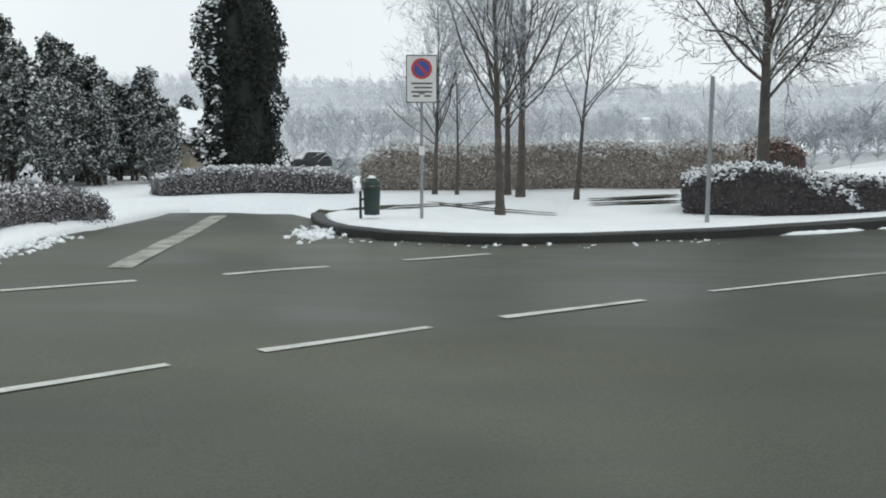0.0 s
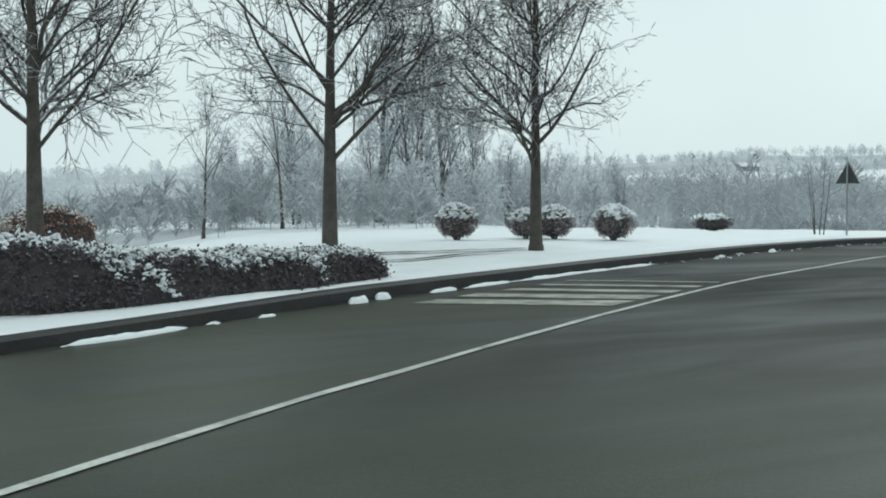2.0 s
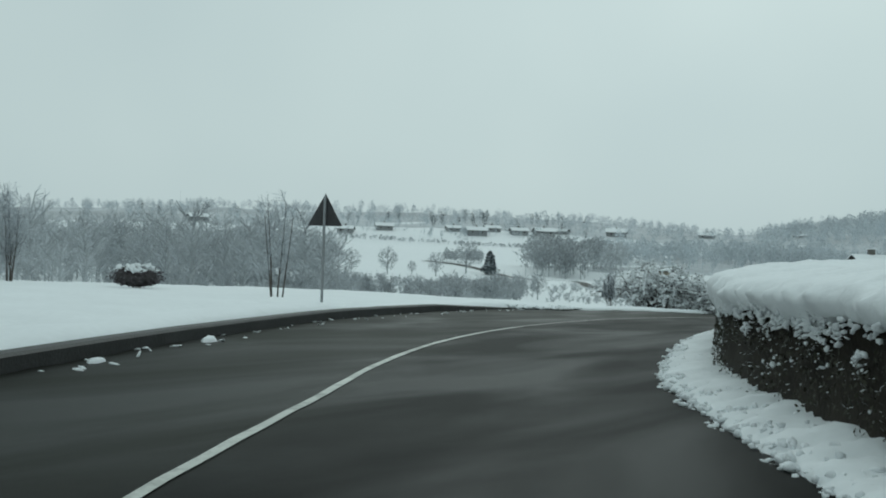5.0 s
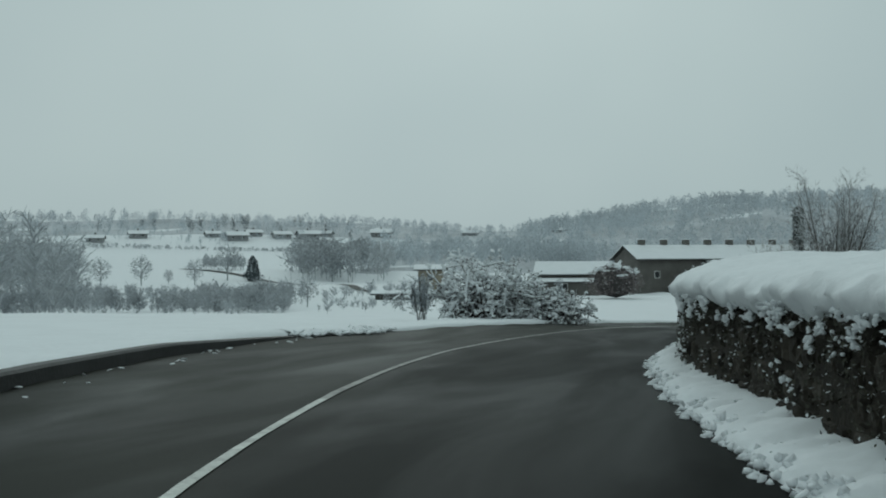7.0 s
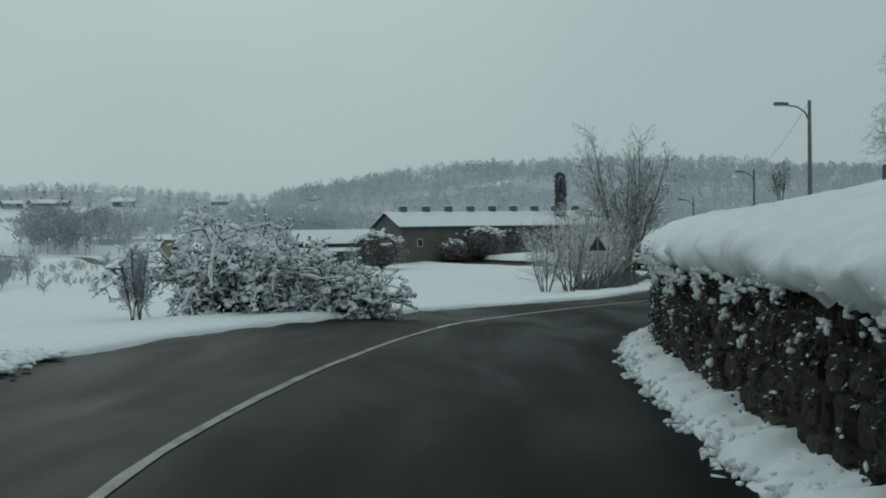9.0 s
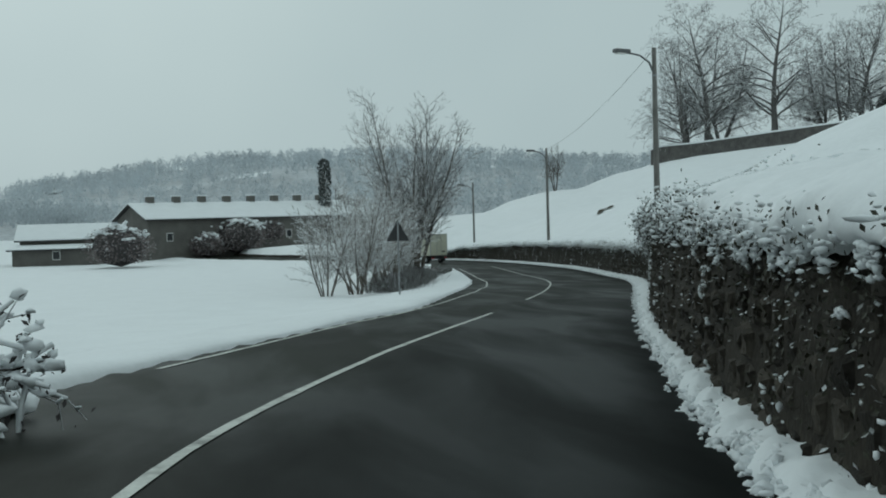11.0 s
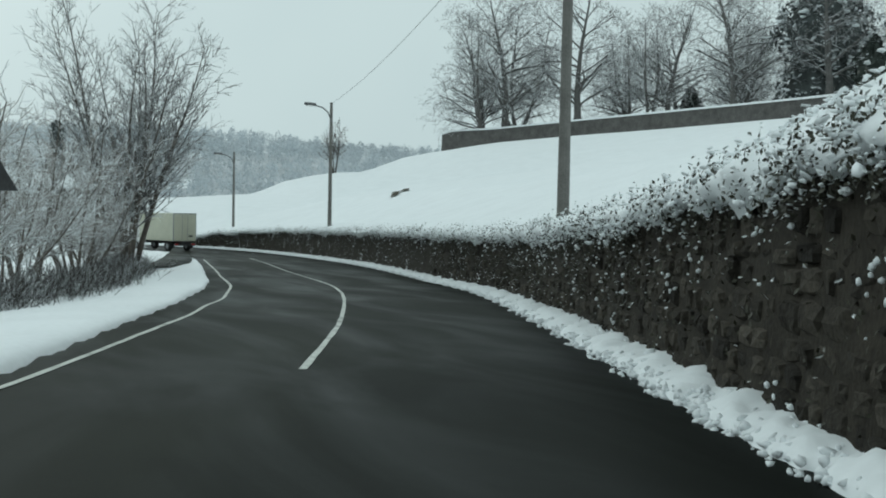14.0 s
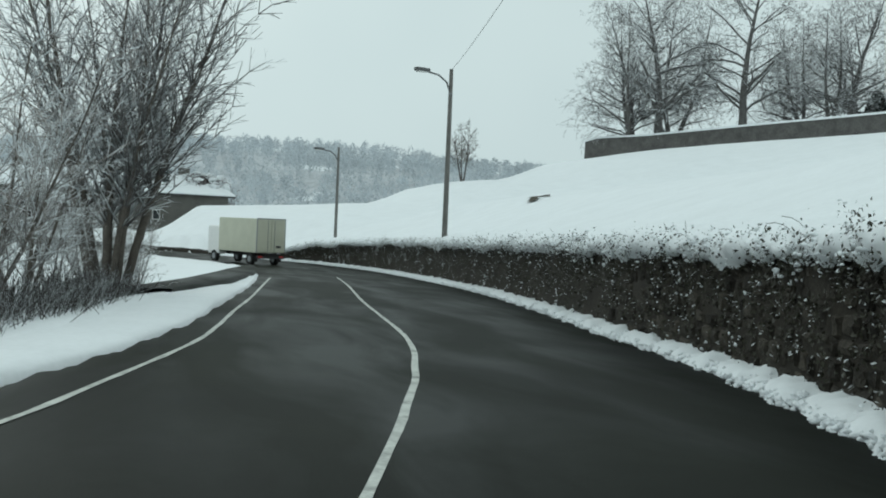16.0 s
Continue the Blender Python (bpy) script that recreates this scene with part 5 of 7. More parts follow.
# ---- parked car and small house behind the far hedge ----
def car(place):
    root = thing("parked_car", place, "dark parked car with snow on its roof and bonnet", "car")
    bm = bmesh.new()
    box(bm, (4.1, 1.7, 0.6), (0, 0, 0.6), 0.14)
    part("body", bm, CARPAINT, root)
    bm = bmesh.new()
    got = bmesh.ops.create_cube(bm, size=1, matrix=Matrix.Translation((-0.2, 0, 1.12)) @ Matrix.Diagonal((2.3, 1.5, 0.55, 1)))
    for v in got["verts"]:
        if v.co.z > 1.12:
            v.co.x = -0.2 + (v.co.x + 0.2) * 0.68
            v.co.y *= 0.86
    bmesh.ops.bevel(bm, geom=list(bm.edges), offset=0.06, segments=2, affect="EDGES")
    part("cabin", bm, GLASS, root)
    part("roof", box(bmesh.new(), (1.5, 1.25, 0.06), (-0.2, 0, 1.41), 0.025), CARPAINT, root)
    part("snow", box(bmesh.new(), (1.45, 1.2, 0.08), (-0.2, 0, 1.47), 0.035), SNOW, root, "layer of snow")
    part("snow", box(bmesh.new(), (1.0, 1.4, 0.06), (1.45, 0, 0.92), 0.025), SNOW, root, "layer of snow")
    for x in (-1.3, 1.3):
        for y in (-0.8, 0.8):
            wheel = part("wheel", tube(bmesh.new(), (x, y - 0.1, 0.31), (x, y + 0.1, 0.31), 0.31, 0.31, 20), RUBBER, root)
            part("rim", tube(bmesh.new(), (x, y - 0.105, 0.31), (x, y + 0.105, 0.31), 0.19, 0.19, 14), METAL, wheel)
    for y in (-0.6, 0.6):
        part("headlight", box(bmesh.new(), (0.06, 0.3, 0.12), (2.04, y, 0.68), 0.02), WHITE, root)
        part("tail_lamp", box(bmesh.new(), (0.06, 0.25, 0.14), (-2.04, y, 0.72), 0.02), REDLAMP, root)
    return root


car(at(-10.0, 91, radians(10)))


def house(place, size, label, wall=BEIGE, windows=3, storeys=1, chimneys=1, group="", pitch=0.35, overhang=0.4):
    """A plain house with wall, snow-laden gable roof (ridge along x), windows, door and chimneys."""
    lx, ly, h = size
    root = thing("house", place, label, "house", group)
    rise = ly / 2 * pitch
    bm = bmesh.new()
    v = [bm.verts.new(p) for p in ((-lx / 2, -ly / 2, -1.5), (lx / 2, -ly / 2, -1.5), (lx / 2, ly / 2, -1.5), (-lx / 2, ly / 2, -1.5), (-lx / 2, -ly / 2, h), (lx / 2, -ly / 2, h), (lx / 2, ly / 2, h), (-lx / 2, ly / 2, h), (-lx / 2, 0, h + rise), (lx / 2, 0, h + rise))]
    for f in ((0, 1, 5, 4), (2, 3, 7, 6), (1, 2, 6, 9, 5), (3, 0, 4, 8, 7), (3, 2, 1, 0)):
        bm.faces.new([v[i] for i in f])
    part("wall", bm, wall, root)
    for name, lift, thick, m, lab in (("roof", 0.0, 0.14, KERB, ""), ("roof_snow", 0.15, 0.16, SNOW, "thick snow on the roof")):
        bm = bmesh.new()
        for s in (-1, 1):
            a, b = Vector((0, s * (ly / 2 + overhang), h - overhang * pitch + lift)), Vector((0, 0, h + rise + lift))
            mid, ln = (a + b) / 2, (b - a).length
            box(bm, (lx + 2 * overhang, ln + 0.05, thick), mid + Vector((0, 0, thick / 2)), 0.03, Matrix.Rotation(-s * math.atan(pitch), 4, "X"))
        part(name, bm, m, root, lab)
    for st in range(storeys):
        zc = (st + 0.55) * h / storeys
        for i in range(windows):
            x = -lx / 2 + (i + 0.5) * lx / windows
            for s in (-1, 1):
                win = part("window", box(bmesh.new(), (0.9, 0.08, 1.1), (x, s * (ly / 2 + 0.01), zc), 0.01), WHITE, root)
                part("pane", box(bmesh.new(), (0.74, 0.1, 0.94), (x, s * (ly / 2 + 0.02), zc)), GLASS, win)
    for s in (-1, 1):
        win = part("window", box(bmesh.new(), (0.08, 0.9, 1.0), (s * (lx / 2 + 0.01), 0, h * 0.55), 0.01), WHITE, root)
        part("pane", box(bmesh.new(), (0.1, 0.74, 0.84), (s * (lx / 2 + 0.02), 0, h * 0.55)), GLASS, win)
    for i in range(chimneys):
        x = -lx / 2 + (i + 0.7) * lx / (chimneys + 0.4)
        w = 0.95 if chimneys > 3 else 0.55
        ch = part("chimney", box(bmesh.new(), (w, w, 1.3), (x, -0.25, h + rise + 0.45), 0.02), PLASTER, root)
        part("chimney_cap", box(bmesh.new(), (w + 0.2, w + 0.2, 0.14), (x, -0.25, h + rise + 1.17), 0.02), SNOW, ch)
    return root


house(at(-8.4, 33.5, radians(80)), (5.0, 4.0, 1.35), "small beige house with a snowy roof behind evergreens", BEIGE, 2, 1, 0)

# ---- terrace wall and its trees on the hill ----
n = len(TERRACE)
foot = terrain(*offset_of(TERRACE, -0.8).T)
rows = [np.column_stack([offset_of(TERRACE, o), foot + h]) for o, h in ((-0.35, -1.0), (-0.25, 2.25), (0.35, 2.3), (0.4, 0.5))]
f = [(k * n + i, k * n + i + 1, (k + 1) * n + i + 1, (k + 1) * n + i) for k in range(3) for i in range(n - 1)] + [(0, n, 2 * n, 3 * n)]
tagged(link("wall_terrace", np.concatenate(rows), [q[::-1] for q in f], TERRACE_STONE, smooth_shade=False), "long grey stone terrace wall on the snowy hill", "wall", kind="structure")
rows = [np.column_stack([offset_of(TERRACE, o), foot + h]) for o, h in ((-0.4, 2.22), (-0.35, 2.45), (0.4, 2.55), (1.8, 2.5), (4.0, 1.6))]
f = [(k * n + i, (k + 1) * n + i, (k + 1) * n + i + 1, k * n + i + 1) for k in range(4) for i in range(n - 1)]
tagged(link("snow_terrace", np.concatenate(rows), [q[::-1] for q in f], SNOW), "snow lying along the terrace edge", "snow", kind="structure")

# paler bark and twigs here put the hill's haze into the colour
hill = bare_tree("hill_tree", at(209.5, -42, 0.4), grow(41, 22, 4.5, 0.58, 30, 74, 5, rise=0.15, reach=0.34, twig_r=0.022, lean=0.09, droop=0.35), "tall bare tree in front of the pale sky on the hill", "bare trees on the hill", bark=HILLBARK, twig=SCRUBTWIG)
hill2 = bare_tree("hill_tree", at(215.5, -46.5, 0.4), grow(44, 20.0, 4.0, 0.5, 34, 74, 5, rise=0.15, stems=2, reach=0.34, twig_r=0.022, lean=0.1, droop=0.35), "tall forked bare tree on the hill", "bare trees on the hill", bark=HILLBARK, twig=SCRUBTWIG)
copies(hill, [(214, -40.5, 1.0, 0.78), (206, -51, 3.2, 1.0), (203, -63, 4.2, 0.85), (186, -62, 0.5, 0.9), (176, -68, 2.3, 0.85), (168, -77, 4.0, 1.0), (196, -70, 5.5, 0.7), (177, -82, 2.9, 0.8), (187, -84, 0.9, 0.75), (199, -84, 3.9, 0.7), (212, -70, 1.9, 0.7), (214, -82, 5.1, 0.7)])
copies(hill2, [(211, -39.2, 2.1, 0.9), (199, -58, 4.4, 0.75), (191, -66, 0.3, 0.8), (181, -73, 1.7, 0.8), (160, -74, 3.1, 0.8), (208, -60, 2.4, 0.8), (192, -78, 1.2, 0.7), (206, -76, 4.2, 0.7), (183, -90, 0.4, 0.8), (220, -66, 2.7, 0.7)])
evergreen("cedar_tree", at(181, -71), 6.5, 17, "broad dark cedar dusted with snow among bare trees", 65, 2600, 420, 0.55, size=0.45, leaf=CEDAR)
bare_tree("lone_tree", at(198.9, -15.7, 0.4), fan_tree(47, 5.8, 0.09, 5, (5, 24), 0.34, 0.28, 0.5, 0.5, 0.015), "small bare tree on the hill's shoulder", twig=BARK)
for x, y, s, k in ((157, -58, 1.0, 5), (149, -60, 0.9, 6), (205, -68, 0.8, 7)):
    evergreen("hill_evergreen", at(x, y), 2.6 * s, 7.0 * s, "snow-dusted dark evergreen on the hill", 60 + k, 900, 90, 0.7, group="evergreens on the hill", size=0.35)
for dx, k in ((0, 1), (2.6, 2)):
    evergreen("small_evergreen", at(207.5 + dx, -40 - dx), 0.6, 1.6, "small dark evergreen behind the terrace wall", 70 + k, 300, 30, 0.7, size=0.15)
evergreen("column_cypress", at(216, 15.0), 1.15, 13.2, "tall narrow dark cypress dusted with snow", 81, 2600, 520, 0.25, size=0.3, leaf=CEDAR)

# ---- snow-laden bush on the outer bend ----
rng = np.random.default_rng(91)
root = thing("snowy_bush", at(55.4, 26.85), "wide tangled bush weighed down by fresh snow", "bush")
o = np.array(root.matrix_basis.translation)
stout, thin = [], []
for k in range(120):
    u = rng.uniform(-1, 1)
    p = np.array([u * 0.42, -u * 1.4, 0]) + rng.normal(0, 0.22, 3) * [1, 1, 0] - [0, 0, 0.15]
    hgt = np.interp(u, [-1, -0.8, -0.4, 0, 0.4, 1], [1.75, 2.1, 1.8, 1.25, 1.05, 0.75]) * rng.uniform(0.5, 1.05)
    d = np.array([rng.normal(0, 0.22), rng.normal(0, 0.25) - 0.12 * u, 1.0])
    pts = [p]
    for s in range(5):
        d = d + rng.normal(0, 0.22, 3) - [0, 0, 0.14 * s]
        pts.append(pts[-1] + d / np.linalg.norm(d) * hgt / 4)
        for _ in range(4):
            e = d / np.linalg.norm(d) + rng.normal(0, 0.7, 3)
            q = pts[-1] + e / np.linalg.norm(e) * rng.uniform(0.15, 0.4)
            thin.append((pts[-1], q, 0.012, 0.006))
            e2 = e + rng.normal(0, 0.7, 3) - [0, 0, 0.4]
            thin.append((q, q + e2 / np.linalg.norm(e2) * rng.uniform(0.1, 0.25), 0.008, 0.004))
    stout += [(a, b, 0.026 - 0.004 * i, 0.022 - 0.004 * i) for i, (a, b) in enumerate(zip(pts[:-1], pts[1:]))]
v, q = branch_mesh(stout, 5)
tagged(link("stem_tangle", v, q, BARK, root), kind="stuff")
v, q = branch_mesh(thin, 3)
tagged(link("twig_tangle", v, q, TWIG, root), kind="stuff")
ends = np.array([s[1] for s in thin] + [0.5 * (np.array(s[0]) + np.array(s[1])) for s in thin])
lv, lf = leaf_mesh(ends[rng.permutation(len(ends))[:9000] % len(ends)] + rng.normal(0, 0.03, (min(9000, len(ends)), 3)), np.tile([0.0, 0.0, 0.6], (min(9000, len(ends)), 1)), 0.035, rng, 0.9)
tagged(link("leaves", lv, lf, CORE, root, "dark withered leaves", smooth_shade=False), kind="stuff")
pick = rng.permutation(len(ends))[:3300]
v, f = blob_mesh(ends[pick] + [0, 0, 0.02], rng.uniform(0.03, 0.1, len(pick)), rng, 0.55)
coat = [(np.array(g[0]) + [0, 0, 0.02], np.array(g[1]) + [0, 0, 0.015], rng.uniform(0.014, 0.032), rng.uniform(0.01, 0.024)) for g in thin if rng.random() < 0.4]
coat += [(np.array(g[0]) + [0, 0, 0.03], np.array(g[1]) + [0, 0, 0.025], rng.uniform(0.02, 0.04), rng.uniform(0.018, 0.036)) for g in stout if rng.random() < 0.45 and g[0][2] > 0.5]
v2, q2 = branch_mesh(coat, 5)
tagged(link("snow", np.concatenate([v, v2]), f + [[i + len(v) for i in c] for c in q2], SNOW, root, "heavy drapes of fresh snow"), kind="stuff")
for x, y, s, k in ((53.4, 29.0, 0.3, 1), (52.6, 28.6, 0.36, 2), (58.3, 25.9, 0.3, 3)):
    bare_tree("sapling", at(x, y), grow(100 + k, 3.6 * s, 0.2, 0.012, 9, 40, 4, stems=3, reach=0.3, twig_r=0.005, foot=0.006), "thin frosted saplings at the road edge", "saplings at the road edge", bark=TWIG, twig=FROST)
bare_tree("sapling", at(41.0, 35.3), fan_tree(110, 3.7, 0.035, 4, (2, 11), 0.2, 0.25, 0.4, 0.35, 0.008), "frosted upright sapling clump below the verge", "saplings at the road edge", twig=FROST)

# ---- farm buildings below ----


def shed(name, a, b, depth, height, label, wall, pitch=0.32, chimneys=0, windows=0, z=None, eaves=0.6):
    """A long building whose front runs from a to b."""
    a, b = Vector((*a, 0)), Vector((*b, 0))
    mid, d = (a + b) / 2, (b - a)
    turn = math.atan2(d.y, d.x)
    back = Vector((-math.sin(turn), math.cos(turn), 0)) * depth / 2
    c = mid + back
    return house(Matrix.Translation((c.x, c.y, ground_at(c.x, c.y) if z is None else z)) @ Matrix.Rotation(turn, 4, "Z"), (d.length, depth, height), label, wall, windows, 1, chimneys, "farm buildings", pitch, eaves)


shed("house", (226, 12.5), (209.5, 44), 11, 5.4, "long low farm building with a row of chimneys under snow", PLASTER, 0.36, 9, 6, -4.4)
shed("house", (200, 44), (199, 54), 8, 3.0, "farm barn with a snowy gable roof", PLASTER, 0.4, 0, 2, -4.2)
shed("house", (193.5, 44), (192.5, 54), 4, 1.6, "low lean-to shed with snow on its roof", PLASTER, 0.15, 0, 1, -4.0)
shed("house", (186.5, 66.5), (185.8, 70), 3, 2.6, "small ochre hut with a snowy roof", BEIGE, 0.3, 0, 1, -3.0)
shed("house", (167, 62.5), (165.5, 69.5), 3.5, 0.9, "low open shelter under snow", PLASTER, 0.12, 0, 0, -4.4)
for x, y, r, h, k in ((174.5, 39.3, 3.6, 4.6, 1), (205.7, 27.5, 4.0, 5.0, 2), (210, 23.6, 3.3, 4.4, 3), (203, 31.5, 2.8, 3.3, 4), (214, 20.9, 3.7, 5.0, 5), (220, 10.5, 3.9, 5.4, 6)):
    shrub("frosted_shrub", at(x, y), r, h, BUSH, "large frosted shrub near the farm", 120 + k, 3000, 50, 0.12, False, "shrubs near the farm", stems=False)


# ---- fields, hedgerows and woods across the valley ----
def mini_tree(seed, height, n=30, wide=0.4, thick=0.06):
    """A light bare tree for far woods: trunk, limbs and twigs as thin tapered blades."""
    rng = np.random.default_rng(seed)
    segs = [(np.array([0, 0, -0.5]), np.array([0, 0, height * 0.55]), height * 0.014, height * 0.009), (np.array([0, 0, height * 0.55]), np.array([rng.normal(0, 0.3), rng.normal(0, 0.3), height]), height * 0.009, 0.02)]
    for _ in range(n):
        z = height * rng.uniform(0.12, 0.9)
        a = rng.uniform(0, 2 * math.pi)
        ln = height * wide * (1.1 - 0.9 * abs(z / height - 0.4)) * rng.uniform(0.5, 1)
        d = np.array([math.cos(a) * 0.75, math.sin(a) * 0.75, rng.uniform(0.3, 1.1)])
        p = np.array([0, 0, z])
        q = p + d / np.linalg.norm(d) * ln
        segs.append((p, q, thick * 1.2, thick * 0.6))
        for _ in range(4):
            e = d / np.linalg.norm(d) + rng.normal(0, 0.6, 3)
            m = p + (q - p) * rng.uniform(0.3, 1)
            segs.append((m, m + e / np.linalg.norm(e) * ln * rng.uniform(0.3, 0.6), thick * 0.8, thick * 0.4))
    return blade_mesh(segs, seed)


def puff_tree(seed, height, n=64, wide=0.3, size=0.085):
    """A light far tree: trunk, a few limbs and a rounded uneven crown of many short sprays."""
    rng = np.random.default_rng(seed)
    segs = [(np.array([0, 0, -0.5]), np.array([0, 0, height * 0.6]), height * 0.013, height * 0.008)]
    for _ in range(9):
        a, z = rng.uniform(0, 2 * math.pi), height * rng.uniform(0.25, 0.6)
        segs.append((np.array([0, 0, z]), np.array([math.cos(a) * wide * height * 0.7, math.sin(a) * wide * height * 0.7, z + height * rng.uniform(0.15, 0.35)]), height * 0.006, height * 0.003))
    for _ in range(n):
        d = rng.normal(0, 1, 3)
        d *= rng.uniform(0.35, 1) ** 0.5 / np.linalg.norm(d)
        p = np.array([d[0] * wide, d[1] * wide, 0.58 + 0.4 * d[2]]) * height
        p[:2] *= np.interp(p[2] / height, [0.15, 0.4, 0.7, 1], [0.6, 1.05, 0.95, 0.45])
        up = np.array([d[0] * 0.7, d[1] * 0.7, 0.6]) + rng.normal(0, 0.45, 3)
        ln = height * size * rng.uniform(0.6, 1.4)
        w = height * size * rng.uniform(0.16, 0.34)
        segs.append((p - up * ln * 0.5, p + up * ln * 0.5, w, w * 0.5))
    return blade_mesh(segs, seed)


PUFF = [puff_tree(40 + s, 10.0, 64, w) for s, w in enumerate((0.22, 0.27, 0.33, 0.3, 0.25, 0.36))]
def round_tree(seed, height, n=420, wide=0.34):
    """Segments of a field tree whose frosted twigs make a dense rounded crown."""
    rng = np.random.default_rng(seed)
    stout = [(np.array([0, 0, -0.4]), np.array([0, 0, height * 0.3]), height * 0.022, height * 0.016), (np.array([0, 0, height * 0.3]), np.array([0.1, 0, height * 0.85]), height * 0.016, height * 0.004)]
    for _ in range(14):
        a, z = rng.uniform(0, 2 * math.pi), height * rng.uniform(0.2, 0.6)
        stout.append((np.array([0, 0, z]), np.array([math.cos(a) * wide * 0.75, math.sin(a) * wide * 0.75, z / height + rng.uniform(0.12, 0.35)]) * height, height * 0.008, height * 0.003))
    thin = []
    for _ in range(n):
        d = rng.normal(0, 1, 3)
        d *= rng.uniform(0.15, 1) ** 0.4 / np.linalg.norm(d)
        p = np.array([d[0] * wide, d[1] * wide, 0.57 + 0.42 * d[2]]) * height
        up = np.array([d[0], d[1], 0.5]) + rng.normal(0, 0.5, 3)
        ln = height * 0.07 * rng.uniform(0.6, 1.4)
        thin.append((p - up * ln * 0.5, p + up * ln * 0.5, height * 0.009, height * 0.004))
    return stout, thin


SCRUB = [mini_tree(20 + s, 10.0, 22, 0.55, 0.2) for s in range(5)]
MINI = [mini_tree(s, 10.0, 26, 0.4, 0.075) for s in range(6)]


def woods(name, spots, label, material, protos=None):
    """Many far trees as one mesh of kind stuff. Spots: x, y, scale."""
    rng = np.random.default_rng(len(spots))
    protos = protos or MINI
    vs, fs, count = [], [], 0
    z = terrain(np.array([s[0] for s in spots]), np.array([s[1] for s in spots]))
    for (x, y, s), zz_ in zip(spots, z):
        v, f = protos[int(rng.integers(len(protos)))]
        a = rng.uniform(0, 2 * math.pi)
        c_, s_ = math.cos(a), math.sin(a)
        vs.append(np.column_stack([(v[:, 0] * c_ - v[:, 1] * s_) * s + x, (v[:, 0] * s_ + v[:, 1] * c_) * s + y, v[:, 2] * s + zz_]))
        fs.append(np.array(f) + count)
        count += len(v)
    me = bpy.data.meshes.new(name)
    me.from_pydata(np.concatenate(vs).tolist(), [], np.concatenate(fs).tolist())
    me.materials.append(material)
    me.shade_smooth()
    return tagged(new(name, me), label, "woods", kind="stuff")


def sector(count, az0, az1, r0, r1, s0, s1, seed, cx=25.0, cy=22.0, clump=0.0, gap=-0.1):
    """Spots in a sector; azimuth in degrees clockwise from +y."""
    rng = np.random.default_rng(seed)
    az, r = np.radians(rng.uniform(az0, az1, count)), np.sqrt(rng.uniform(r0**2, r1**2, count))
    spots = np.column_stack([cx + r * np.sin(az), cy + r * np.cos(az), rng.uniform(s0, s1, count)])
    if clump:
        thick_ = value(spots[:, 0], spots[:, 1], clump, seed)
        spots[:, 2] *= np.clip(0.75 + 0.5 * thick_, 0.4, 1.3)
        spots = spots[thick_ > gap]
    return spots


near_wood = bare_tree("woodland_tree", at(31, 50, 0.4), grow(52, 8.5, 1.2, 0.13, 20, 40, 5, rise=0.5, stems=3, reach=0.34, twig_r=0.012), "frosted woodland tree behind the verge", "woodland trees behind the verge", twig=FROST)
near_wood2 = bare_tree("woodland_tree", at(36, 55, 0.4), grow(55, 10.5, 1.8, 0.16, 22, 34, 5, rise=0.6, reach=0.3, twig_r=0.013), "slender frosted woodland tree behind the verge", "woodland trees behind the verge", twig=FROST)
rw = np.random.default_rng(5)
copies(near_wood, [(float(x), float(y), float(rw.uniform(0, 6)), float(rw.uniform(0.36, 0.6))) for x, y in ((27, 47), (24, 52), (34, 47), (38, 51), (29, 56), (43, 56), (47, 60), (33, 62), (52, 62), (41, 47), (22, 45), (56, 69), (26, 60))])
copies(near_wood2, [(float(x), float(y), float(rw.uniform(0, 6)), float(rw.uniform(0.8, 1.1))) for x, y in ((30, 52), (27, 54), (44, 63))])
edge = bare_tree("frosted_bush", at(21, 41), grow(57, 2.8, 0.15, 0.03, 24, 66, 5, rise=0.2, stems=6, reach=0.42, twig_r=0.011, droop=0.3), "snowy bare bush at the wood's edge", "bushes at the wood's edge", bark=RIME, twig=RIME)
copies(edge, [(30, 44, 1.0, 1.0), (34, 43.5, 2.2, 0.8), (26, 43, 3.1, 0.9), (37.5, 46, 4.4, 1.0), (18, 42, 5.0, 0.9), (23.5, 42.5, 0.5, 0.8)])

# the wood materials from here on hold the valley's haze in their colour
woods("valley_wood", sector(520, 30, 56.5, 95, 210, 0.55, 0.9, 1), "dense grey haze-paled frosted wood in the valley", VALLEYWOOD)
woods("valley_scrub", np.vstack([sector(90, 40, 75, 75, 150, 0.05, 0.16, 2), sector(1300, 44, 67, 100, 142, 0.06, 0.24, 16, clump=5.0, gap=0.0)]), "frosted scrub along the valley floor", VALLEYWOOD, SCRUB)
rw = np.random.default_rng(31)
woods("lawn_scrub", np.column_stack([rw.uniform(-4, 27, 240), rw.uniform(35, 47, 240), rw.uniform(0.05, 0.17, 240)]), "low frosted scrub behind the lawn", VALLEYWOOD, SCRUB)
woods("hillside_wood", np.vstack([sector(2000, -45, 42, 270, 640, 0.6, 1.0, 3), sector(900, 42, 75, 560, 760, 0.35, 0.7, 4, clump=16.0)]), "haze-paled frosted wood on the far hillside", FARWOOD, PUFF)
woods("slope_wood", np.vstack([sector(420, -45, 36, 140, 270, 0.35, 0.65, 15), sector(240, -50, 30, 55, 140, 0.28, 0.5, 17), sector(90, 22, 42, 50, 110, 0.25, 0.45, 18)]), "grey haze-paled frosted wood at the hill's foot", VALLEYWOOD)
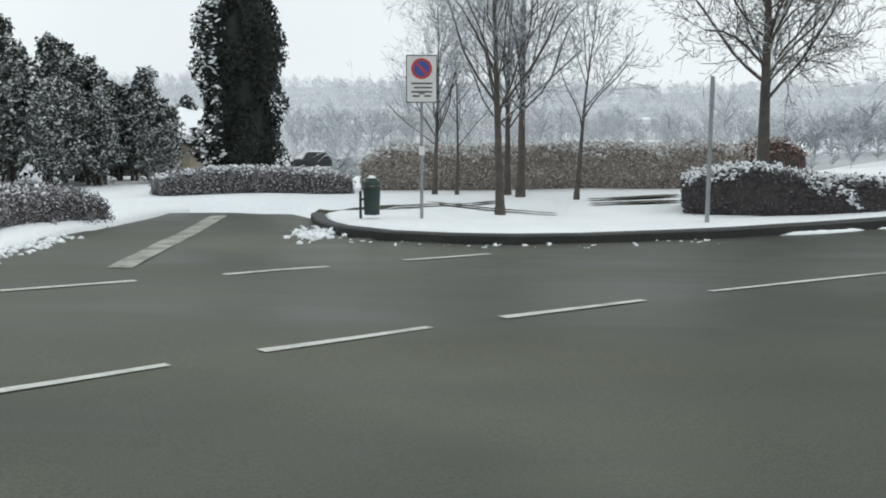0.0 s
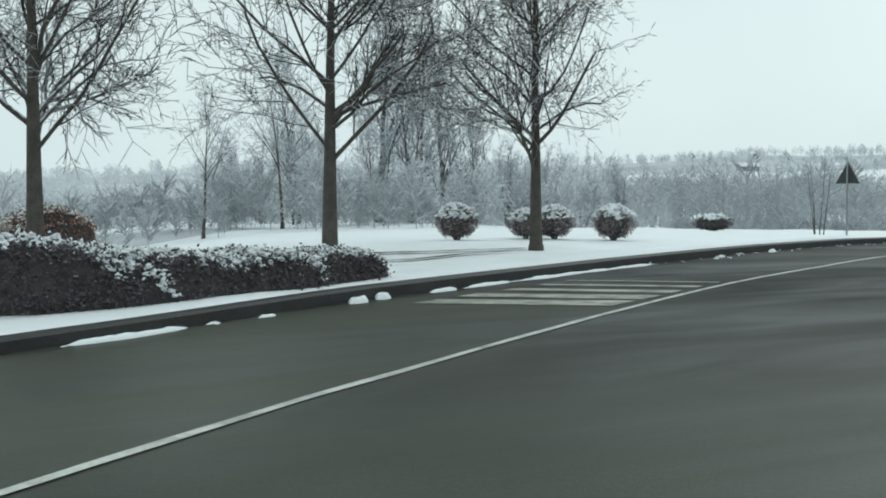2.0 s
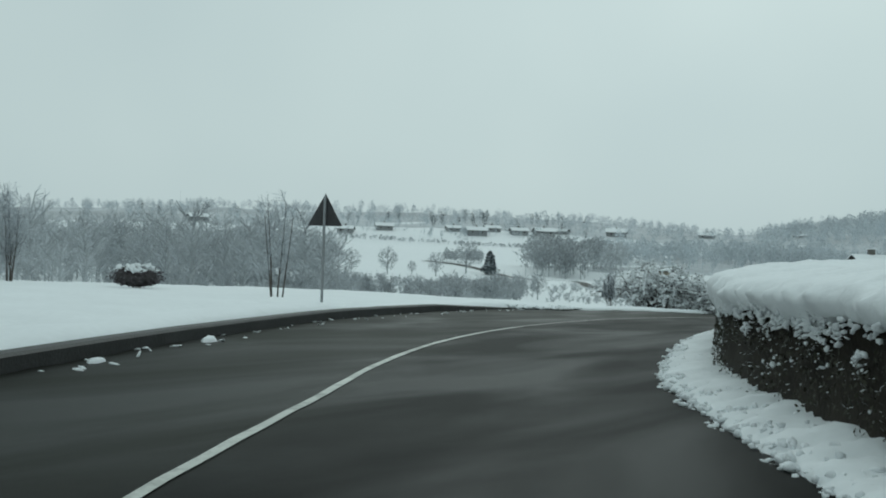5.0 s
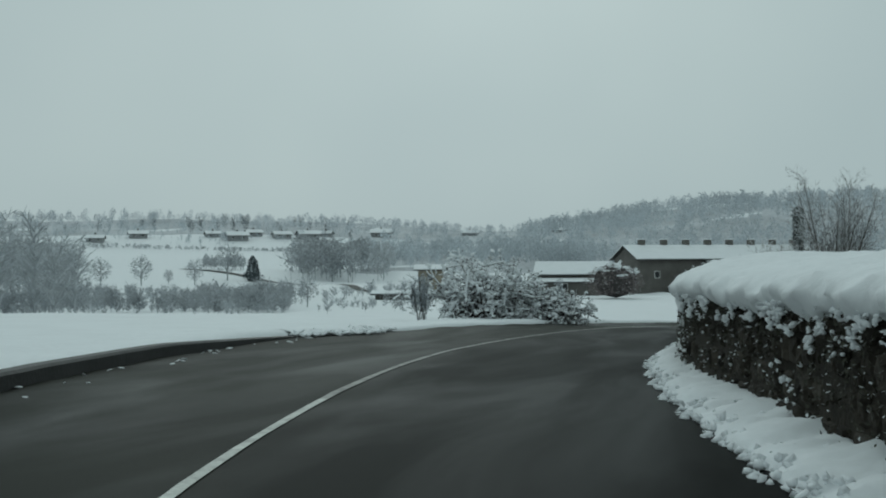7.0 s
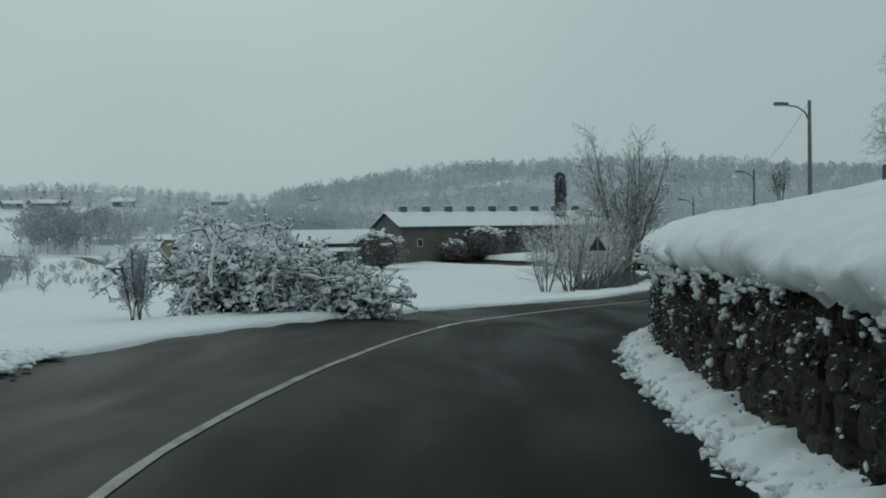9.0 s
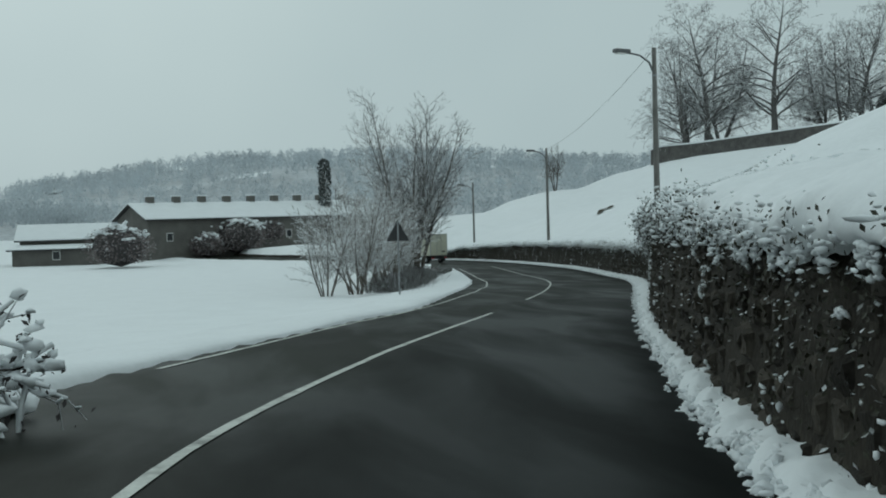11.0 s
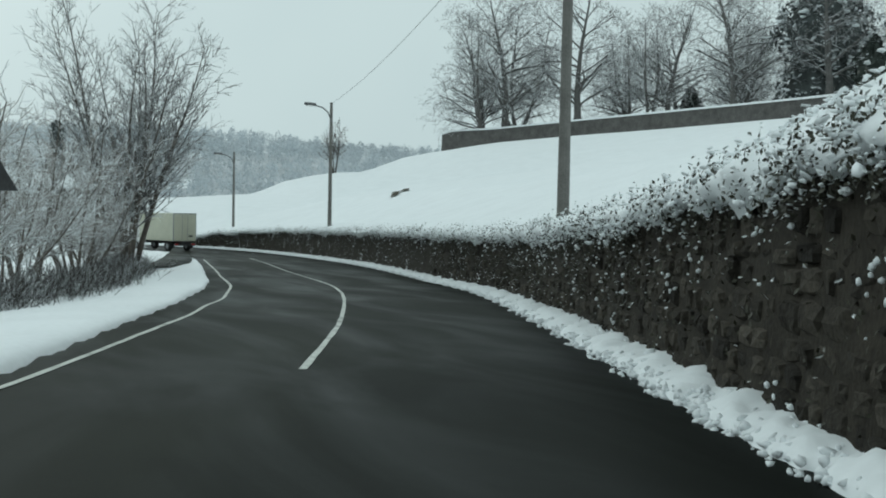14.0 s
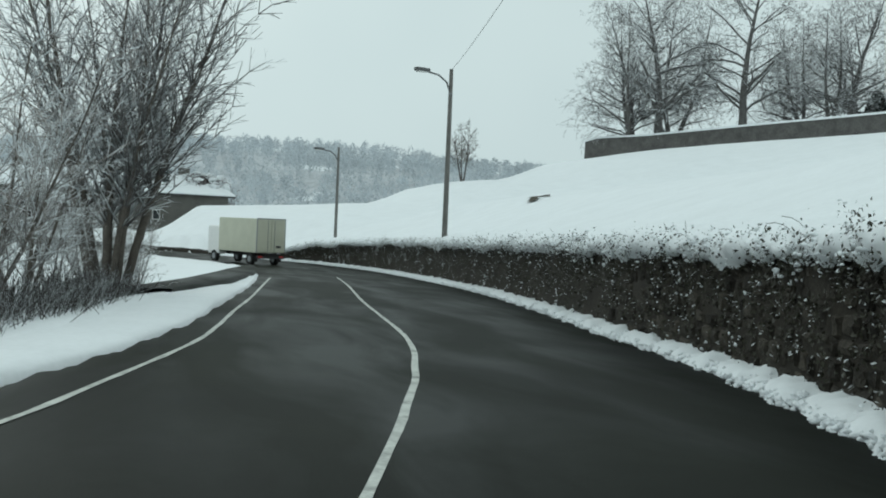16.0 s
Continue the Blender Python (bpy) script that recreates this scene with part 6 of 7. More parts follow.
woods("hazed_ridge_wood", np.vstack([sector(1900, 78, 130, 330, 640, 0.6, 1.0, 6), sector(900, 79, 128, 570, 700, 0.5, 0.9, 21), sector(260, 70, 82, 330, 430, 0.6, 0.9, 7)]), "haze-paled frosted wood on the far ridge", RIDGEWOOD, PUFF)
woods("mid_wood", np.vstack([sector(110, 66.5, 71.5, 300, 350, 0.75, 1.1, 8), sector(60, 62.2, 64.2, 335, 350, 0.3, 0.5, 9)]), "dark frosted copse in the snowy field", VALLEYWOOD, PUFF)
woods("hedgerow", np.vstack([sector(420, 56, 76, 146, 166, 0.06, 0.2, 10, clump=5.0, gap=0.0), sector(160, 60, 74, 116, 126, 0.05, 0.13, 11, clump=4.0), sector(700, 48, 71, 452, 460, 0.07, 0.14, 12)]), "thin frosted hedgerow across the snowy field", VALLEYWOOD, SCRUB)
field_tree = bare_tree("field_tree", at(295.5, 157.4), round_tree(61, 10.0), "round frosted tree standing in the snowy field", "field trees", bark=VALLEYWOOD, twig=VALLEYWOOD)
copies(field_tree, [(271.5, 168.7, 1.0, 0.8), (275.2, 156, 2.0, 0.7), (330.6, 144, 3.0, 1.15), (262, 174, 4.0, 0.75), (255, 182, 1.4, 0.6), (143, 76, 1.0, 0.34), (139, 68.5, 2.0, 0.36), (280, 166, 5.0, 0.4)])
evergreen("field_pine", at(297.5, 151), 2.2, 6.5, "small dark conifer beside the field tree", 131, 500, 60, 0.8, size=0.5, leaf=FARPINE)
rw = np.random.default_rng(9)
for k, (az, r, s) in enumerate(((49.5, 560, 1.3), (57, 505, 1.0), (59, 520, 1.1), (62.6, 528, 0.9), (63.8, 520, 1.3), (64.6, 535, 1.0), (66.0, 530, 1.1), (67.3, 532, 1.3), (68.2, 545, 0.9), (71, 560, 1.4), (75.5, 600, 1.2), (80, 620, 1.0))):
    r -= 36
    x, y = 25 + r * math.sin(radians(az)), 22 + r * math.cos(radians(az))
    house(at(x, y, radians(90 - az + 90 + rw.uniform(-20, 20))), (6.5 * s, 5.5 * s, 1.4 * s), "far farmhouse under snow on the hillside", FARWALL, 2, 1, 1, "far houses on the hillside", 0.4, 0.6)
woods("village_trees", np.vstack([sector(950, 44, 84, 525, 680, 0.3, 0.75, 13, clump=14.0), sector(420, 50, 76, 464, 492, 0.1, 0.4, 19, clump=9.0), sector(300, 44, 84, 490, 540, 0.25, 0.7, 20, clump=11.0)]), "haze-paled frosted trees among the far houses", RIDGEWOOD, PUFF)
woods("village_conifers", sector(40, 46, 70, 500, 600, 0.4, 0.7, 14), "dark conifers among the far houses", FARPINE)
# farm lane across the field
lane = curve([(330, 190), (292, 140), (262, 112), (236, 98), (215, 84), (196, 74)], 4.0)
lv = np.concatenate([np.column_stack([offset_of(lane, o), terrain(*offset_of(lane, o).T) + 0.12]) for o in (-1.2, 1.2)])
tagged(link("farm_lane", lv, [(i, i + 1, len(lane) + i + 1, len(lane) + i) for i in range(len(lane) - 1)], ASPHALT), "narrow dark lane winding across the snowy field", "road", kind="structure")


# ---- dressing of the retaining wall: snow lumps, ivy, hanging tufts ----
WS = np.concatenate([[0], np.cumsum(np.linalg.norm(np.diff(wall_line[:, :2], axis=0), axis=1))])
WT = np.gradient(wall_line[:, :2], axis=0)
WT /= np.linalg.norm(WT, axis=1)[:, None]
WZ = road_z(wall_line[:, 0], wall_line[:, 1])


def along(s):
    """Place, direction and heights of the wall at arc lengths s."""
    p = np.column_stack([np.interp(s, WS, wall_line[:, 0]), np.interp(s, WS, wall_line[:, 1])])
    t = np.column_stack([np.interp(s, WS, WT[:, 0]), np.interp(s, WS, WT[:, 1])])
    return p, t, np.interp(s, WS, WZ), np.interp(s, WS, HW)


def s_of(x):
    return float(np.interp(-x, -wall_line[:, 0], WS))


def wall_point(s, off, z, share=0.0):
    """Points at arc length s, offset into the hill and height z above share of the wall."""
    p, t, zr, hw = along(s)
    off = off + set_back(p[:, 0]) * np.clip((off + 0.02) / 0.25, 0, 1)
    return np.column_stack([p[:, 0] - t[:, 1] * off, p[:, 1] + t[:, 0] * off, zr + share * hw + z])


def face_normal(s):
    _, t, _, _ = along(s)
    return np.column_stack([t[:, 1], -t[:, 0], np.full(len(s), 0.15)])


rng = np.random.default_rng(201)
s0, s1 = s_of(160), s_of(12)


def lumpy(name, profile, rows, step, amp, rag, label, x_far=168):
    """A strip of uneven snow along the wall; profile of offset, share of the wall's height, height and bulge."""
    s = np.arange(s_of(x_far), s_of(11.8), step)
    n = len(s)
    p = np.array(profile, float)
    k0 = np.linspace(0, 1, len(p))
    bulge = np.interp(s, WS, extra)
    edge = 0.9 * value(s, s * 0, 1.7, 1.0) + 0.6 * value(s, s * 0, 0.37, 2.0) + 0.3 * value(s, s * 0, 0.13, 3.0) + 0.12 * rng.normal(0, 1, n)
    out = []
    for k in np.linspace(0, 1, rows):
        o, share, h, more = [np.interp(k, k0, p[:, c]) for c in range(4)]
        w = (1 - k) ** (8 if share > 0.5 else 2)
        q = wall_point(s, o - rag * w * edge * 0.35, h + more * bulge - rag * w * edge * (share > 0.5), share)
        swell = 0.06 * value(q[:, 0], q[:, 1] + q[:, 2], 2.3, 7.0) * min(1, 3 * k) if share > 0.5 else 0
        fine = value(q[:, 0], q[:, 1] + q[:, 2], 0.3, 4.0) + 0.7 * value(q[:, 0], q[:, 1] - q[:, 2], 0.12, 5.0) + 0.4 * value(q[:, 0] + q[:, 2], q[:, 1], 0.055, 6.0)
        if share > 0.5:
            q[:, :2] += face_normal(s)[:, :2] * ((0.07 * value(s, q[:, 2] * 1.6 + 0 * s, 0.34, 8.0) + 0.04 * value(s, q[:, 2] + s * 0.4, 0.13, 9.0)) * np.exp(-((k - 0.3) / 0.22) ** 2))[:, None]
        q[:, 2] += amp * fine * min(1, 4 * k) + swell
        out.append(q)
    f = [(c * n + i, c * n + i + 1, (c + 1) * n + i + 1, (c + 1) * n + i) for c in range(rows - 1) for i in range(n - 1)]
    return tagged(link(name, np.concatenate(out), f, SNOW), label, "snow", kind="structure")


lumpy("roadside_snow", [(-0.08, 0, -0.05, 0), (-0.03, 0, 0.03, 0), (0.08, 0, 0.1, 0), (0.24, 0, 0.14, 0), (0.46, 0, 0.14, 0)], 9, 0.06, 0.05, 0.12, "ragged strip of ploughed snow at the wall's foot")
lumpy("snow_cap", [(0.38, 1, -0.1, 0), (0.25, 1, -0.05, 0.02), (0.21, 1, 0.06, 0.08), (0.3, 1, 0.17, 0.18), (0.6, 1, 0.25, 0.36), (1.1, 1, 0.32, 0.5), (1.7, 1, 0.38, 0.52), (2.5, 1, 0.42, 0.5), (3.6, 1, 0.22, 0.2)], 20, 0.06, 0.034, 0.12, "thick rounded snow lying on the wall's top")

# crumbs of snow caught in the ivy just under the cap's lip
m = 420
cs = rng.uniform(s_of(60), s_of(12), m)
per = rng.integers(3, 12, m)
s, drop = np.repeat(cs, per), np.repeat(np.abs(rng.normal(0, 0.13, m)), per)
s, drop = s + rng.normal(0, 0.07, len(s)), np.abs(drop + rng.normal(0, 0.03, len(s)))
ok = (s > s0) & (s < s1)
s, drop = s[ok], drop[ok]
v, f = blob_mesh(wall_point(s, 0.33 - 0.08 * np.exp(-drop * 8), -0.03 - drop, 1.0), rng.uniform(0.012, 0.034, len(s)), rng, 0.8)
tagged(link("snow_crumbs", v, f, SNOW), "crumbs of snow caught in the ivy under the wall's snow cap", "snow", kind="stuff")

# loose lumps of ploughed snow along the foot
m = 8500
s = s0 + (s1 - s0) * np.sort(rng.random(m))
o = np.abs(rng.normal(0, 0.2, m)) - 0.12 + 0.05 * np.sin(s * 4.1 + 1)
z = np.interp(o, [-0.12, 0.05, 0.4], [0.0, 0.07, 0.14]) + rng.uniform(-0.02, 0.02, m)
v, f = blob_mesh(wall_point(s, o, z), rng.uniform(0.012, 0.045, m), rng, 0.8)
tagged(link("snow_lumps", v, f, SNOW), "loose lumps of ploughed snow at the wall's foot", "snow", kind="stuff")

# ivy on the face: thick at the top and along the far stretches, thin over the bare stones
m = 70000
s = s0 + (s1 - s0) * rng.random(m)
p, _, _, hw = along(s)
cover = np.interp(p[:, 0], [14, 30, 52, 58, 74, 82, 90, 150], [0.9, 0.95, 0.8, 0.2, 0.15, 0.6, 0.95, 1.0])
share = 1 - np.abs(rng.normal(0, 0.5, m))
keep = (share > 0.02) & ((rng.random(m) < cover) | (share > 0.86)) & (value(p[:, 0], share * 4, 0.8) > -0.45)
s, share = s[keep], share[keep]
pts = wall_point(s, 0.33 + 0.1 * share - rng.uniform(0, 0.1, len(s)), 0, share)
v, f = leaf_mesh(pts, face_normal(s), np.interp(along(s)[0][:, 0], [50, 62], [0.022, 0.028]), rng, 0.6)
tagged(link("ivy", v, f, IVY, smooth_shade=False), "dark ivy creeping over the stone wall", "ivy", kind="stuff")

# snow caught on the face, in loose clusters on leaves and ledges
m = 420
cs = s0 + (s1 - s0) * rng.random(m)
cp = along(cs)[0]
keep = rng.random(m) < np.interp(cp[:, 0], [14, 50, 58, 76, 86, 150], [0.6, 0.5, 0.4, 0.5, 0.5, 0.6])
cs = cs[keep]
cshare = 1 - np.abs(rng.normal(0, 0.5, len(cs)))
per = rng.integers(2, 11, len(cs))
s, share = np.repeat(cs, per), np.repeat(cshare, per)
s, share = s + rng.normal(0, 0.16, len(s)), share + rng.normal(0, 0.075, len(s))
ok = (share > 0.06) & (share < 1.05) & (s > s0) & (s < s1)
s, share = s[ok], share[ok]
size = rng.uniform(0.009, 0.025, len(s)) * np.where(rng.random(len(s)) < 0.06, 1.3, 1)
v, f = blob_mesh(wall_point(s, 0.27 + 0.1 * share, 0, share), size, rng, 1.1)
tagged(link("snow_specks", v, f, SNOW), "small clumps of snow caught on the wall", "snow", kind="stuff")

# snow-laden ivy tufts hanging over the top
m = 2300
s = s0 + (s1 - s0) * rng.random(m)
p, _, _, _ = along(s)
grow_up = np.interp(p[:, 0], [14, 45, 53, 60, 84, 92, 150], [0.0, 0.0, 0.25, 1.0, 1.0, 0.8, 0.6])
keep = rng.random(m) < grow_up
s, grow_up, p = s[keep], grow_up[keep], p[keep]
m = len(s)
hang = rng.uniform(-0.2, 0.24, m) * grow_up * (0.6 + 0.4 * np.sin(s * 0.9) + 0.3 * np.sin(s * 2.3))
hang = np.where(p[:, 0] < 56, np.abs(hang) * 0.7 + 0.06, hang)
back = np.maximum(-hang, 0) * 0.2 + rng.uniform(0, 0.25, m) * (hang < 0.05)
root_at = wall_point(s, 0.3 + back, 0.12 - hang, 1.0)
per = 24
base = np.repeat(root_at, per, 0)
nrm = np.repeat(face_normal(s), per, 0)
drop = rng.random((len(base), 1))
lean_ = rng.normal(0, 0.09, (len(base), 3))
tips = base + nrm * (0.03 + 0.1 * np.sin(drop * 3)) + lean_ - np.array([0, 0, 0.16]) * drop
few = rng.random(len(tips)) < np.interp(tips[:, 0], [52, 62], [0.45, 1.0])
v, f = leaf_mesh(tips[few], nrm[few], np.interp(tips[few, 0], [50, 62], [0.018, 0.024]), rng, 0.7)
tagged(link("hanging_ivy", v, f, IVY, smooth_shade=False), "ivy hanging over the wall's top", "ivy", kind="stuff")
pick = rng.random(len(tips)) < np.interp(tips[:, 0], [52, 62, 80, 90], [0.2, 0.4, 0.36, 0.24])
v, f = blob_mesh(tips[pick] + [0, 0, 0.035], rng.uniform(0.01, 0.03, pick.sum()) * rng.choice([1, 1, 1.6], pick.sum()), rng, 0.55)
tagged(link("snow_tufts", v, f, SNOW), "soft snow weighing down the hanging ivy", "snow", kind="stuff")

# ivy mat and snow clods on the steep bank above the wall
m = 17000
bx, bo = rng.uniform(56, 92, m), np.abs(rng.normal(0, 1.0, m)) + 0.35
s = np.interp(-bx, -wall_line[:, 0], WS)
patch = value(bx, bo * 2.0, 0.9, 5.0)
keep = (patch > 0.05) & (bo < 3.6)
s, bo = s[keep], bo[keep]
q = wall_point(s, bo + 0.0, 0.0)
hz = np.maximum(terrain(q[:, 0], q[:, 1]), np.interp(bo, [0.3, 0.65, 1.1, 1.7, 2.5, 3.6], [0.1, 0.28, 0.43, 0.55, 0.6, 0.3]) + q[:, 2] + along(s)[3])
q[:, 2] = hz + 0.03
v, f = leaf_mesh(q, np.tile([0.0, 0.4, 0.8], (len(q), 1)), 0.028, rng, 0.8)
tagged(link("bank_ivy", v, f, IVY, smooth_shade=False), "ivy poking through the snow on the bank", "ivy", kind="stuff")
pick = rng.random(len(q)) < 0.35
v, f = blob_mesh(q[pick] + [0, 0, 0.03], rng.uniform(0.02, 0.055, pick.sum()), rng, 0.6)
tagged(link("bank_snow", v, f, SNOW), "clods of snow on the overgrown bank", "snow", kind="stuff")

# arching bramble shoots on the wall's top
segs = []
for k in range(120):
    s = np.array([rng.uniform(s_of(125), s_of(58))])
    a = wall_point(s, rng.uniform(0.3, 1.0), 0.2, 1.0)[0]
    d = np.array([rng.normal(0, 0.6), rng.normal(0.2, 0.5), 1.0])
    ln = rng.uniform(0.15, 0.5)
    for i in range(4):
        d = d / np.linalg.norm(d) + [0, 0, -0.35]
        b = a + d * ln / 4
        segs.append((a, b, 0.006, 0.004))
        a = b
v, q = branch_mesh(segs, 3)
tagged(link("bramble_shoots", v, q, TWIG), "thin bare bramble shoots arching over the wall", "twigs", kind="stuff")

# dry brush along the edge of the bank below the scrub trees
rng = np.random.default_rng(205)
segs = []
for k in range(2600):
    x = rng.uniform(86.5, 112)
    i = int(np.argmin(np.abs(OUT[:, 0] - x) + 100 * (OUT[:, 1] > 30)))
    t = OUT[min(i + 1, len(OUT) - 1)] - OUT[i]
    t = t / np.linalg.norm(t)
    o = rng.normal(2.7, 0.38) + 0.12 * math.sin(x)
    a = np.array([x - t[1] * o, OUT[i][1] + t[0] * o, 0])
    a[2] = road_z(a[:1], a[1:2])[0] + 0.02
    d = np.array([rng.normal(-0.3, 0.5), rng.normal(-0.1, 0.5), rng.uniform(0.5, 1.1)])
    ln = rng.uniform(0.2, 0.75)
    b = a + d / np.linalg.norm(d) * ln
    segs.append((a, b, 0.007, 0.005))
    for _ in range(2):
        e = d + rng.normal(0, 0.6, 3)
        m = a + (b - a) * rng.uniform(0.3, 0.9)
        segs.append((m, m + e / np.linalg.norm(e) * ln * 0.5, 0.005, 0.003))
v, q = branch_mesh(segs, 3)
tagged(link("dry_brush", v, q, TWIG), "low dry brush along the snowy bank's edge", "brush", kind="stuff")

# ---- snow and debris along the kerb ----
rng = np.random.default_rng(211)


def kerb_point(x, off, z):
    i = np.interp(x, kerb_line[:, 0], np.arange(len(kerb_line)))
    xy = offset_of(kerb_line, 0.0)
    t = np.gradient(kerb_line[:, :2], axis=0)
    t /= np.linalg.norm(t, axis=1)[:, None]
    px, py = [np.interp(i, np.arange(len(kerb_line)), c) for c in xy.T]
    tx, ty = [np.interp(i, np.arange(len(kerb_line)), c) for c in t.T]
    px, py = px - ty * off, py + tx * off
    return np.column_stack([px, py, road_z(px, py) + z])


xs, offs, sizes = [], [], []
for a, b, count, off, wide, big in ((-1.5, 3.4, 50, -0.3, 0.13, 0.028), (17, 43, 60, -0.25, 0.15, 0.035)):
    xs.append(rng.uniform(a, b, count))
    offs.append(rng.normal(off, wide, count))
    sizes.append(rng.uniform(0.3, 1.2, count) * big)
xs, offs, sizes = map(np.concatenate, (xs, offs, sizes))
offs = np.minimum(offs, -0.07)
v, f = blob_mesh(kerb_point(xs, offs, 0.005), sizes * rng.uniform(0.8, 1.7, len(sizes)), rng, 0.32)
tagged(link("kerb_snow", v, f, SNOW), "scraps of slush and snow along the kerb's foot", "snow", kind="stuff")


def snow_streak(x0, x1, off, width, height, label):
    """A low smooth ridge of old snow lying along the kerb."""
    r = np.random.default_rng(int(x0 * 10))
    xs = np.arange(x0, x1 + 0.05, 0.07)
    n = len(xs)
    k = np.linspace(0, 1, n)
    body = np.minimum(1, 6 * np.minimum(k, 1 - k) + 0.05) * (0.75 + 0.35 * value(xs, xs * 0, 0.35, x0))
    mid = off + 0.04 * value(xs, xs * 0, 0.6, 2.0)
    rows = []
    for u, h in ((-1, -0.15), (-0.85, 0.45), (-0.35, 0.95), (0.3, 1.0), (0.85, 0.5), (1, -0.15)):
        q = kerb_point(xs, mid + u * width / 2 * body, 0.0)
        q[:, 2] += height * h * body + 0.004 * r.normal(0, 1, n)
        rows.append(q)
    f = [(c * n + i, c * n + i + 1, (c + 1) * n + i + 1, (c + 1) * n + i) for c in range(5) for i in range(n - 1)]
    return tagged(link("snow_streak", np.concatenate(rows), [q[::-1] for q in f], SNOW), label, "snow", kind="structure")


for x0, x1, off, w, h in ((4.6, 6.05, -0.13, 0.16, 0.06), (6.3, 6.5, -0.15, 0.1, 0.03), (7.0, 7.25, -0.17, 0.13, 0.05), (8.6, 8.92, -0.2, 0.24, 0.12), (9.18, 9.42, -0.2, 0.17, 0.08), (10.3, 10.9, -0.2, 0.13, 0.045), (11.1, 12.4, -0.2, 0.13, 0.04), (12.3, 17.8, -0.2, 0.15, 0.04), (20.5, 20.8, -0.3, 0.14, 0.06), (23.4, 23.75, -0.3, 0.16, 0.07)):
    snow_streak(x0, x1, off, w, h, "low streak of old snow along the kerb's foot")
# clods where the side road's snow ends
m = 150
px, py = rng.normal(-1.75, 0.14, m), rng.normal(15.3, 0.4, m)
v, f = blob_mesh(np.column_stack([px, py, road_z(px, py) + 0.01]), rng.uniform(0.015, 0.06, m), rng, 0.6)
tagged(link("corner_snow", v, f, SNOW), "trampled snow scraps at the corner of the side road", "snow", kind="stuff")
m = 300
px = rng.uniform(-5.6, -4.6, m)
py = rng.uniform(11.2, 14.5, m)
v, f = blob_mesh(np.column_stack([px, py, road_z(px, py) + 0.01]), rng.uniform(0.02, 0.07, m), rng, 0.45)
tagged(link("side_snow", v, f, SNOW), "slush scraps on the edge of the side road", "snow", kind="stuff")
# snow thrown up where the kerb ends
m = 420
k = rng.random(m)
px, py = 42.3 + 3.6 * k + rng.normal(0, 0.12, m), 27.75 + 0.2 * np.sin(k * 9) - 0.4 * k + rng.normal(0, 0.16, m)
v, f = blob_mesh(np.column_stack([px, py, road_z(px, py) + 0.05]), rng.uniform(0.03, 0.11, m), rng, 0.35)
tagged(link("snow_chunks", v, f, SNOW), "chunks of broken snow at the kerb's end", "snow", kind="stuff")


# ---- wet bare paths trodden through the verge snow ----
def path_strip(points, width, label, material=GRASS, dz=0.035):
    line = curve(points, 0.2)
    n = len(line)
    r = np.random.default_rng(n)
    w = width / 2 * (0.55 + 0.45 * np.sin(np.linspace(0.15, math.pi - 0.15, n))) * r.uniform(0.65, 1.25, n)
    t = np.gradient(line[:, :2], axis=0)
    t /= np.linalg.norm(t, axis=1)[:, None]
    nn = np.stack([-t[:, 1], t[:, 0]], -1)
    rows = []
    for k in (-1, -0.35, 0.35, 1):
        xy = line[:, :2] + nn * (w * k)[:, None]
        rows.append(np.column_stack([xy, terrain(xy[:, 0], xy[:, 1]) + dz]))
    f = [(c * n + i, c * n + i + 1, (c + 1) * n + i + 1, (c + 1) * n + i) for c in range(3) for i in range(n - 1)]
    return tagged(link("footpath", np.concatenate(rows), f, material), label, "path", kind="structure")


for pts, w in (([(-2.2, 19.4), (-1.4, 18.8), (-0.6, 18.2), (0.1, 19.2), (1.0, 20.2)], 0.3), ([(-0.25, 20), (0.7, 18), (1.7, 17.2)], 0.32), ([(2.5, 19.2), (4.1, 19.7)], 0.35), ([(2.6, 20.3), (4.3, 20.7)], 0.4), ([(10.8, 24.0), (12.8, 23.7), (14.1, 23.4), (16.05, 23.48)], 0.2), ([(10.2, 21.6), (11.9, 22.0), (13.5, 22.6), (15.1, 22.7)], 0.17)):
    path_strip(pts, w, "wet bare strip trodden through the snow")
path_strip([(40.5, 28.35), (43, 28.6), (45.2, 28.1)], 0.5, "wet grass showing at the kerb's end")

path_strip([(139.5, -4.3), (143, -5.7), (147, -7.4), (150, -8.6)], 0.7, "dark gash of bare earth in the snowy slope", dz=0.1)

# ---- stones of the retaining wall ----


def stone_shape(seed):
    """A rough stone about 1 x 1 in its face, 0.5 deep; the face looks to -y."""
    r = np.random.default_rng(seed)
    ang = np.linspace(0, 2 * math.pi, 9)[:-1] + r.normal(0, 0.1, 8)
    c, s = np.cos(ang), np.sin(ang)
    k = 0.5 / np.maximum(np.abs(c), np.abs(s)) ** 0.75 * r.uniform(0.86, 1.04, 8)
    v = [(c[i] * k[i], 0.35, s[i] * k[i]) for i in range(8)] + [(c[i] * k[i] * 0.97, -0.02 + r.normal(0, 0.03), s[i] * k[i] * 0.97) for i in range(8)]
    v += [(c[i] * k[i] * 0.74, -0.13 + r.normal(0, 0.04), s[i] * k[i] * 0.74) for i in range(8)] + [(0, -0.15, 0)]
    f = [(i, (i + 1) % 8, 8 + (i + 1) % 8, 8 + i) for i in range(8)] + [(8 + i, 8 + (i + 1) % 8, 16 + (i + 1) % 8, 16 + i) for i in range(8)] + [(16 + i, 16 + (i + 1) % 8, 24) for i in range(8)]
    return np.array(v), [q[::-1] for q in f]


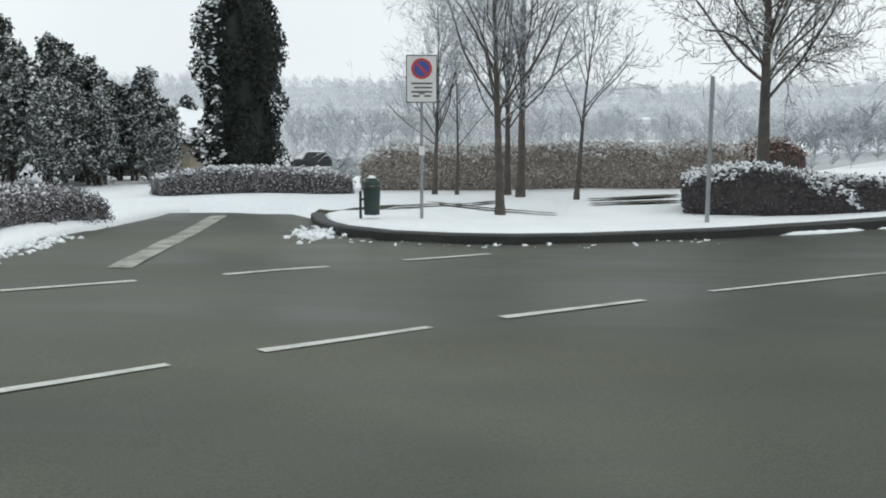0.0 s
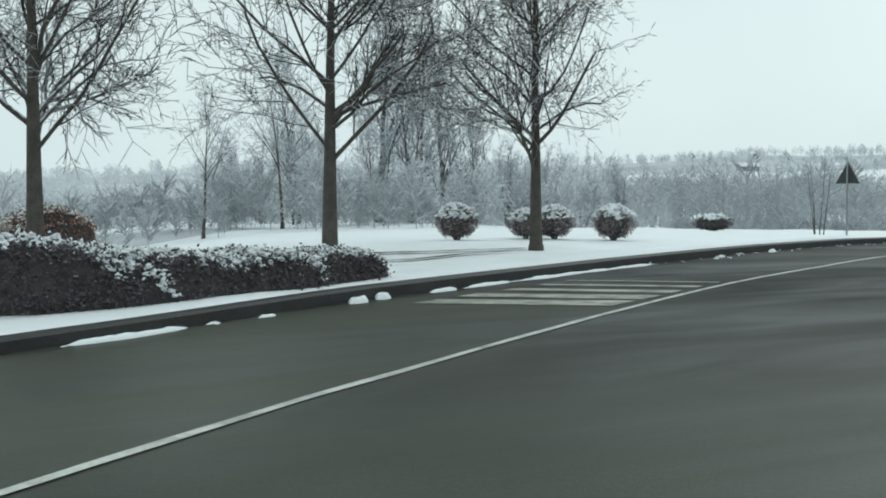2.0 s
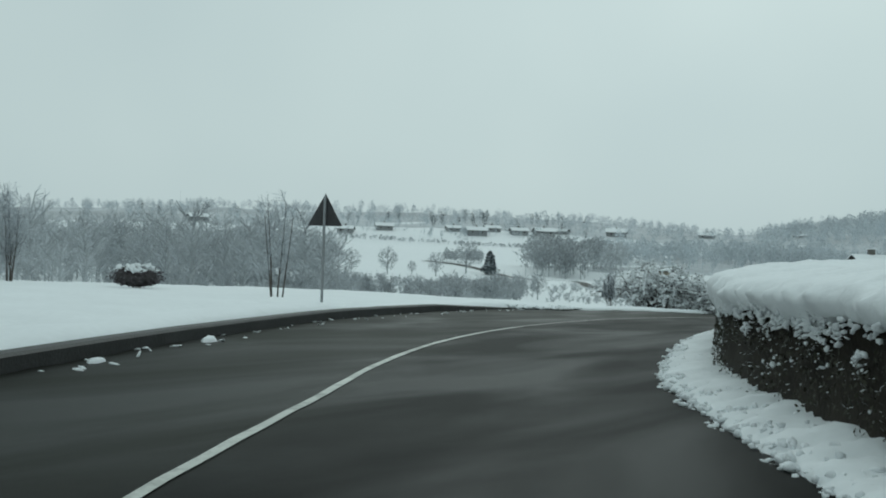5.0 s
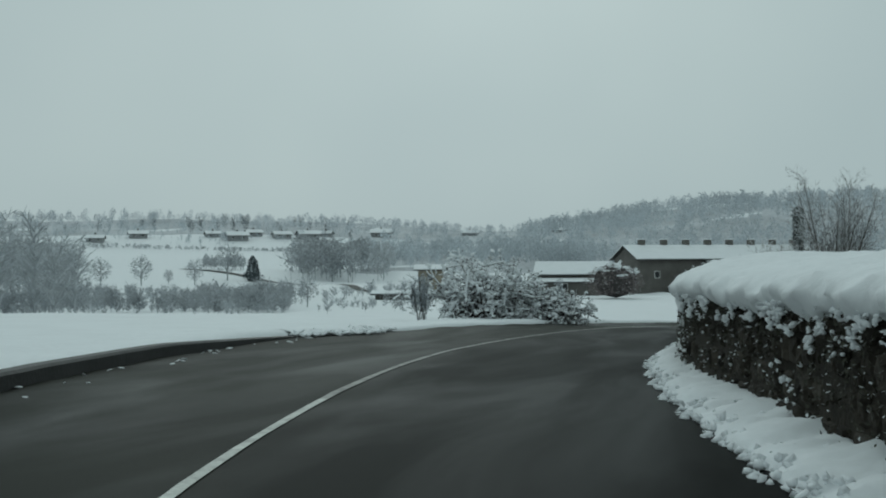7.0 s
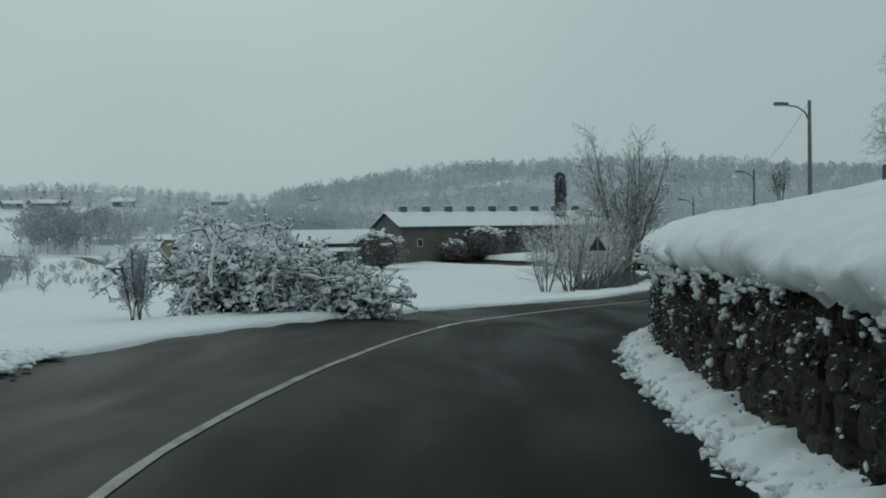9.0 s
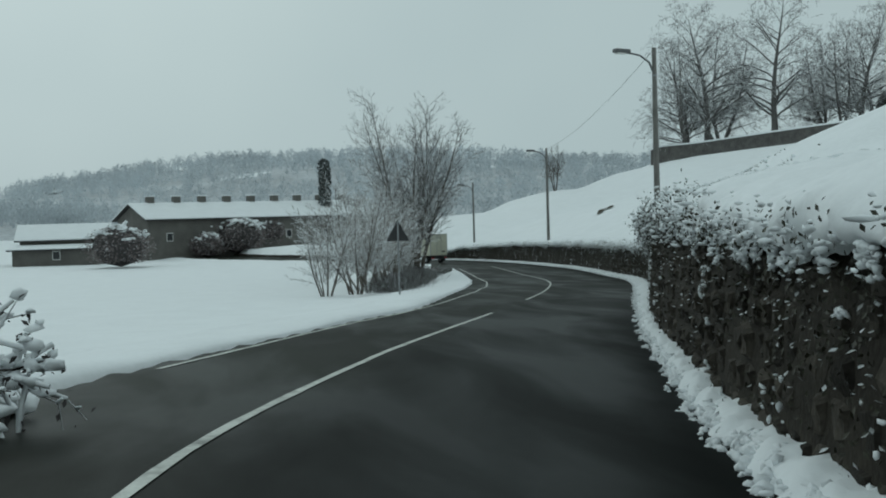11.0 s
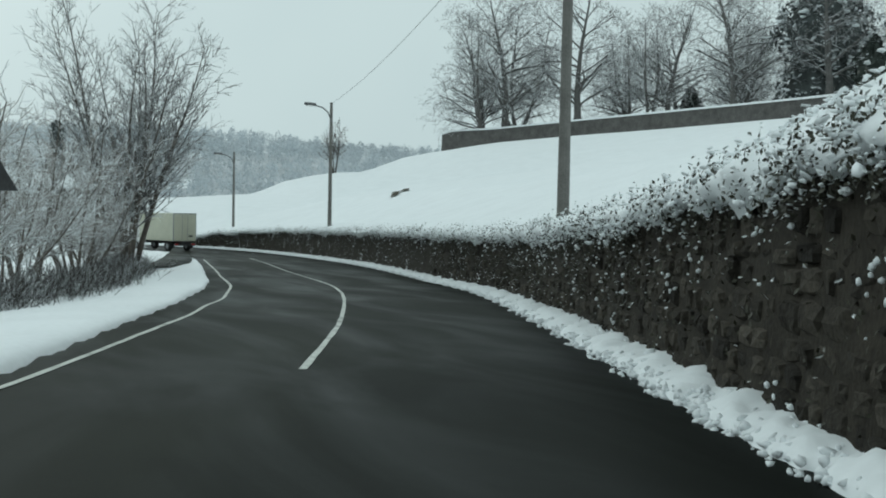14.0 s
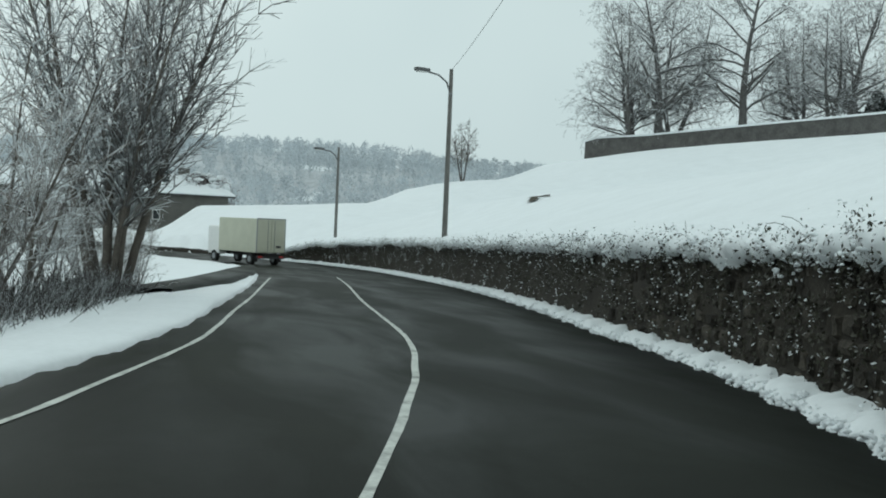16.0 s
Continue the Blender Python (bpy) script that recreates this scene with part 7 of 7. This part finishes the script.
SHAPES = [stone_shape(300 + k) for k in range(9)]
STONE_MESHES = []
for v, f in SHAPES:
    me = bpy.data.meshes.new("stone")
    me.from_pydata(v.tolist(), [], f)
    me.materials.append(SINGLE_STONE)
    STONE_MESHES.append(me)


def courses(x0, x1, seed):
    """Places of rubble stones between two stretches: arc length, height, width and height of the stone."""
    r = np.random.default_rng(seed)
    out, z, row = [], 0.02, 0
    while z < 1.75:
        h = r.uniform(0.13, 0.25)
        s = s_of(x0) + r.uniform(0, 0.3)
        while s > s_of(x1):
            w = r.uniform(0.16, 0.5)
            if z + h * 0.6 < float(along(np.array([s]))[3][0]):
                out.append((s - w / 2, z + h / 2 + r.normal(0, 0.02), w, h * r.uniform(0.9, 1.15)))
            s -= w + r.uniform(0.01, 0.04)
        z += h + 0.015
    return out


def stone_matrix(s, z, w, h, r):
    p, t, zr, hw = along(np.array([s]))
    t, share = t[0], z / hw[0]
    n = np.array([-t[1], t[0]])
    off = 0.36 + 0.1 * share + r.normal(0, 0.014) + float(set_back(p[0, 0]))
    turn = Matrix(((t[0], n[0], 0, p[0, 0] + n[0] * off), (t[1], n[1], 0, p[0, 1] + n[1] * off), (0, 0, 1, zr[0] + z), (0, 0, 0, 1)))
    return turn @ Matrix.Rotation(r.normal(0, 0.06), 4, "Y") @ Matrix.Diagonal((w, 0.3, h, 1))


rng = np.random.default_rng(221)
picked, rest = courses(56.5, 76, 5), courses(28, 56.4, 6) + courses(76.2, 104, 7)
picked.sort(key=lambda c: abs(c[0] - s_of(66)))
for s, z, w, h in picked[:300]:
    ob = new("stone", STONE_MESHES[int(rng.integers(9))])
    ob.parent = stone_wall
    ob.matrix_basis = stone_matrix(s, z, w, h, rng)
vs, fs, count = [], [], 0
for s, z, w, h in picked[300:] + rest:
    v, f = SHAPES[int(rng.integers(9))]
    m4 = np.array(stone_matrix(s, z, w, h, rng))
    vs.append(v @ m4[:3, :3].T + m4[:3, 3])
    fs += [[i + count for i in q] for q in f]
    count += len(v)
tagged(link("rubble", np.concatenate(vs), fs, JOINED_STONE, stone_wall, smooth_shade=False), "dark rubble stones", kind="stuff")
